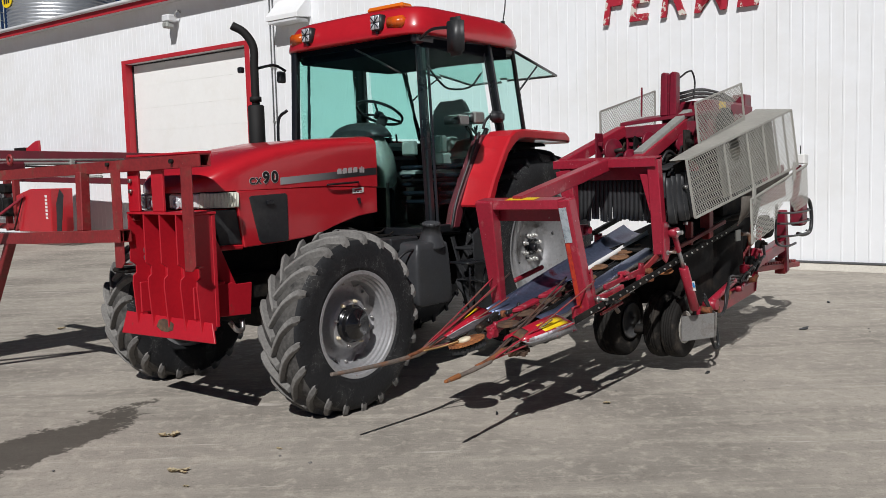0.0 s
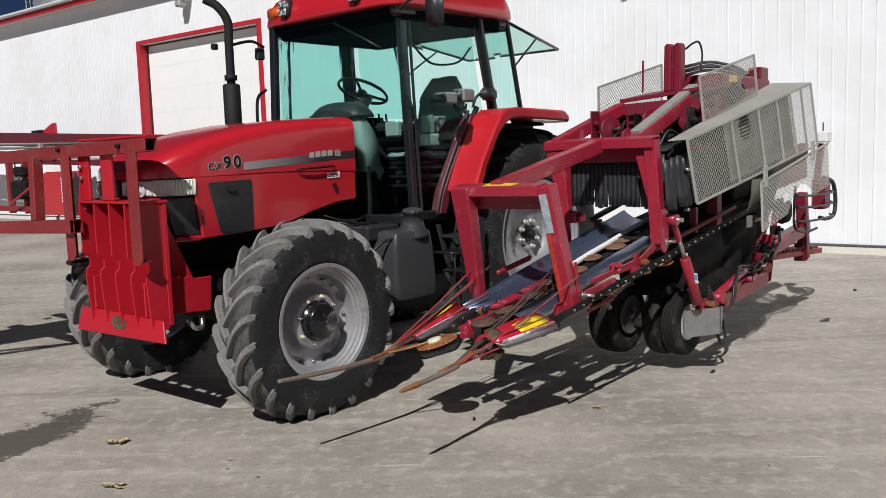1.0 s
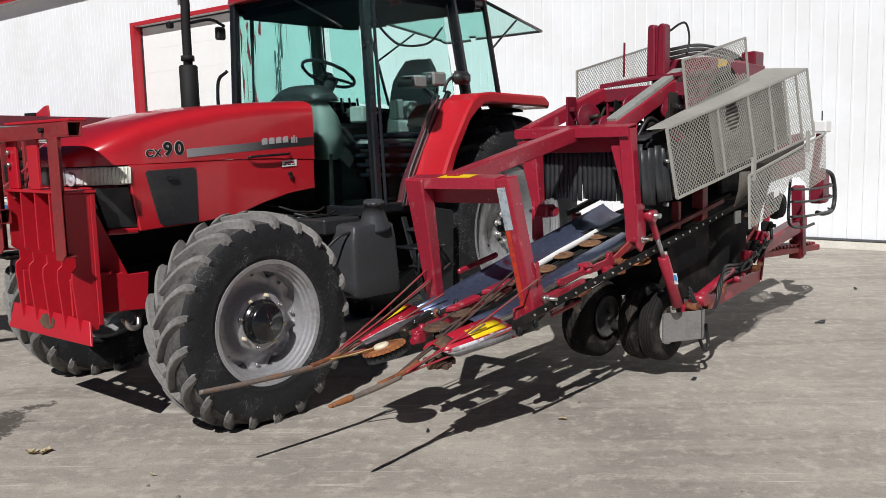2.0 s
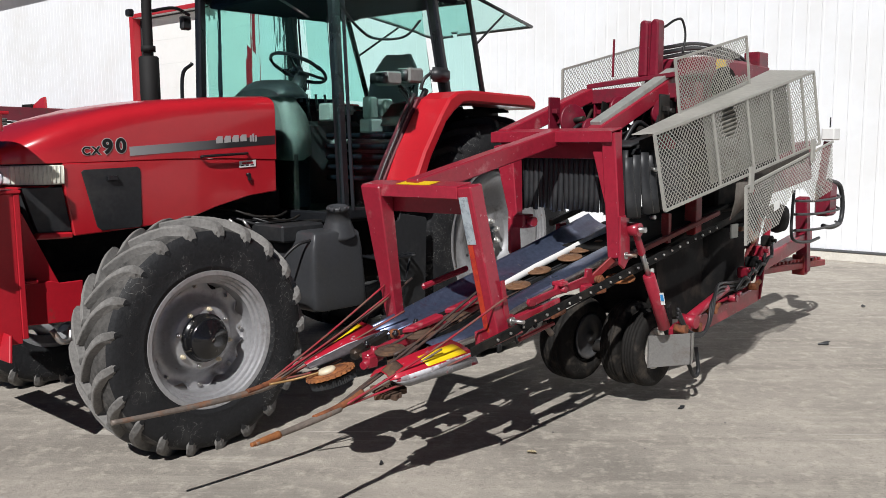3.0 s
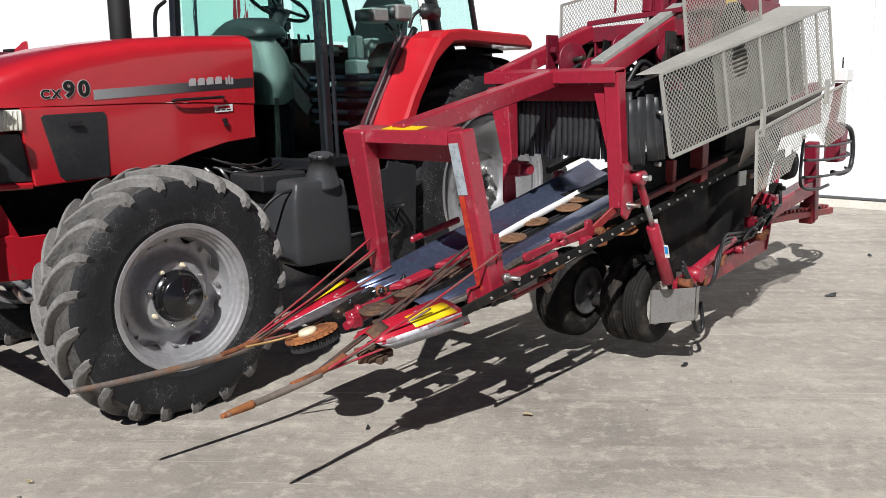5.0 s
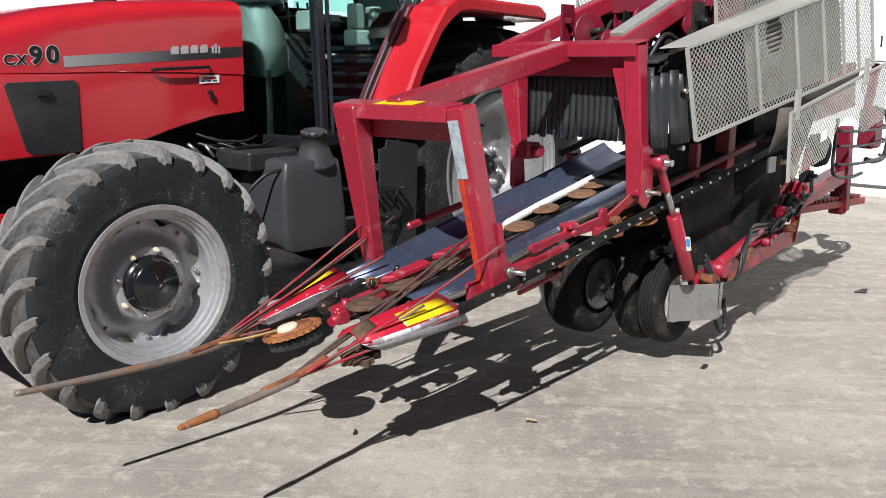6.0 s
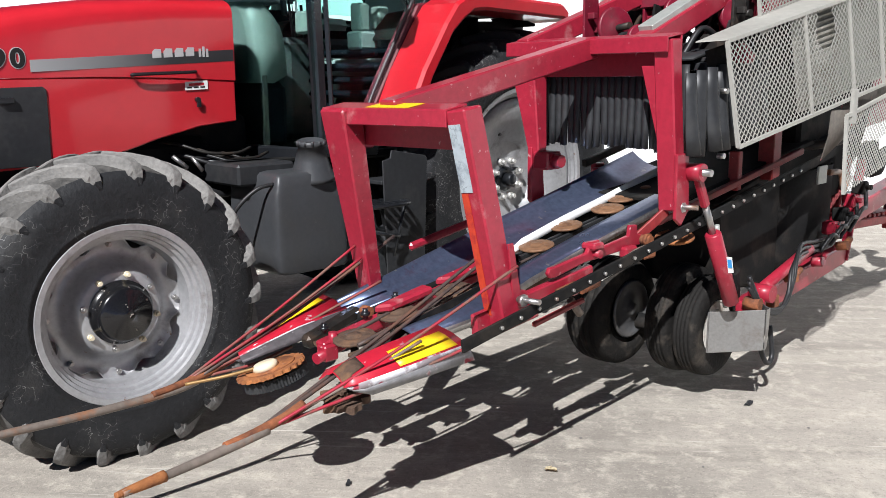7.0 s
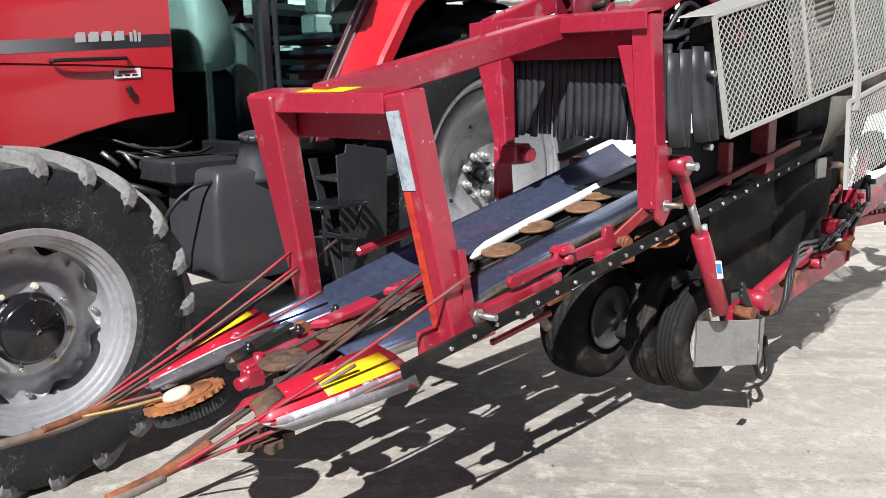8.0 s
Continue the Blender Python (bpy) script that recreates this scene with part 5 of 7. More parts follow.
    steps = part("step_ladder", merge(*[beam((-1.44, 0.80 + 0.03 * k, 0.44 + 0.26 * (2 - k)), (-1.74, 0.80 + 0.03 * k, 0.44 + 0.26 * (2 - k)), 0.18, 0.02, 0.004) for k in range(3)], beam((-1.45, 0.70, 1.05), (-1.47, 0.88, 0.42), 0.05, 0.012, 0.002), beam((-1.73, 0.70, 1.05), (-1.71, 0.88, 0.42), 0.05, 0.012, 0.002)), BLACK, t, "black cab access steps")
    part("splash_plate", side_plate([(-1.42, 0.48), (-1.68, 0.47), (-1.705, 1.075), (-1.69, 1.09), (-1.46, 1.13), (-1.45, 1.09), (-1.40, 1.08)], 0.94, 0.948), BLACK, t, "scratched black splash plate")
    part("stool_step", merge(*[beam((-1.27 - 0.05 * k, 0.84, 0.87), (-1.27 - 0.05 * k, 1.02, 0.87), 0.022, 0.012, 0.0) for k in range(5)], tube([(-1.24, 0.84, 0.87), (-1.24, 1.03, 0.87), (-1.50, 1.03, 0.87), (-1.50, 0.84, 0.87)], 0.011, 6), tube([(-1.26, 1.02, 0.87), (-1.30, 0.98, 0.60)], 0.009, 6, False), tube([(-1.48, 1.02, 0.87), (-1.44, 0.98, 0.60)], 0.009, 6, False), tube([(-1.28, 1.0, 0.74), (-1.46, 1.0, 0.70)], 0.008, 6, False)), BLACK_TRIM, t, "black grated step")


build_tractor()


# ---- front bracket and frame ----
def build_front_bracket():
    t = thing("front_bracket", "bright red welded front mounting bracket bolted to the tractor", "mounting bracket", (0.6, 0.1, 0.55))
    part("back_plate", box((0.66, -0.27, 0.62), (0.69, 0.47, 1.345), 0.004), RED_BRACKET, t)
    part("top_shelf", box((0.655, -0.285, 1.346), (0.83, 0.475, 1.362), 0.003), RED_BRACKET, t)
    for y in (-0.27, -0.085, 0.10, 0.285, 0.46):
        fin = [(0.69, 0.60), (0.80, 0.60), (0.82, 0.88), (0.815, 0.93), (0.79, 0.95), (0.79, 1.00), (0.83, 1.03), (0.83, 1.345), (0.69, 1.345)]
        part("fin", side_plate(fin, y - 0.006, y + 0.006, 0.002), RED_BRACKET, t)
    for y in (-0.285, 0.0):
        part("upright", box((0.79, y, 1.363), (0.81, y + 0.13, 1.70), 0.004), RED_BRACKET, t)
        for z in (1.50, 1.57) if y < -0.1 else ():
            part("bolt", cyl((0.81, y + 0.05, z), (0.83, y + 0.05, z), 0.014, 8), STEEL, t)
    for y in (-0.20,):
        for z in (1.05, 1.10):
            part("bolt", cyl((0.70, y, z), (0.76, y, z), 0.02, 8), STEEL, t)
    part("bumper_plate", slab([(0.765, -0.44, 0.665), (0.765, 0.545, 0.665), (0.80, 0.615, 0.545), (0.80, -0.46, 0.515)], (0.014, 0, 0.004), 0.003), RED_BRACKET, t, "bright red bent bumper plate with an oil mark")
    part("oil_mark", slab([(0.7840, -0.03, 0.640), (0.7830, 0.02, 0.652), (0.7835, 0.09, 0.648), (0.789, 0.145, 0.628), (0.7995, 0.15, 0.59), (0.8035, 0.09, 0.572), (0.8035, 0.02, 0.574), (0.7985, -0.04, 0.598)], (0.004, 0, 0.0012), 0), MUDDY, t)
    for y in (0.40, -0.21):
        part("side_arm", side_plate([(0.80, 0.68), (0.36, 0.655), (0.34, 0.87), (0.46, 0.87), (0.50, 0.885), (0.80, 0.885)], y - 0.014, y + 0.0, 0.004), RED_BRACKET, t)
        part("gusset", side_plate([(0.46, 0.87), (0.70, 0.87), (0.70, 1.335), (0.665, 1.335)], y - 0.030, y - 0.016, 0.003), RED_BRACKET, t)
        part("lug", box((0.58, y - 0.05, 0.886), (0.72, y + 0.03, 0.905), 0.004), RED_BRACKET, t)
    part("tow_loop", tube([(0.5, 0.35, 0.62), (0.47, 0.38, 0.56), (0.42, 0.38, 0.56), (0.40, 0.35, 0.62)], 0.016, 8), STEEL, t)


def build_front_frame():
    t = thing("tool_carrier", "faded dark red square tube frame hung on the tractor front", "implement frame", (0.87, -1.0, 1.2))
    part("top_tube", hollow((0.797, 0.585, 1.685), (0.81, -3.4, 1.625), 0.078), RED_FRAME, t)
    # dark sheet set inside the open tube end in place of shade
    part("end_shade", box((0.766, 0.50, 1.652), (0.828, 0.51, 1.716), 0), DARK, t)
    part("lower_tube", hollow((0.87, -0.24, 1.205), (0.87, -3.4, 1.09), 0.085), RED_FRAME, t)
    # likewise a dark sheet for the shade inside the lower tube
    part("lower_plug", box((0.835, -0.33, 1.17), (0.905, -0.325, 1.24), 0), DARK, t)
    for ya, z0 in ((0.445, 1.0), (-0.365, 0.985)):
        part("post", slab([(0.885, ya, 1.646), (0.885, ya + 0.115, 1.646), (0.885, ya + 0.115, z0 + 0.035), (0.885, ya + 0.075, z0), (0.885, ya, z0)], (-0.008, 0, 0), 0.002), RED_FRAME, t, "worn open channel post")
        part("post_wall", box((0.815, ya, z0 + 0.01), (0.8765, ya + 0.008, 1.646), 0.001), RED_FRAME, t)
        part("post_cap", box((0.815, ya + 0.009, z0 + 0.02), (0.8765, ya + 0.10, z0 + 0.028), 0.001), RED_FRAME, t)
    part("post_web", box((0.75, -0.284, 1.30), (0.80, -0.245, 1.60), 0.004), RED_FRAME, t)
    part("rest_pad", box((0.72, -0.46, 0.945), (0.86, -0.28, 0.98), 0.012), DARK, t)
    part("post", beam((0.85, -0.80, 1.642), (0.87, -0.782, 1.225), 0.075, 0.07, 0.006), RED_FRAME, t)
    part("post", beam((0.87, -2.5, 1.6), (0.87, -2.5, 1.12), 0.075, 0.07, 0.006), RED_FRAME, t)
    part("leg", beam((0.87, -1.93, 1.13), (0.87, -2.75, 0.02), 0.07, 0.06, 0.006), RED_FRAME, t)
    part("folded_boom", beam((0.60, -2.52, 1.715), (2.6, -2.58, 1.715), 0.72, 0.07, 0.01), SHADED_RED, t, "wide folded side boom")
    part("boom_stay", tube([(1.3, -1.66, 1.64), (2.3, -2.1, 1.66)], 0.03, 8, False), RED_FRAME, t)
    for z in (1.755, 1.725):
        part("grey_pipe", tube([(-0.28, -2.16, z + 0.012), (0.21, -2.17, z + 0.012), (2.2, -2.2, z + 0.02)], 0.011, 8, False), GALV, t)
    part("pipe_clip", box((0.19, -2.20, 1.70), (0.23, -2.14, 1.775), 0.004), GALV, t)
    part("hose_ring", lathe([(0.012 * math.sin(a), 0.036 + 0.012 * math.cos(a)) for a in [2 * math.pi * k / 8 for k in range(9)]], (0.87, -1.86, 1.76), (1, 0, 0), 20, caps=False), RED_FRAME, t)
    part("top_bar", box((0.70, -0.30, 1.7265), (0.80, 0.52, 1.742), 0.003), RED_BRACKET, t, "bright red flat bar")
    for y in (0.30, -0.46):
        part("bolt", cyl((0.835, y, 1.685), (0.86, y, 1.685), 0.014, 8), DARK, t)


build_front_bracket()
build_front_frame()


# ---- side mounted root crop harvester ----
def zc(x):
    """Height of the lifting channel along the machine."""
    return 0.60 - 0.168 * x


def expanded_metal(corner, du, dv, nu, nv, strand=0.0035, cut=None, grow=(0, 0, 0)):
    """Diamond mesh over the sheet corner + u du + v dv + u v grow; cut(u, v) true leaves a hole. Strands have thickness."""
    corner, du, dv = Vector(corner), Vector(du), Vector(dv)
    nrm = du.cross(dv).normalized()
    bm = bmesh.new()

    def pt(i, j):
        return corner + du * (i / (2 * nu)) + dv * (j / (2 * nv)) + Vector(grow) * (i * j / (4 * nu * nv))

    def strand_bar(a, b):
        d = (b - a).normalized()
        s = d.cross(nrm) * strand
        n = nrm * strand * 0.7
        vs = [bm.verts.new(p + o) for p in (a, b) for o in (s + n, n - s, -s - n, s - n)]
        for k in range(4):
            bm.faces.new((vs[k], vs[(k + 1) % 4], vs[4 + (k + 1) % 4], vs[4 + k]))
    for i in range(2 * nu):
        for j in range(2 * nv):
            u, v = (i + 0.5) / (2 * nu), (j + 0.5) / (2 * nv)
            if cut and cut(u, v):
                continue
            if (i + j) % 2 == 0:
                strand_bar(pt(i, j), pt(i + 1, j + 1))
            else:
                strand_bar(pt(i + 1, j), pt(i, j + 1))
    return bm


def edge_bar(pts, w=0.012):
    return merge(*[beam(a, b, w, w, 0.0) for a, b in zip(pts, pts[1:])])


def on_face(p, q, a, b, y0, y1, lift, thick):
    """A strip of tape on the front of a leaning leg p-q, from fraction a to b of its length."""
    p, q = Vector(p), Vector(q)
    d = (q - p).normalized()
    n = V(1, 0, 0) - d * d.x
    n.normalize()
    y = V(0, 1, 0) - d * d.y - n * n.y
    y.normalize()
    c = lambda f, w: p.lerp(q, f) + y * w + n * lift
    return slab([c(a, y0), c(a, y1), c(b, y1), c(b, y0)], n * thick, 0)


def build_harvester():
    t = thing("root_crop_harvester", "worn red side mounted root vegetable harvester with mesh guards", "harvester", (-2.0, 2.0, 0))
    # portal frames over the channel
    def channel(name, p, q, lip, drop, depth):
        """A folded beam open to the front: a lip, a top flange and a web set back under it, from p to q (upper front edge)."""
        p, q = V(*p), V(*q)
        web = slab([p + V(0, 0, -0.0015), q + V(0, 0, -0.0015), q + V(0, 0, -lip), p + V(0, 0, -lip)], (-0.010, 0, 0), 0.003)
        top = slab([p + V(-0.0005, 0, 0), q + V(-0.0005, 0, 0), q + V(-depth, 0, 0.168 * depth), p + V(-depth, 0, 0.168 * depth)], (0, 0, -0.008), 0.002)
        back = slab([p + V(-depth + 0.010, 0, 0.006), q + V(-depth + 0.010, 0, 0.006), q + V(-depth + 0.010, 0, -drop), p + V(-depth + 0.010, 0, -drop)], (-0.010, 0, 0), 0.002)
        beam_top = part(name, top, RED_HARV, t, "red folded portal beam")
        part("front_lip", web, RED_HARV, beam_top)
        part("back_web", back, RED_HARV, beam_top)
    channel("front_portal", (-0.530, 1.642, 1.376), (-0.566, 2.245, 1.380), 0.058, 0.135, 0.10)
    part("portal_leg", beam((-0.562, 1.71, 1.376), (-0.695, 1.705, 0.64), 0.09, 0.135, 0.006, up=(0, 1, 0), w2=0.06, h2=0.075), RED_HARV, t)
    LP, LQ = (-0.612, 2.278, 1.384), (-0.732, 2.352, 0.66)
    part("portal_leg", beam(LP, LQ, 0.085, 0.088, 0.006, up=(0, 1, 0)), RED_HARV, t)
    part("leg_foot", slab([(-0.69, 2.325, 0.80), (-0.82, 2.325, 0.77), (-0.86, 2.325, 0.70), (-0.705, 2.325, 0.665)], (0, 0.05, 0), 0.004), RED_HARV, t)
    part("foot_strap", slab([(-0.712, 2.378, 0.945), (-0.738, 2.378, 0.945), (-0.776, 2.38, 0.765), (-0.772, 2.38, 0.735), (-0.745, 2.38, 0.735), (-0.735, 2.38, 0.765)], (0, 0.008, 0), 0.002), RED_HARV, t)
    part("yellow_decal", slab([(-0.556, 1.86, 1.3802), (-0.568, 2.07, 1.3822), (-0.640, 2.07, 1.3943), (-0.630, 1.86, 1.3925)], (0, 0, 0.0015), 0), YELLOW, t)
    part("reflector", on_face(LP, LQ, 0.06, 0.36, -0.036, 0.016, 0.0432, 0.002), SILVER_TAPE, t, "peeling silver reflector tape")
    part("reflector", on_face(LP, LQ, 0.365, 0.93, -0.034, -0.006, 0.0432, 0.002), ORANGE_TAPE, t, "orange red reflector strip")
    channel("rear_portal", (-1.645, 1.54, 1.63), (-1.615, 2.39, 1.63), 0.06, 0.15, 0.11)
    part("portal_leg", beam((-1.70, 1.625, 1.56), (-1.70, 1.69, 1.13), 0.10, 0.14, 0.006, up=(0, 1, 0), w2=0.06, h2=0.06), RED_HARV, t)
    part("portal_leg", beam((-1.67, 2.355, 1.62), (-1.69, 2.395, 0.95), 0.07, 0.085, 0.006, up=(0, 1, 0)), RED_HARV, t)
    part("leg_gusset", slab([(-1.66, 2.33, 1.52), (-1.66, 2.255, 1.52), (-1.67, 2.33, 1.24)], (0.012, 0, 0), 0.002), RED_HARV, t)
    part("leg_plate", side_plate([(-1.66, 1.17), (-1.74, 1.17), (-1.76, 0.93), (-1.70, 0.88), (-1.66, 0.93)], 1.66, 1.685), RED_HARV, t)
    part("leg_plate", side_plate([(-1.64, 1.18), (-1.73, 1.18), (-1.745, 0.95), (-1.69, 0.89), (-1.645, 0.92)], 2.425, 2.441), RED_HARV, t)
    for x, y, z in ((-0.758, 2.375, 0.752), (-1.70, 2.40, 0.965)):
        part("pivot_bolt", merge(cyl((x, y, z), (x - 0.01, y + 0.10, z + 0.003), 0.010, 12), cyl((x, y + 0.03, z), (x, y + 0.045, z), 0.022, 6)), STEEL, t)
    part("bracket_block", merge(box((-1.76, 1.69, 1.07), (-1.66, 1.78, 1.15), 0.008), cyl((-1.71, 1.78, 1.11), (-1.71, 1.82, 1.11), 0.03, 8)), RED_HARV, t)
    part("long_beam", beam((-0.60, 1.93, 1.36), (-1.68, 1.98, 1.60), 0.085, 0.09, 0.006), RED_HARV, t)
    # upper frame and mast
    part("upper_arm", beam((-1.70, 1.60, 1.605), (-2.38, 1.74, 1.865), 0.085, 0.085, 0.006), RED_HARV, t)
    part("upper_arm", beam((-1.76, 2.18, 1.60), (-2.58, 2.22, 1.94), 0.09, 0.09, 0.006), RED_HARV, t)
    part("grey_strut", beam((-1.80, 2.17, 1.672), (-2.56, 2.22, 2.0), 0.075, 0.03, 0.004), GALV, t, "grey sheet metal strut")
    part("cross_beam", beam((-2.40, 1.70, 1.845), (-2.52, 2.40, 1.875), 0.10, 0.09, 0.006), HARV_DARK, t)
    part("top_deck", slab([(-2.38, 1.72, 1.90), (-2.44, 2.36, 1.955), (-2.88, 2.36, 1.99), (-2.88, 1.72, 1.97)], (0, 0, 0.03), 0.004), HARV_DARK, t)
    part("post", box((-2.62, 2.30, 1.40), (-2.50, 2.40, 1.92), 0.006), RED_HARV, t)
    part("post", box((-2.52, 1.66, 1.40), (-2.42, 1.78, 1.86), 0.006), DARK, t)
    for k in range(6):
        part("side_plate", side_plate([(-2.30 - 0.03 * k, 1.58), (-2.44, 1.56), (-2.46, 1.80), (-2.34, 1.82)], 1.86 + 0.11 * k, 1.872 + 0.11 * k, 0.002), RED_HARV if k % 2 else DARK, t)
    mast = part("mast", merge(*[slab([(x, y, 1.97), (x, y + 0.062, 1.97), (x - 0.012, y + 0.058, 2.30), (x - 0.014, y + 0.046, 2.318), (x - 0.014, y + 0.012, 2.318), (x - 0.012, y + 0.004, 2.30)], (-0.085, 0, 0.002), 0.010) for x, y in ((-2.545, 1.985), (-2.545, 2.062))], box((-2.64, 2.03, 1.97), (-2.575, 2.08, 2.30), 0.004)), HARV_DARK, t, "tall dark red ridged mast")
    part("thin_post", beam((-2.40, 1.90, 1.97), (-2.41, 1.90, 2.20), 0.012, 0.012, 0.002), HARV_DARK, mast)
    for k, (h, dz) in enumerate(((0.012, 0.0), (0.015, 0.03), (0.012, 0.06))):
        part("hose", tube([(-2.60, 2.09, 2.08 + dz), (-2.72, 2.12, 2.10 + dz), (-3.0, 2.10, 2.14 + dz), (-3.3, 2.08, 2.155 + dz), (-3.7, 2.08, 2.13 + dz), (-4.0, 2.06, 2.06 + dz), (-4.16, 2.06, 1.98)], h, 8), HOSE, t)
    part("hose", tube([(-2.60, 2.10, 2.26), (-2.65, 2.12, 2.28), (-2.72, 2.14, 2.32), (-2.80, 2.15, 2.33), (-2.83, 2.16, 2.24), (-2.80, 2.16, 2.12)], 0.008, 6), HOSE, t)
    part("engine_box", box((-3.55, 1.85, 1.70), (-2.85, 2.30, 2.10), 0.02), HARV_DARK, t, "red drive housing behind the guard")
    part("motor", merge(cyl((-3.05, 2.18, 1.92), (-3.05, 2.36, 1.92), 0.12, 24, bev=0.01), cyl((-3.35, 2.18, 1.85), (-3.35, 2.34, 1.85), 0.09, 24, bev=0.01)), DARK, t)
    part("label", box((-3.12, 2.302, 2.02), (-2.98, 2.304, 2.09), 0), YELLOW, t)
    part("rear_arm", beam((-3.6, 2.05, 2.02), (-4.2, 2.08, 2.0), 0.12, 0.22, 0.008), HARV_DARK, t)
    part("rear_head", merge(box((-4.22, 2.0, 1.80), (-4.05, 2.12, 2.22), 0.01), cyl((-4.22, 2.06, 2.0), (-4.34, 2.06, 2.0), 0.03, 10)), HARV_DARK, t)
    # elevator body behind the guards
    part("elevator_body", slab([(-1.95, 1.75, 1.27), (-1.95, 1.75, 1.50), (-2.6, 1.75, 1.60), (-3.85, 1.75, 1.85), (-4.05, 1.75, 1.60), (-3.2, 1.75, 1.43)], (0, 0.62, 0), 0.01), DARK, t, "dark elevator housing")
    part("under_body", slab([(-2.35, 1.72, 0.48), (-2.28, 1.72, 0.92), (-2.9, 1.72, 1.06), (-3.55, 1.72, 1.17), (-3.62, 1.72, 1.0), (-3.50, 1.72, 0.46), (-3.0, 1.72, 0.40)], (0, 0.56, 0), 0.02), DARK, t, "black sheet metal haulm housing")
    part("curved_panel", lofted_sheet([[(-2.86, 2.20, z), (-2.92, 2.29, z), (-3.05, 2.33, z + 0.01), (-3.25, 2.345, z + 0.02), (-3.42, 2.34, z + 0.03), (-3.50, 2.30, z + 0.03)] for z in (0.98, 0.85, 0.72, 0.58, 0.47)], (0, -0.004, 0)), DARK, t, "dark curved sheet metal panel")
    part("pulley", lathe([(-0.02, 0.10), (-0.02, 0.27), (0.0, 0.29), (0.02, 0.27), (0.02, 0.23), (0.008, 0.21), (0.008, 0.10), (0.03, 0.09), (0.03, 0.0)], (-3.40, 2.14, 1.15), (0.166, 0, 1), 48), GREASY, t, "black belt pulley at the elevator end")
    part("inner_post", box((-2.69, 2.26, 0.98), (-2.77, 2.34, 1.22), 0.004), RED_FRAME, t)
    part("inner_post", box((-2.36, 2.28, 0.96), (-2.40, 2.33, 1.14), 0.004), RED_FRAME, t)
    part("end_strip", beam((-3.56, 2.38, 0.46), (-3.66, 2.40, 1.02), 0.05, 0.02, 0.004), RED_HARV, t)
    part("valve_plate", box((-2.92, 2.458, 0.95), (-3.02, 2.47, 1.04), 0.003), GALV, t)
    part("elbow_hose", tube([(-3.06, 2.46, 1.00), (-3.16, 2.48, 0.99), (-3.20, 2.48, 0.92), (-3.28, 2.46, 0.90), (-3.36, 2.45, 0.95)], 0.016, 8), PIPE, t)
    part("inner_shelf", beam((-1.95, 2.0, 0.94), (-3.2, 2.05, 1.14), 0.55, 0.02, 0.004), DARK, t)
    part("top_cover", slab([(-1.86, 1.7, 1.50), (-1.86, 2.42, 1.50), (-2.42, 2.42, 1.59), (-2.42, 1.7, 1.59)], (0, 0, 0.03), 0.004), BLACK, t)
    def G(u, v, off=0.0):
        return V(-1.875, 2.57 + off, 1.20) + u * V(-1.915, 0.11, 0.345) + v * V(0.06, -0.04, 0.41) + u * v * V(0, 0, 0.07)
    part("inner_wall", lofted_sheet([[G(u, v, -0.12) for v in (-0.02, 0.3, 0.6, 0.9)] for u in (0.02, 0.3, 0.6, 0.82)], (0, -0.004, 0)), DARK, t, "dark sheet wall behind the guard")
    part("ribbed_panel", lofted_sheet([[G(u, v, -0.05) for v in (0.03, 0.35, 0.65, 0.97)] for u in (0.30, 0.45, 0.62, 0.84)], (0, -0.004, 0)), BEIGE_SHEET, t, "dirty beige ribbed panel behind the guard")
    for k in range(17):
        v = 0.05 + 0.056 * k
        part("panel_rib", beam(G(0.305, v, -0.043), G(0.835, v, -0.043), 0.007, 0.010, 0.0), BEIGE_SHEET, t)
    # solid block hidden behind the guards, added to fill the ground shadow
    part("elevator_head", slab([(-3.6, 1.74, 1.22), (-3.6, 1.74, 1.84), (-4.28, 1.74, 1.90), (-4.38, 1.74, 1.52), (-4.18, 1.74, 1.27)], (0, 0.46, 0), 0.02), DARK, t, "hidden dark block added to fill the ground shadow")
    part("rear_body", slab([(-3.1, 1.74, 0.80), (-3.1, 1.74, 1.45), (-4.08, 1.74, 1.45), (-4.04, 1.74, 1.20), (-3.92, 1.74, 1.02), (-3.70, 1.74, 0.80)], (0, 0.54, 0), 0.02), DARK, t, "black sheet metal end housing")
    # hidden plate, added to close gaps in the ground shadow
    part("rear_plate", slab([(-4.25, 2.14, 1.16), (-4.25, 2.14, 1.50), (-4.95, 2.14, 1.56), (-5.02, 2.14, 1.24)], (0, 0.05, 0), 0.006), HARV_DARK, t, "hidden dark red plate added to close the ground shadow")
    # drive parts under the cross beam
    for x, y, z, r in ((-2.12, 1.80, 1.70, 0.10), (-2.30, 2.02, 1.76, 0.085), (-2.44, 1.90, 1.70, 0.07), (-2.36, 2.26, 1.74, 0.075), (-2.05, 1.98, 1.64, 0.07)):
        gear = part("drive_gear", lathe([(-0.012, 0.0), (-0.012, r * 0.92), (-0.008, r), (0.008, r), (0.012, r * 0.92), (0.006, r * 0.55), (0.02, r * 0.4), (0.02, 0.0)], (x, y, z), (0.3, 1, 0.1), 28), HARV_DARK, t, "dark red drive wheel")
        part("gear_shaft", cyl((x - 0.03, y - 0.10, z - 0.01), (x + 0.03, y + 0.10, z + 0.01), 0.016, 10), GREASY, gear)
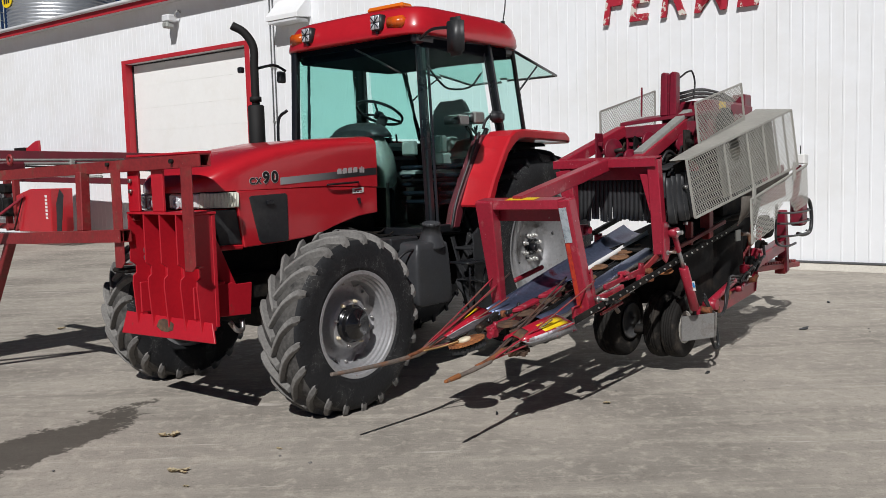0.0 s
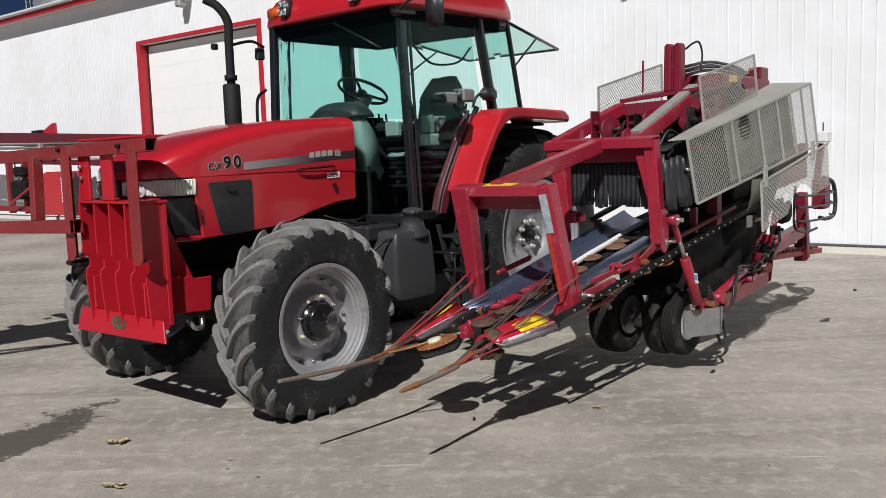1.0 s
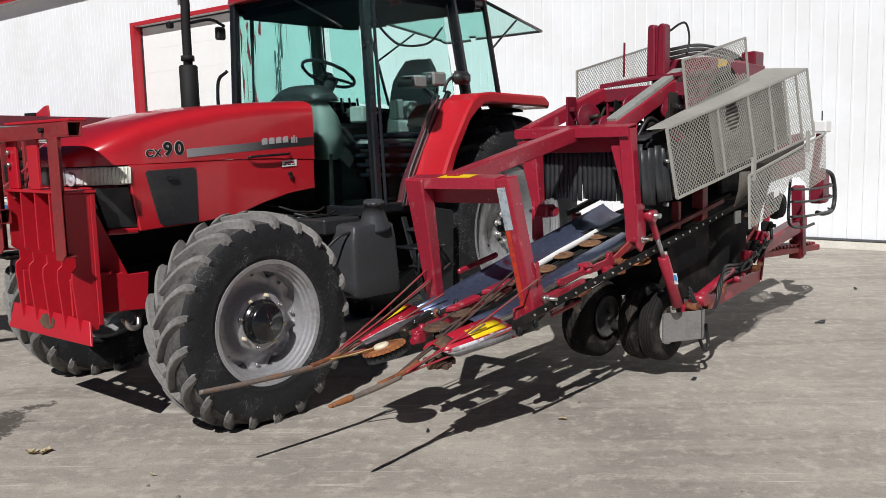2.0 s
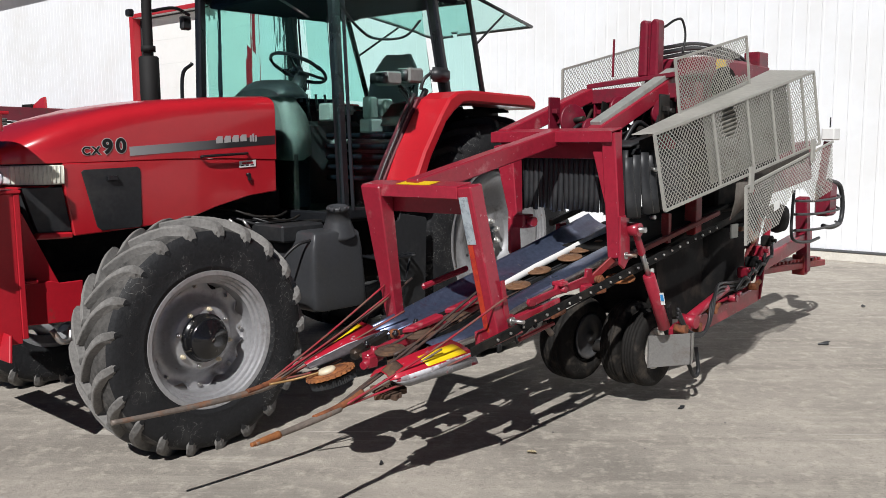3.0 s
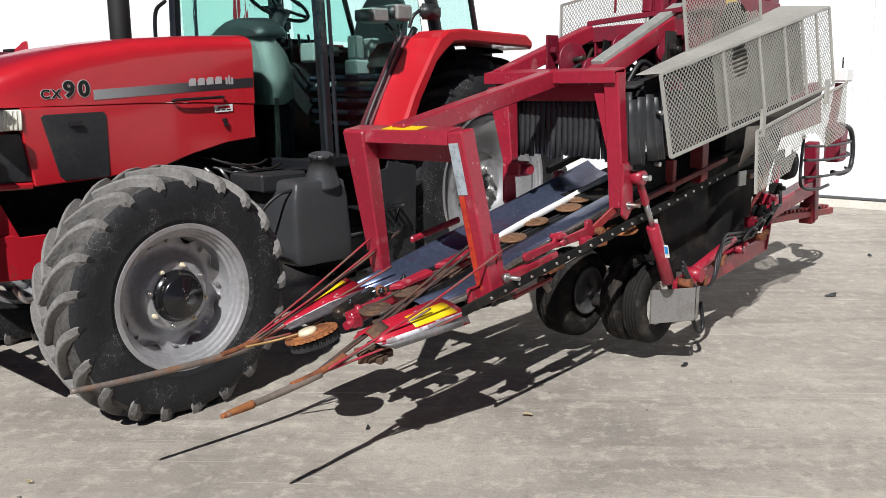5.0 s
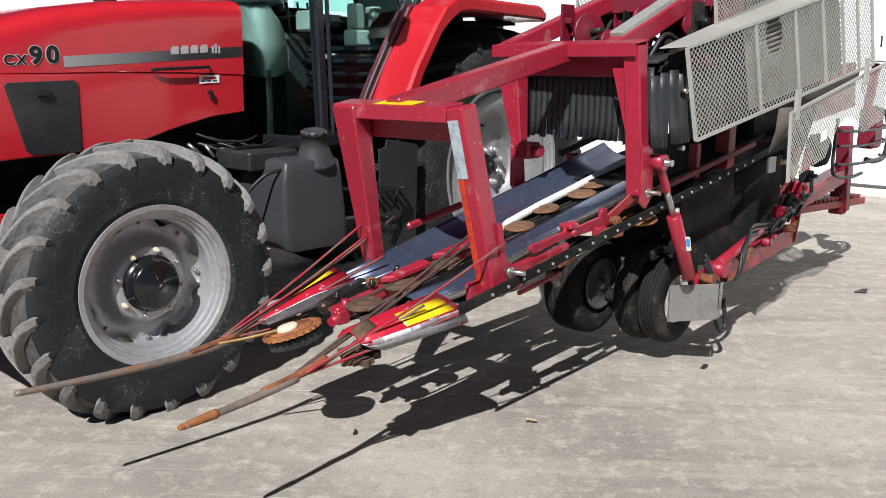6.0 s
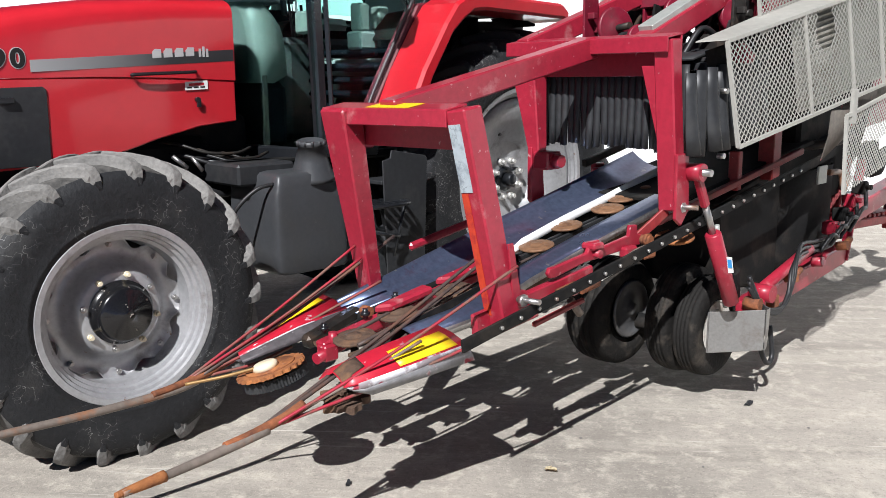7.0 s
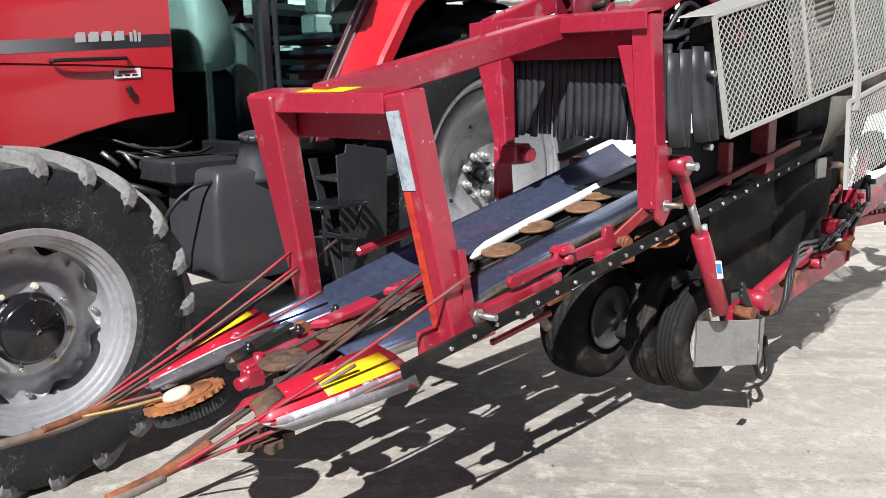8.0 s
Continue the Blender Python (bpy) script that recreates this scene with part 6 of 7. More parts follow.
    for k, (x, y) in enumerate(((-2.42, 1.78), (-2.46, 2.12), (-2.50, 2.30), (-2.24, 2.34), (-2.02, 1.72))):
        part("drive_plate", merge(box((x - 0.06, y, 1.60), (x + 0.05, y + 0.012, 1.84), 0.003), box((x - 0.05, y + 0.012, 1.68), (x - 0.02, y + 0.05, 1.71), 0.004), box((x + 0.0, y + 0.012, 1.74), (x + 0.03, y + 0.05, 1.77), 0.004)), HARV_DARK if k % 2 == 0 else GREASY, t)
    for k in range(6):
        y = 1.74 + 0.10 * k
        part("drive_hose", tube([(-1.98, y, 1.56), (-2.08, y + 0.03, 1.66 + 0.01 * (k % 3)), (-2.22, y + 0.05, 1.64), (-2.36, y + 0.02, 1.74), (-2.46, y, 1.83)], 0.011 + 0.002 * (k % 2), 6), HOSE if k % 2 else GREASY, t)
    part("chain_case", box((-2.34, 1.90, 1.58), (-2.14, 2.0, 1.70), 0.02), GREASY, t)
    part("chain_case", box((-2.30, 2.20, 1.57), (-2.16, 2.32, 1.66), 0.02), GREASY, t)
    for k in range(16):
        f = k / 15
        part("belt_cleat", beam((-1.90 - 0.50 * f, 1.72, 1.545 + 0.083 * f), (-1.90 - 0.50 * f, 2.40, 1.545 + 0.083 * f), 0.012, 0.018, 0.002), RUBBER, t)
    part("rubber_lip", lofted_sheet([[(-1.82, 1.62 + 0.085 * j, 1.535 + 0.008 * math.sin(5 * j)), (-1.98, 1.62 + 0.085 * j, 1.575 + 0.012 * math.sin(3 * j + 1)), (-2.12, 1.62 + 0.085 * j, 1.560)] for j in range(10)], (0, 0, 0.006)), RUBBER, t, "black rubber cover sheet")
    part("knob_cap", lathe([(0, 0.055), (0.03, 0.06), (0.05, 0.045), (0.08, 0.02), (0.085, 0)], (-2.08, 2.45, 1.53), (0, 0, 1), 20), HARV_DARK, t)
    part("cross_bar", beam((-2.28, 1.52, 1.04), (-2.75, 1.50, 1.13), 0.03, 0.04, 0.004), GREASY, t)
    part("bracket_block", merge(box((-2.62, 1.44, 0.94), (-2.46, 1.52, 1.0), 0.006), box((-2.58, 1.40, 0.86), (-2.50, 1.44, 1.02), 0.006), cyl((-2.40, 1.46, 0.93), (-2.40, 1.52, 0.93), 0.03, 10)), RED_HARV, t)
    # rubber curtains
    def flap(p0, p1, drop, bulge, skew):
        """A hanging rubber strip, curved across, from the line p0-p1 down by drop."""
        p0, p1 = V(*p0), V(*p1)
        side = (p1 - p0)
        nrm = side.cross(V(0, 0, 1)).normalized()
        bm = bmesh.new()
        rings = []
        for j in range(5):
            f = j / 4
            ring = []
            for off in (0.0, -0.005):
                row = []
                for i in range(6):
                    g = i / 5
                    row.append(bm.verts.new(p0 + side * g + nrm * (bulge * math.sin(math.pi * g) * (0.6 + 0.6 * f) + off + skew * f * f) - V(0, 0, drop * f * (1 + 0.012 * math.sin(9 * g)))))
                ring += row if off == 0 else row[::-1]
            rings.append(ring)
        n = len(rings[0])
        for a_, b_ in zip(rings, rings[1:]):
            for i in range(n):
                bm.faces.new((a_[i], a_[(i + 1) % n], b_[(i + 1) % n], b_[i])).smooth = True
        bm.faces.new(rings[0])
        bm.faces.new(rings[-1][::-1])
        bmesh.ops.recalc_face_normals(bm, faces=bm.faces)
        return bm
    flap_rng = random.Random(11)
    for k in range(22):
        y0 = 1.60 + 0.0355 * k
        part("rubber_flap", flap((-1.80, y0, 1.525), (-1.80, y0 + 0.036, 1.525), 0.345 + flap_rng.uniform(-0.012, 0.012), 0.011, flap_rng.uniform(-0.012, 0.012)), RUBBER, t)
    x = -1.66
    for k in range(9):
        w = flap_rng.uniform(0.062, 0.078)
        part("rubber_flap", flap((x, 2.452, 1.49 + 0.012 * k), (x - w, 2.448, 1.49 + 0.012 * k), 0.32 + 0.006 * k + flap_rng.uniform(-0.02, 0.02), 0.034, flap_rng.uniform(-0.012, 0.022)), RUBBER, t)
        x -= w + flap_rng.uniform(0.002, 0.010)
    for z in (1.16, 1.42):
        part("flap_bolt", cyl((-1.90, 2.47, z), (-1.90, 2.50, z), 0.012, 8), STEEL, t)
    # mesh guards
    g = part("side_guard", expanded_metal((-1.875, 2.57, 1.20), (-1.915, 0.11, 0.345), (0.06, -0.04, 0.41), 60, 14, strand=0.0017, grow=(0, 0, 0.07), cut=lambda u, v: (u - 0.40) ** 2 / 0.0018 + (v - 0.80) ** 2 / 0.05 < 1), GUARD, t, "galvanised expanded metal side guard, torn in places")
    rim = [tuple(G(u, v)) for u, v in ((0, 0), (0, 1), (1, 1), (1, 0))]
    part("guard_frame", edge_bar(rim + [rim[0]], 0.014), GUARD, g)
    for f in (0.31, 0.52, 0.68, 0.80, 0.90):
        a, b = V(*rim[0]).lerp(V(*rim[3]), f), V(*rim[1]).lerp(V(*rim[2]), f)
        part("guard_bar", beam(a, b, 0.016, 0.008, 0.0), GUARD, g)
    part("top_sheet", slab([(-1.735, 2.44, 1.606), (-1.815, 2.535, 1.614), (-3.73, 2.645, 2.03), (-3.66, 2.36, 2.045)], (0, 0, 0.004), 0), GUARD, g, "bent grey top sheet of the guard")
    lo = part("lower_guard", expanded_metal((-2.48, 2.76, 0.97), (-1.48, -0.04, 0.25), (-0.02, -0.02, 0.335), 48, 11, strand=0.0017, cut=lambda u, v: v < 0.44 * (1 - ((u - 0.54) / 0.20) ** 2)), GUARD, t, "galvanised expanded metal lower guard with torn lower edge")
    rim = [(-2.48, 2.76, 0.97), (-2.50, 2.74, 1.305), (-3.98, 2.70, 1.555), (-3.96, 2.72, 1.36)]
    part("guard_frame", edge_bar(rim[:3], 0.014), GUARD, lo)
    def GL(u, v, off):
        return V(-2.48, 2.76 + off, 0.97) + u * V(-1.48, -0.04, 0.25) + v * V(-0.02, -0.02, 0.335)
    part("rear_panel", lofted_sheet([[GL(u, v0, -0.16), GL(u, (v0 + 0.97) / 2, -0.13), GL(u, 0.97, -0.12)] for u, v0 in ((0.10, 0.30), (0.28, 0.42), (0.45, 0.60), (0.62, 0.70), (0.78, 0.66), (0.93, 0.62))], (0, -0.004, 0)), DIRTY_PANEL, t, "mud stained panel behind the lower guard")
    part("white_tag", slab([tuple(GL(u, v, 0.006)) for u, v in ((0.275, 0.30), (0.335, 0.30), (0.335, 0.47), (0.275, 0.45))], (0, -0.002, 0), 0), WHITE_PLASTIC, lo, "white plastic tag tied to the mesh")
    for x in (-2.56, -3.5):
        part("hinge", box((x - 0.04, 2.73, 1.27 - 0.168 * (x + 2.56)), (x + 0.01, 2.745, 1.42 - 0.168 * (x + 2.56)), 0.002), GUARD, lo)
    mid = part("upper_guard", expanded_metal((-2.27, 2.44, 1.66), (-0.92, 0.0, 0.20), (0.065, -0.01, 0.37), 30, 13, strand=0.0017, cut=lambda u, v: u > 0.72 and 0.25 < v < 0.9 and (v - 0.55) ** 2 < 0.12 * (u - 0.66)), GUARD, t, "galvanised expanded metal upper guard with a hole")
    rim = [(-2.27, 2.44, 1.66), (-2.205, 2.43, 2.03), (-3.125, 2.43, 2.23), (-3.19, 2.44, 1.86)]
    part("guard_frame", edge_bar(rim + [rim[0]], 0.013), GUARD, mid)
    far = part("far_guard", expanded_metal((-2.33, 1.57, 1.62), (-1.0, 0.0, 0.22), (0.0, 0.0, 0.41), 32, 13, strand=0.0017), GUARD, t, "galvanised expanded metal guard on the tractor side")
    rim = [(-2.33, 1.57, 1.62), (-2.33, 1.57, 2.03), (-3.33, 1.57, 2.25), (-3.33, 1.57, 1.84)]
    part("guard_frame", edge_bar(rim + [rim[0]], 0.013), GUARD, far)
    part("low_guard", expanded_metal((-1.75, 1.50, 1.63), (-0.75, 0.0, 0.12), (0.0, 0.14, 0.05), 20, 4, strand=0.002), GUARD, t, "flat strip of expanded metal")
    # lifting channel
    up = [(-0.50, 1.735, 0.682), (-0.70, 1.735, 0.728), (-1.066, 1.735, 0.812), (-1.313, 1.735, 0.868), (-1.66, 1.735, 0.942), (-2.05, 1.735, 1.030), (-2.40, 1.735, 1.109)]
    lo = [(-0.53, 1.818, 0.641), (-0.78, 1.845, 0.688), (-1.06, 1.875, 0.738), (-1.25, 1.925, 0.792), (-1.70, 1.93, 0.888), (-2.15, 1.93, 0.975), (-2.42, 1.93, 1.027)]
    rows = [[tuple(u_[i] * (1 - f) + l_[i] * f + ((-0.016 * math.sin(math.pi * f) if i > 0 else 0)) for i in range(3)) for f in (0, 0.12, 0.25, 0.4, 0.55, 0.7, 0.85, 1)] for u_, l_ in zip(up, lo)]
    part("blue_plate", lofted_sheet(rows, (0, -0.002, -0.004)), BLUE, t, "worn shiny blue steel guide plate")
    part("plate_edge", lofted_sheet([[l_, (l_[0], l_[1] + 0.002, l_[2] - 0.05)] for l_ in lo], (0, -0.003, 0)), DARK, t)
    part("white_strip", lofted_sheet([[(x, y - 0.006, z + 0.020), (x, y, z), (x, y + 0.004, z - 0.016)] for x, y, z in ((-1.195, 1.965, 0.735), (-1.21, 1.96, 0.765), (-1.245, 1.955, 0.79), (-1.30, 1.95, 0.812), (-1.55, 1.945, 0.868), (-1.80, 1.945, 0.918), (-2.16, 1.94, 0.995), (-2.42, 1.94, 1.045))], (0, -0.006, -0.003)), WHITE_PLASTIC, t, "white plastic edge strip")
    rows = []
    for x, z, w in ((-0.46, 0.665, 0.075), (-0.70, 0.685, 0.085), (-1.035, 0.776, 0.08), (-1.516, 0.878, 0.08), (-1.98, 0.966, 0.08)):
        rows.append([(x, 2.135 + w * f, z + 0.006 * math.sin(math.pi * f) - 0.022 * f) for f in (0, 0.25, 0.5, 0.75, 1)])
    part("blue_plate", lofted_sheet(rows, (0, 0, -0.005)), BLUE, t, "worn shiny blue steel guide plate")
    part("plate_lip", lofted_sheet([[(x, y, z), (x, y + 0.003, z - 0.03)] for x, y, z in [r_[-1] for r_ in rows]], (0, -0.004, 0)), STEEL, t)
    part("plate_edge", slab([(-0.42, 2.13, zc(-0.42) - 0.012), (-1.98, 2.13, zc(-1.98) + 0.028), (-1.98, 2.13, zc(-1.98) - 0.03), (-0.42, 2.13, zc(-0.42) - 0.06)], (0, -0.004, 0), 0), DARK, t)
    for y in (1.90, 2.10):
        part("belt_rail", beam((-0.30, y, zc(-0.30) - (0.075 if y < 2 else 0.10)), (-2.5, y, zc(-2.5) - 0.09), 0.05, 0.05, 0.006), RED_HARV if y < 2 else MUDDY, t)
    part("belt", merge(*[beam((-1.2, y, zc(-1.2) - 0.05), (-2.5, y, zc(-2.5) - 0.05), 0.012, 0.06, 0.003) for y in (1.985, 2.015)]), RUBBER, t, "black lifting belts")
    for k, (x, dz) in enumerate(((-0.377, -0.045), (-0.59, -0.042), (-0.83, -0.032), (-1.07, -0.02), (-1.31, -0.014), (-1.55, -0.004), (-1.80, 0.004), (-1.96, 0.006), (-2.10, 0.012))):
        yy = 1.99 + (0.02 * (-1) ** k if x < -0.5 else 0.0)
        zr = zc(x) + dz
        disc = part("roller", merge(lathe([(-0.006, 0.02), (-0.006, 0.070), (-0.003, 0.073), (0.003, 0.073), (0.005, 0.069), (0.004, 0.056), (0.007, 0.052), (0.007, 0.034), (0.004, 0.030), (0.012, 0.024), (0.014, 0.0)], (x, yy, zr), (0.166, 0, 1), 28)), ROLLER if x < -1.2 else MUDDY, t)
        part("axle", cyl((x, yy, zr - 0.10), (x, yy, zr - 0.02), 0.014, 8), DARK, disc)
    for x in (-0.62, -0.92):
        part("red_guide", slab([(x + 0.1, 1.92, zc(x + 0.1) - 0.03), (x - 0.14, 1.92, zc(x - 0.14) - 0.03), (x - 0.14, 1.98, zc(x - 0.14) - 0.03), (x + 0.06, 1.97, zc(x + 0.06) - 0.03)], (0, 0, 0.03), 0.008), RED_HARV, t)
    part("red_guide", beam((-0.93, 1.66, zc(-0.93) + 0.05), (-1.3, 1.66, zc(-1.3) + 0.05), 0.025, 0.035, 0.010), RED_HARV, t)
    # outer side: long chain rail with bolts
    rail = part("outer_rail", beam((-0.45, 2.43, zc(-0.45) - 0.01), (-3.15, 2.45, zc(-3.15) - 0.03), 0.012, 0.042, 0.002), DARK, t, "dark studded rail along the side")
    for k in range(24):
        x = -0.62 - 0.092 * k
        y = 2.43 + 0.02 * (x + 0.45) / -2.7
        part("stud", cyl((x, y + 0.006, zc(x) - 0.01 - 0.02 * (x + 0.45) / -2.7), (x, y + 0.015, zc(x) - 0.01 - 0.02 * (x + 0.45) / -2.7), 0.007, 8), STEEL, rail)
    part("inner_rail", beam((-0.62, 2.315, zc(-0.62) - 0.03), (-1.25, 2.325, zc(-1.25) - 0.06), 0.03, 0.075, 0.006), RED_HARV, t)
    part("inner_rail", beam((-1.2, 2.30, zc(-1.2) - 0.10), (-2.6, 2.34, zc(-2.6) - 0.08), 0.025, 0.05, 0.004), DARK, t)
    part("skid_rail", beam((-0.85, 2.38, zc(-0.85) - 0.10), (-1.12, 2.39, zc(-1.12) - 0.105), 0.018, 0.018, 0.004), RED_FRAME, t)
    lever = part("tension_lever", side_plate([(-0.985, 0.815), (-0.975, 0.795), (-0.99, 0.776), (-1.02, 0.775), (-1.20, 0.805), (-1.26, 0.805), (-1.56, 0.822), (-1.585, 0.838), (-1.58, 0.858), (-1.535, 0.868), (-1.53, 0.905), (-1.48, 0.908), (-1.475, 0.868), (-1.30, 0.846), (-1.28, 0.878), (-1.225, 0.875), (-1.205, 0.838), (-1.02, 0.815)], 2.324, 2.342, 0.004), RED_HARV, t, "red tensioner lever")
    part("lever_lug", merge(box((-1.285, 2.30, 0.845), (-1.215, 2.365, 0.872), 0.008), cyl((-1.25, 2.30, 0.83), (-1.25, 2.37, 0.83), 0.016, 12)), RED_HARV, lever)
    part("lever_pin", merge(cyl((-1.565, 2.30, 0.840), (-1.565, 2.385, 0.842), 0.020, 12), cyl((-1.565, 2.36, 0.842), (-1.565, 2.375, 0.842), 0.028, 6)), RUST, lever)
    part("white_rod", cyl((-1.225, 2.392, 0.747), (-1.385, 2.388, 0.782), 0.010, 10, 0.014), WHITE_PLASTIC, t)
    part("spring", tube([(-1.40, 2.37, 0.785), (-1.47, 2.37, 0.805), (-1.56, 2.37, 0.815)], 0.012, 8), PIPE, t)
    part("adjuster", cyl((-1.02, 2.35, 0.715), (-1.10, 2.37, 0.735), 0.02, 10), RUST, t)
    part("adjuster", cyl((-1.14, 2.36, 0.72), (-1.22, 2.37, 0.735), 0.026, 10), RUST, t)
    part("adjuster", box((-1.52, 2.35, 0.77), (-1.60, 2.39, 0.81), 0.008), RUST, t)
    part("red_lug", box((-1.06, 2.34, 0.70), (-1.12, 2.375, 0.745), 0.008), RED_HARV, t)
    part("red_lug", box((-1.42, 2.33, 0.785), (-1.50, 2.37, 0.83), 0.008), RED_HARV, t)
    part("roller", lathe([(-0.008, 0.03), (-0.008, 0.078), (0.0, 0.082), (0.006, 0.079), (0.006, 0.05), (0.009, 0.046), (0.009, 0.02), (0.013, 0.018), (0.014, 0.0)], (-1.79, 2.355, 0.822), (0.166, 0.05, 1), 28), RUST_BRIGHT, t)
    part("red_rail", beam((-1.72, 2.31, zc(-1.72) + 0.0), (-3.0, 2.34, zc(-3.0) + 0.0), 0.03, 0.03, 0.004), RED_FRAME, t)
    part("cross_brace", beam((-1.68, 2.38, 0.95), (-1.50, 2.30, 0.80), 0.015, 0.04, 0.003), RED_FRAME, t)
    # snouts
    for right in (True, False):
        if right:
            ridge = [(-0.135, 2.19, 0.605), (-0.163, 2.205, 0.630), (-0.337, 2.21, 0.656), (-0.545, 2.215, 0.676)]
            fold = [(-0.110, 2.275, 0.585), (-0.135, 2.31, 0.598), (-0.334, 2.325, 0.612), (-0.560, 2.345, 0.634)]
            low = [(-0.150, 2.28, 0.560), (-0.200, 2.30, 0.543), (-0.392, 2.335, 0.561), (-0.565, 2.375, 0.584)]
            back = [(-0.125, 2.13, 0.57), (-0.16, 2.12, 0.59), (-0.337, 2.11, 0.605), (-0.54, 2.11, 0.62)]
            v0, v1, u0 = 0.30, 0.95, 0.60
        else:
            ridge = [(-0.13, 1.635, 0.545), (-0.20, 1.632, 0.572), (-0.324, 1.63, 0.622), (-0.494, 1.63, 0.692)]
            fold = [(-0.085, 1.735, 0.563), (-0.17, 1.745, 0.588), (-0.31, 1.755, 0.622), (-0.525, 1.765, 0.650)]
            low = [(-0.07, 1.785, 0.553), (-0.17, 1.79, 0.566), (-0.336, 1.80, 0.588), (-0.525, 1.805, 0.610)]
            back = [(-0.13, 1.57, 0.52), (-0.20, 1.56, 0.545), (-0.324, 1.555, 0.575), (-0.494, 1.55, 0.62)]
            v0, v1, u0 = 0.06, 0.40, 0.48
        ridge, fold, low, back = [[V(*p_) for p_ in row] for row in (ridge, fold, low, back)]
        bow = [(a_ + b_) / 2 + V(0, 0.004, 0.005) for a_, b_ in zip(ridge, fold)]
        sn = part("snout", lofted_sheet([[b_, r_, m_, f_] for b_, r_, m_, f_ in zip(back, ridge, bow, fold)], (0, -0.001, -0.004)), SNOUT_RED, t, "scratched red divider snout")
        mid = [(a_ + b_) / 2 + V(0.0, 0.010, 0) for a_, b_ in zip(fold, low)]
        share = (0.62, 0.50, 0.42, 0.25) if right else (0.10, 0.12, 0.10, 0.06)
        cut_line = [f_.lerp(m_, h_ * 1.6) if h_ < 0.62 else m_ for f_, m_, h_ in zip(fold, mid, share)]
        part("scraped_edge", lofted_sheet([[f_, c_] for f_, c_ in zip(fold, cut_line)], (0, -0.004, -0.001)), SCRAPE, sn, "fold worn to white primer")
        part("skirt", lofted_sheet([[c_, c_.lerp(l_, 0.5), l_, l_ + V(0, -0.05, -0.004)] for c_, l_ in zip(cut_line, low)], (0, -0.004, -0.001)), SKIRT if right else DULL_SKIRT, sn, "scraped bare steel skirt")

        def q(u, v):
            i = min(2, int(u * 3))
            f = u * 3 - i
            r_, m_, f_ = ridge[i].lerp(ridge[i + 1], f), bow[i].lerp(bow[i + 1], f), fold[i].lerp(fold[i + 1], f)
            return (r_.lerp(m_, v * 2) if v < 0.5 else m_.lerp(f_, v * 2 - 1)) + V(0, 0.001, 0.0022)
        if right:
            part("rust_patch", lofted_sheet([[q(u_, w_ * (1 - 0.5 * u_ / 0.42)) for w_ in (0, 0.25, 0.5, 0.75, 1)] for u_ in (0.0, 0.1, 0.2, 0.3, 0.38, 0.42)], (0, 0.0002, 0.0006)), MUDDY, sn, "rust where the paint has worn off")
        part("yellow_decal", lofted_sheet([[q(u_, v0 + (v1 - v0) * w_) for w_ in (0, 0.33, 0.66, 1)] for u_ in (u0, 0.6667, 0.75, 0.85, 0.95)], (0, 0.0002, 0.0006)), YELLOW, sn)
        c0 = (-0.135, 1.850, 0.528) if not right else (-0.185, 2.21, 0.540)
        nrm = V(0.2, -0.22, 1) if not right else V(0.12, 0.10, 1)
        rotm = Matrix.Translation(c0) @ nrm.to_track_quat("Z", "Y").to_matrix().to_4x4()
        brush = bmesh.new()
        pts = []
        for k in range(120):
            a_ = 2 * math.pi * k / 120
            rr = 0.106 + (0.005 if k % 2 else 0) if not right else 0.070 + 0.010 * math.sin(5 * a_) + 0.006 * math.sin(11 * a_ + 1)
            pts.append((rr * math.cos(a_), rr * math.sin(a_), -0.05))
        # right ring: mud, with the shade under the snout in the colour
        part("brush_ring", placed(slab(pts, (0, 0, 0.034 if not right else 0.024), 0), rotm @ Matrix.Translation((-0.02, 0.0, 0.004))), RUBBER if not right else MUDDY, t, "black ribbed rubber ring" if not right else "muddy lump of the lower guide wheel, coloured for the snout's shade")
        pts = []
        for k in range(96):
            a_ = 2 * math.pi * k / 96
            rr = (0.110 if not right else 0.040) + (0.007 if k % 4 < 2 else 0)
            pts.append((rr * math.cos(a_), rr * math.sin(a_), 0))
        # right sprocket darker than the left, its shade put into the colour
        gear = part("sprocket", placed(merge(slab(pts, (0, 0, 0.012), 0), lathe([(0.012, 0.085 if not right else 0.030), (0.016, 0.083 if not right else 0.028), (0.016, 0.0)], (0, 0, 0), (0, 0, 1), 32)), rotm), RUST_BRIGHT if not right else MUDDY, t, "rusty toothed sprocket")
        if not right:
            part("cap", placed(lathe([(0.014, 0.044), (0.030, 0.042), (0.036, 0.034), (0.037, 0)], (0.015, -0.01, 0), (0, 0, 1), 24), rotm), CREAM, gear, "cream plastic cap")
        yb = 1.84 if not right else 2.15
        part("front_block", merge(box((-0.35, yb + 0.05, 0.535), (-0.29, yb + 0.10, 0.592), 0.006), cyl((-0.40, yb + 0.06, 0.57), (-0.26, yb + 0.09, 0.555), 0.019, 12), cyl((-0.34, yb + 0.08, 0.58), (-0.34, yb + 0.08, 0.63), 0.016, 10)), RED_HARV, t)
        part("side_tube", beam((-0.30, yb - 0.03, 0.575), (-0.56, yb - 0.06, 0.635), 0.05, 0.05, 0.012), GREASY, t)
        part("tube_plug", cyl((-0.565, yb - 0.03, 0.637), (-0.565, yb + 0.0, 0.637), 0.026, 14), RUST, t)
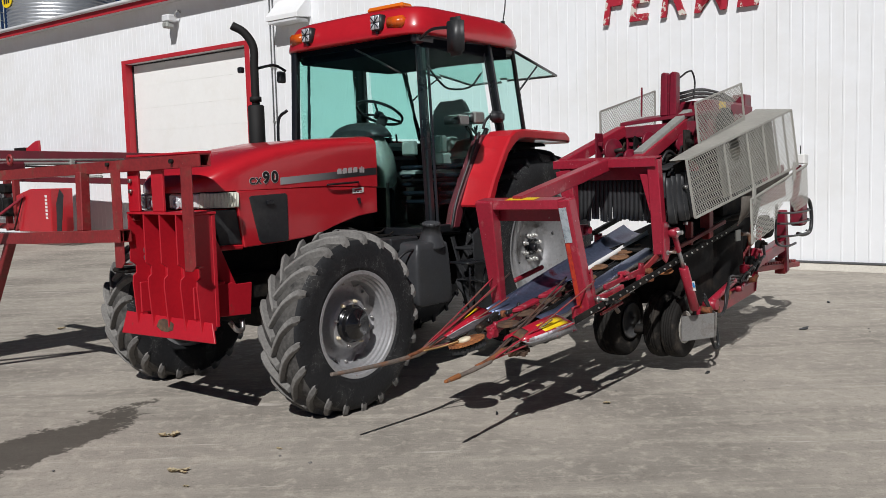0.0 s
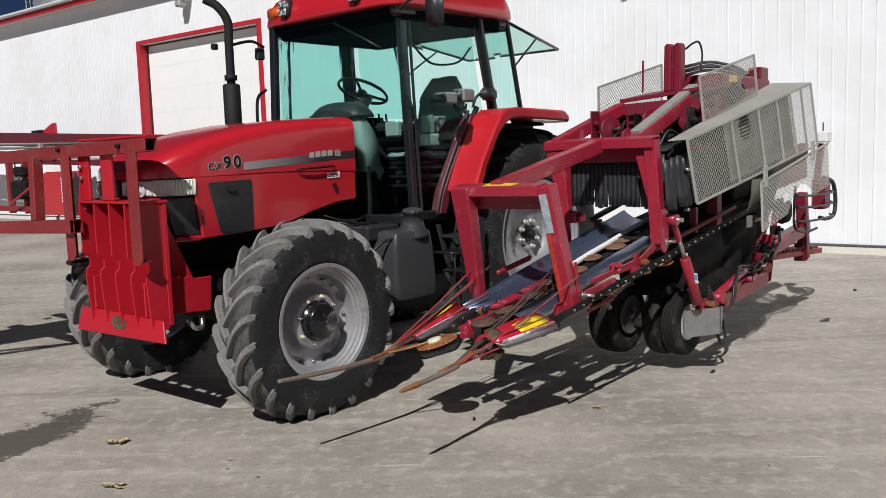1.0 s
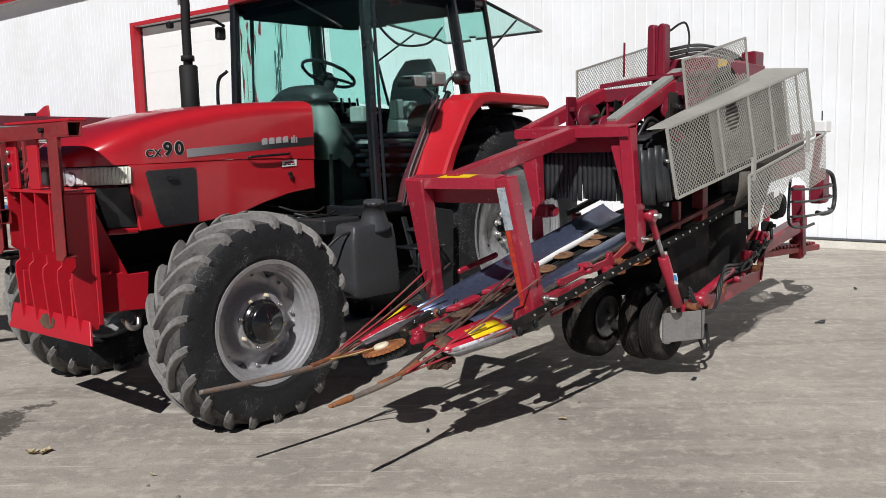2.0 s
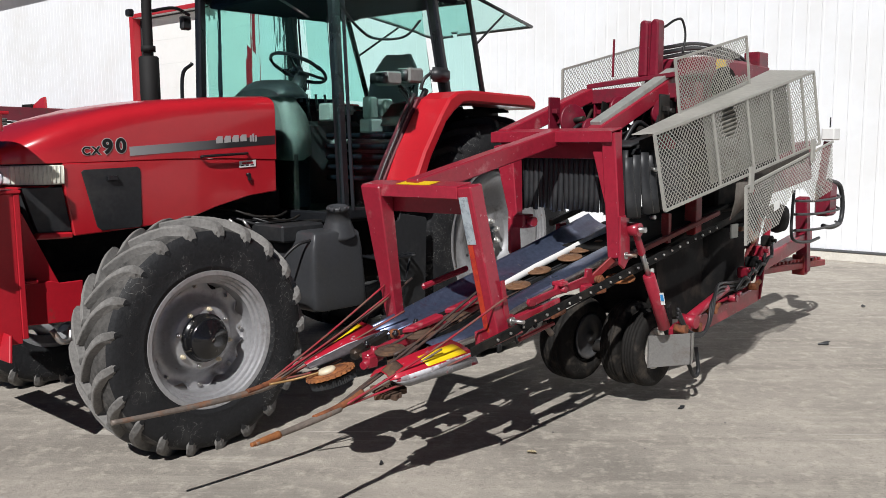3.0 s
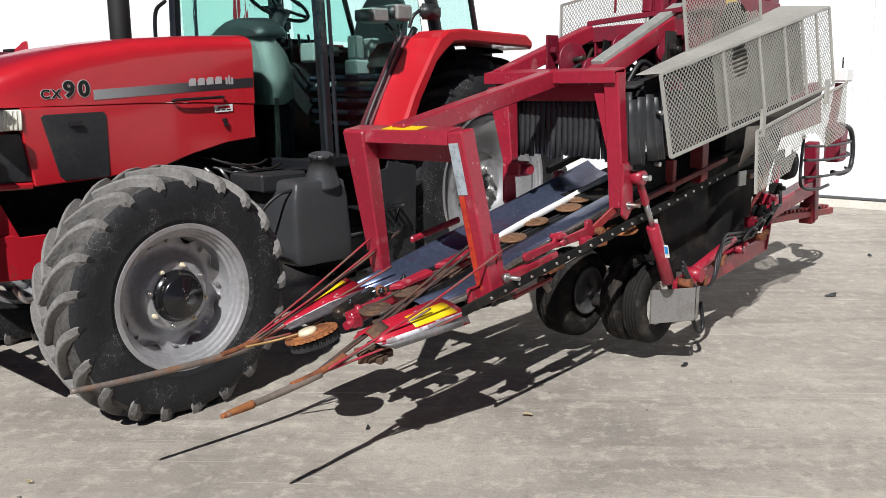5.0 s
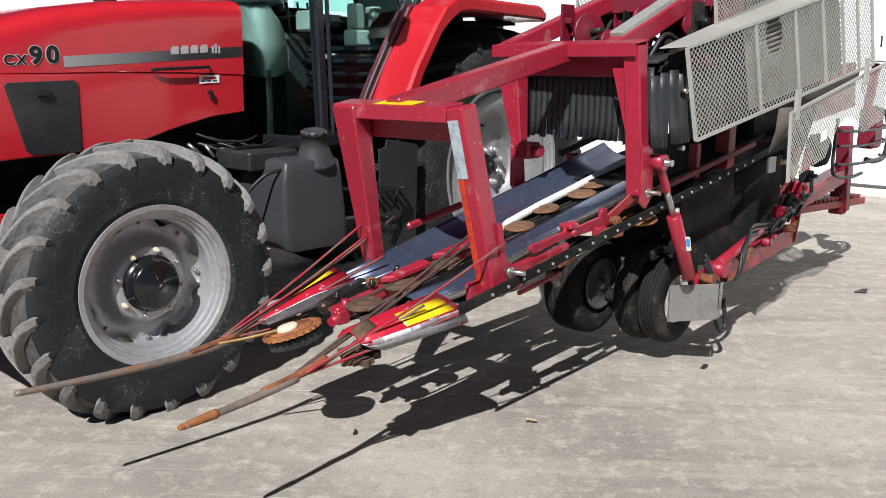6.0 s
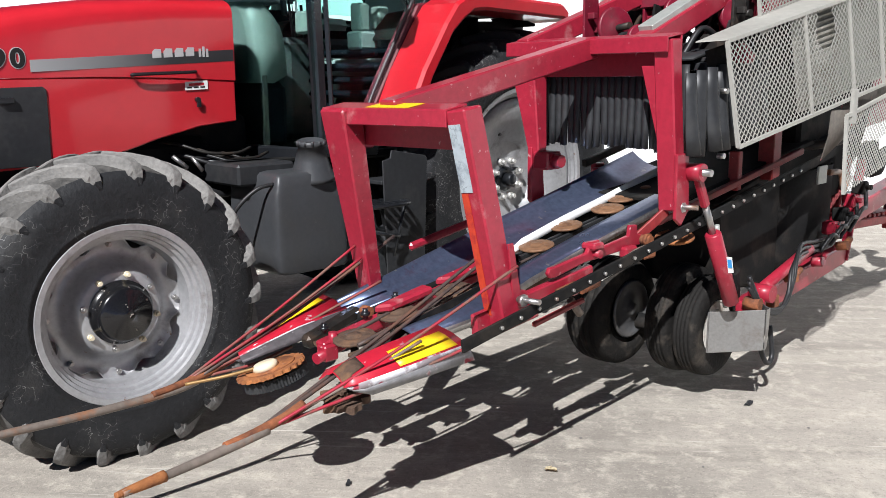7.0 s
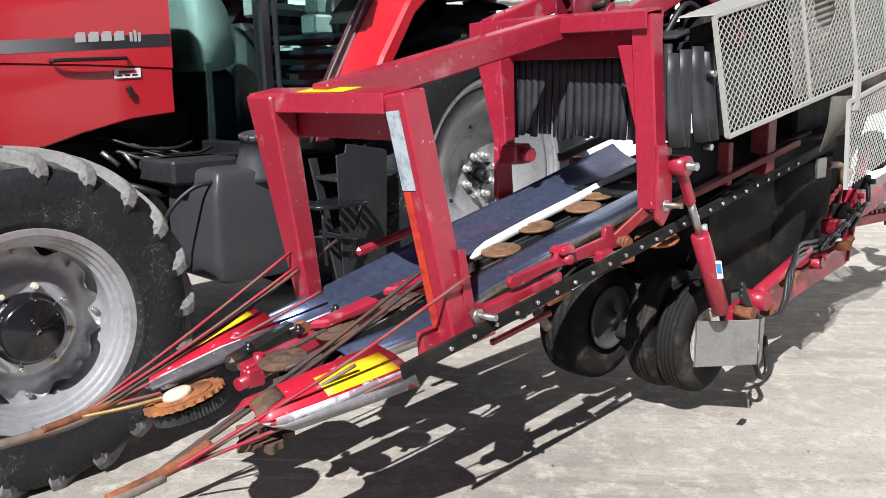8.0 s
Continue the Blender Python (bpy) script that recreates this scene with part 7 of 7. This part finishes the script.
    for y in (1.885, 2.075):
        part("mud_crust", lofted_sheet([[(x, y + 0.025 * j - 0.02 + 0.008 * math.sin(9 * x), zc(x) - 0.066 + 0.010 * math.sin(17 * x + 2.1 * j)) for j in range(3)] for x in (-0.30, -0.42, -0.55, -0.70, -0.85, -1.0, -1.15, -1.3)], (0, 0, -0.01)), MUDDY, t, "dried mud caked along the rails")
    for x, y in ((-0.34, 1.87), (-0.50, 1.90), (-0.66, 1.88)):
        part("black_bolt", merge(cyl((x, y, zc(x) - 0.04), (x, y, zc(x) - 0.005), 0.010, 8), cyl((x, y, zc(x) - 0.03), (x, y, zc(x) - 0.018), 0.018, 6)), BLACK_TRIM, t)
    # dirt and rusty bars between the lifting belts
    for y in (1.955, 2.055, 2.09):
        part("guide_rod", tube([(-0.34, y, zc(-0.34) - 0.045), (-0.7, y, zc(-0.7) - 0.03), (-1.3, y, zc(-1.3) - 0.03)], 0.007, 6), ROD_DARK, t)
    # feeler sticks and lifter rods
    part("stick", tube([(0.824, 1.663, 0.494), (0.66, 1.664, 0.484), (0.40, 1.665, 0.474), (0.14, 1.665, 0.475), (0.04, 1.665, 0.489)], 0.0105, 10, True, 0.0155), PIPE, t, "bent grey pipe feeler with a worn tip")
    part("stick", tube([(0.568, 2.264, 0.485), (0.40, 2.245, 0.487), (0.26, 2.225, 0.490), (0.12, 2.215, 0.503)], 0.0105, 10, True, 0.0165), PIPE, t, "bent grey pipe feeler with a worn tip")
    part("stick_tip", tube([(0.585, 2.266, 0.486), (0.54, 2.26, 0.4855), (0.45, 2.25, 0.4865)], 0.0085, 8, True, 0.0165), RUST_BRIGHT, t, "orange rusty tip")
    j1, j2 = V(0.03, 1.665, 0.492), V(0.09, 2.215, 0.507)
    ends1 = [((-0.62, 1.70, 0.862), ROD_RED), ((-0.62, 1.735, 0.82), ROD_RED), ((-0.801, 1.715, 0.877), ROD_DARK), ((-0.66, 1.80, 0.735), ROD), ((-0.45, 1.68, 0.66), ROD_RED), ((-0.30, 1.73, 0.545), ROD)]
    ends2 = [((-0.98, 2.05, 0.848), ROD_DARK), ((-0.93, 2.08, 0.815), ROD_DARK), ((-0.737, 2.404, 0.871), ROD_RED), ((-0.40, 2.30, 0.668), PIPE), ((-0.80, 2.44, 0.70), ROD_RED), ((-0.62, 2.12, 0.68), ROD_DARK)]
    for j, ends in ((j1, ends1), (j2, ends2)):
        for k, (e, mat) in enumerate(ends):
            e = V(*e)
            a_ = j + V(0.06 - 0.02 * k, 0.004 * (k % 3 - 1), 0.006 * (k % 2))
            part("rod", tube([a_, a_.lerp(e, 0.5) + V(0, 0.006 * (k % 3 - 1), -0.012), e], 0.0064 if mat is ROD_DARK else 0.0052, 6), mat, t)
        part("rod_weld", tube([j + V(0.17, 0.006, -0.008), j + V(0.08, 0.002, -0.002), j + V(-0.02, -0.002, 0.012), j + V(-0.10, -0.006, 0.032)], 0.011, 8, True, 0.0175), RUST, t, "rusty welded joint")
    part("pointer_wire", tube([(0.10, 1.70, 0.50), (0.0, 1.76, 0.515), (-0.08, 1.84, 0.545)], 0.006, 6), BRASS, t)
    # support wheels
    def small_wheel(c, R, w, rimmat, axis=(0, 1, 0), name="support_wheel", cover=False):
        cx, cyy, cz = c
        h = w / 2
        half = [(0.0, 1.0), (0.10, 1.0), (0.12, 0.98), (0.18, 0.98), (0.20, 0.998), (0.40, 0.995), (0.42, 0.975), (0.48, 0.975), (0.50, 0.99), (0.72, 0.975), (0.88, 0.93), (0.97, 0.86), (1.0, 0.72), (0.9, 0.58), (0.7, 0.52)]
        prof = [(-a_ * h, r_ * R) for a_, r_ in half[:0:-1]] + [(a_ * h, r_ * R) for a_, r_ in half]
        wheel = part(name, lathe(prof, c, axis, 48, caps=False), ROAD_TYRE, t, "small worn road tyre")
        part("rim", lathe([(h * 0.72, R * 0.53), (h * 0.80, R * 0.53), (h * 0.76, R * 0.48), (h * 0.3, R * 0.45), (h * 0.25, R * 0.2), (h * 0.5, R * 0.17), (h * 0.5, 0)], c, axis, 40), rimmat, wheel)
        if cover:
            part("wheel_cover", lathe([(0, 0.142), (0.012, 0.142), (0.016, 0.132), (0.004, 0.122), (0.010, 0.06), (0.014, 0.055), (0.012, 0.03), (0.03, 0.028), (0.03, 0.0)], (cx, cyy + h * 0.95, cz + 0.02), axis, 36), COVER_GREY, wheel, "round grey cover disc")
        return wheel
    small_wheel((-2.10, 1.845, 0.36), 0.262, 0.21, DARK, cover=True)
    small_wheel((-2.215, 2.295, 0.345), 0.235, 0.125, WHITE_RIM)
    small_wheel((-2.215, 2.165, 0.36), 0.258, 0.125, DARK)
    part("axle", cyl((-2.15, 1.6, 0.31), (-2.2, 2.30, 0.30), 0.04, 12), DARK, t)
    part("fork", beam((-2.30, 2.40, 0.30), (-2.22, 2.42, 0.62), 0.02, 0.07, 0.006), DARK, t)
    part("mud_scraper", cyl((-1.16, 2.30, 0.66), (-1.20, 2.32, 0.60), 0.016, 8), PIPE, t)
    # hydraulic ram, box and swing arm
    cyl_top, cyl_bot = V(-1.74, 2.47, 1.10), V(-2.035, 2.498, 0.52)
    ram = part("hydraulic_ram", cyl(cyl_top.lerp(cyl_bot, 0.44), cyl_bot, 0.034, 20, bev=0.006), RED_HARV, t, "red hydraulic ram with blue label")
    part("piston_rod", cyl(cyl_top.lerp(cyl_bot, 0.22), cyl_top.lerp(cyl_bot, 0.46), 0.015, 12), STEEL, ram)
    part("rod_eye", merge(cyl((-1.74, 2.42, 1.105), (-1.74, 2.50, 1.105), 0.036, 18), beam(cyl_top, cyl_top.lerp(cyl_bot, 0.24), 0.03, 0.036, 0.006)), RED_HARV, ram)
    part("pin", cyl((-1.74, 2.38, 1.105), (-1.74, 2.535, 1.105), 0.015, 12), STEEL, ram)
    part("label", slab([(-1.925, 2.512, 0.74), (-1.965, 2.515, 0.735), (-1.985, 2.517, 0.665), (-1.945, 2.514, 0.67)], (0, 0.010, 0), 0), WHITE_PLASTIC, ram)
    part("label_band", slab([(-1.93, 2.521, 0.73), (-1.955, 2.5235, 0.726), (-1.965, 2.526, 0.69), (-1.94, 2.522, 0.694)], (0, 0.004, 0), 0), material("blue_label", (0.02, 0.25, 0.6), 0.4), ram)
    part("grey_tube", tube([(-1.98, 2.44, 0.86), (-2.02, 2.44, 0.70), (-2.10, 2.44, 0.48)], 0.012, 8), GALV, t)
    part("metal_box", merge(slab([(-2.06, 2.385, 0.262), (-2.15, 2.60, 0.302), (-2.15, 2.60, 0.485), (-2.06, 2.385, 0.452)], (-0.005, -0.002, 0), 0.002), slab([(-2.06, 2.383, 0.262), (-2.06, 2.383, 0.45), (-2.15, 2.383, 0.45), (-2.14, 2.383, 0.28)], (0, -0.005, 0), 0.001), slab([(-2.152, 2.603, 0.302), (-2.152, 2.603, 0.485), (-2.21, 2.59, 0.48), (-2.20, 2.59, 0.31)], (0, 0.004, 0), 0.001)), PLATE_STEEL, t, "grey sheet steel guard at the support wheel")
    part("swing_arm", beam((-2.25, 2.44, 0.43), (-3.56, 2.36, 0.50), 0.07, 0.11, 0.008), RED_HARV, t)
    part("swing_arm", beam((-3.52, 2.30, 0.50), (-3.80, 2.26, 1.02), 0.06, 0.08, 0.008), RED_FRAME, t)
    part("arm_ram", cyl((-2.30, 2.50, 0.53), (-2.85, 2.48, 0.64), 0.027, 16, bev=0.004), RED_HARV, t)
    part("arm_knuckle", merge(cyl((-2.30, 2.46, 0.52), (-2.30, 2.56, 0.52), 0.04, 16), box((-2.28, 2.45, 0.44), (-2.16, 2.54, 0.50), 0.01)), RED_HARV, t)
    for k in range(3):
        d = 0.024 * k
        part("hose", tube([(-2.12, 2.53, 0.58 + d), (-2.20, 2.565, 0.47 + 0.3 * d), (-2.33 - d, 2.575, 0.435 + 0.4 * d), (-2.43 - d, 2.57, 0.50 + d), (-2.50 - d, 2.55, 0.60 + 0.8 * d), (-2.66, 2.52, 0.645 + d), (-2.95, 2.47, 0.615 + d), (-3.25, 2.43, 0.60 + d), (-3.42, 2.40, 0.66 + d)], 0.0095, 8), HOSE, t)
    for k, (x, z) in enumerate(((-2.36, 0.50), (-2.62, 0.53), (-2.92, 0.56), (-3.22, 0.60))):
        part("fitting", merge(cyl((x, 2.47, z), (x, 2.525, z + 0.01), 0.026, 6), cyl((x - 0.03, 2.50, z + 0.01), (x - 0.09, 2.50, z + 0.03), 0.017, 8)), RUST if k % 2 else RED_HARV, t)
    for k in range(4):
        x = -3.0 - 0.12 * k
        part("hose", tube([(x, 2.47, 0.60 + 0.02 * k), (x - 0.07, 2.50, 0.68 + 0.03 * k), (x - 0.16, 2.49, 0.66 + 0.04 * k), (x - 0.22, 2.46, 0.72 + 0.05 * k)], 0.012, 8), HOSE, t)
        part("valve", merge(box((x - 0.24, 2.40, 0.66 + 0.06 * k), (x - 0.17, 2.47, 0.73 + 0.06 * k), 0.008), cyl((x - 0.2, 2.47, 0.70 + 0.06 * k), (x - 0.2, 2.50, 0.70 + 0.06 * k), 0.014, 8)), DARK if k % 2 else RED_HARV, t)
    part("knuckle_bolt", box((-2.44, 2.49, 0.43), (-2.38, 2.53, 0.49), 0.006), RUST, t)
    part("knuckle_bolt", cyl((-2.16, 2.50, 0.50), (-2.16, 2.57, 0.50), 0.03, 6), RUST, t)
    part("hose", tube([(-2.30, 2.50, 0.30), (-2.36, 2.52, 0.18), (-2.42, 2.52, 0.20), (-2.42, 2.50, 0.34)], 0.012, 8), HOSE, t)
    # rear cage, wheel and step
    part("rear_post", beam((-4.62, 2.30, 0.52), (-4.54, 2.30, 1.12), 0.09, 0.08, 0.008), HARV_DARK, t)
    part("rear_beam", beam((-3.55, 2.30, 0.66), (-4.70, 2.28, 0.80), 0.10, 0.11, 0.008), RED_HARV, t)
    step = part("rear_step", beam((-3.8, 2.24, 0.62), (-5.05, 2.24, 0.55), 0.16, 0.05, 0.006), RED_FRAME, t, "dark red toothed step plate")
    for k in range(14):
        part("tooth", box((-3.95 - 0.075 * k, 2.18, 0.638 - 0.0042 * k), (-3.99 - 0.075 * k, 2.31, 0.660 - 0.0042 * k), 0.003), RED_FRAME, step)
    part("step_foot", beam((-4.60, 2.28, 0.50), (-4.60, 2.28, 0.66), 0.10, 0.08, 0.006), RED_FRAME, t)
    cage = part("lamp_cage", tube([(-4.10, 2.40, 1.20), (-4.08, 2.40, 0.90), (-4.14, 2.41, 0.82), (-4.40, 2.41, 0.79), (-4.62, 2.41, 0.80)], 0.012, 8), BLACK, t, "black bent bar lamp guard")
    for z in (0.90, 1.02, 1.12):
        part("cage_bar", tube([(-4.10, 2.41, z), (-4.5, 2.43, z - 0.02), (-5.0, 2.42, z - 0.02), (-5.12, 2.36, z - 0.01)], 0.010, 8), BLACK, cage)
    part("cage_end", tube([(-4.86, 2.38, 1.24), (-5.04, 2.40, 1.20), (-5.13, 2.40, 1.10), (-5.15, 2.40, 0.97), (-5.09, 2.40, 0.88), (-4.92, 2.39, 0.86), (-4.78, 2.38, 0.88)], 0.019, 10), BLACK, cage)
    part("tail_lamp", box((-5.02, 2.28, 0.95), (-4.84, 2.40, 1.24), 0.02), HARV_DARK, cage)
    part("pivot_cover", lathe([(0, 0.02), (0, 0.10), (0.05, 0.11), (0.10, 0.09), (0.11, 0.0)], (-3.95, 2.30, 1.0), (0, 1, 0), 24), DARK, t)
    wb = part("white_box", merge(box((-4.87, 2.35, 1.56), (-4.73, 2.45, 1.66), 0.01)), WHITE_PLASTIC, t, "white junction box with a short aerial")
    part("aerial", tube([(-4.78, 2.4, 1.66), (-4.78, 2.4, 1.74)], 0.006, 6, False), BLACK_TRIM, wb)
    part("box_post", beam((-4.75, 2.36, 1.2), (-4.80, 2.38, 1.55), 0.05, 0.05, 0.004), HARV_DARK, t)


build_harvester()


# ---- loose things on the yard ----
LEAF = material("dry_leaf", (0.50, 0.42, 0.27), 0.8, vary=0.3, blot=(0.16, 0.10, 0.05), blot_scale=40, blot_cut=(0.5, 0.7))
PEBBLE = material("grey_pebble", (0.16, 0.15, 0.14), 0.85, vary=0.3, bump=0.4)
rng = random.Random(4)


def dry_leaf(x, y, size, seed):
    """A few curled leaf blades lying together."""
    r = random.Random(seed)
    bm = bmesh.new()
    for k in range(8):
        a = r.uniform(0, 6.28)
        cx, cy = r.uniform(-0.5, 0.5) * size, r.uniform(-0.25, 0.25) * size
        n = 6
        rows = []
        for i in range(n + 1):
            f = i / n
            w = size * 0.13 * math.sin(math.pi * min(1, f * 0.92 + 0.06)) * (1 + 0.35 * r.uniform(-1, 1))
            px, lift = (f - 0.5) * size * 0.5, size * 0.16 * (f - 0.5) ** 2 * 4 * r.uniform(0.5, 1.0)
            row = []
            for sgn in (-1, 0, 1):
                X, Y = px, sgn * w
                row.append((cx + X * math.cos(a) - Y * math.sin(a), cy + X * math.sin(a) + Y * math.cos(a), 0.004 + lift + abs(sgn) * w * 0.55))
            rows.append(row)
        for th in (0.0, 0.0012):
            g = [[bm.verts.new((p[0], p[1], p[2] + th)) for p in row] for row in rows]
            for i in range(n):
                for j in (0, 1):
                    bm.faces.new((g[i][j], g[i][j + 1], g[i + 1][j + 1], g[i + 1][j])).smooth = True
    ob = link_mesh("dry_leaf", bm, LEAF)
    ob.location = (x, y, 0)
    tagged(ob, "curled dry brown leaves on the concrete", "leaf", "fallen leaves")


for i, (x, y, sz) in enumerate(((-1.71, 5.20, 0.11), (-1.46, 4.53, 0.10), (-0.98, 4.88, 0.035), (-4.17, 9.24, 0.10), (1.07, 5.67, 0.05), (-1.35, 4.30, 0.03))):
    dry_leaf(x, y, sz, i)


def pebble(x, y, r, seed, mat, name, label, group):
    bm = bmesh.new()
    bmesh.ops.create_icosphere(bm, subdivisions=2, radius=r)
    q = random.Random(seed)
    o = Vector((q.uniform(0, 9), q.uniform(0, 9), 0))
    for v in bm.verts:
        v.co *= 1 + 0.35 * noise.noise(v.co / r * 0.9 + o)
        v.co.z *= 0.55
        v.co.z = max(v.co.z, -r * 0.25)
    for f in bm.faces:
        f.smooth = True
    ob = link_mesh(name, bm, mat)
    ob.location = (x, y, r * 0.2)
    tagged(ob, label, "stone", group)


for i in range(26):
    x, y = rng.uniform(-2.6, 4.5), rng.uniform(3.3, 9.0)
    pebble(x, y, rng.uniform(0.004, 0.010), i, PEBBLE, "pebble", "small grey pebble on the concrete", "pebbles")
for i, (x, y, r) in enumerate(((-0.76, 4.62, 0.012), (-0.95, 4.75, 0.010))):
    pebble(x, y, r, 50 + i, PEBBLE, "pebble", "small grey pebble on the concrete", "pebbles")


def rubber_scrap(x, y, size, seed):
    """A torn flat scrap with ragged outline."""
    r = random.Random(seed)
    pts = []
    for k in range(14):
        a = 2 * math.pi * k / 14
        rr = size * (0.45 + 0.55 * r.random())
        pts.append((rr * math.cos(a), rr * 0.5 * math.sin(a), 0.002))
    bm = slab(pts, (0, 0, 0.006), 0.0)
    for v in bm.verts:
        v.co.z += max(0, 0.03 * noise.noise(v.co * 12))
    ob = link_mesh("rubber_scrap", bm, RUBBER)
    ob.matrix_world = pose(x, y, 0, 0, 0, r.uniform(0, 90))
    tagged(ob, "torn dark rubber scrap lying on the concrete", "scrap", "rubber scraps")


for i, (x, y, sz) in enumerate(((3.41, 8.10, 0.07), (1.98, 6.44, 0.035), (4.32, 9.62, 0.04), (0.32, 5.48, 0.02))):
    rubber_scrap(x, y, sz, 30 + i)
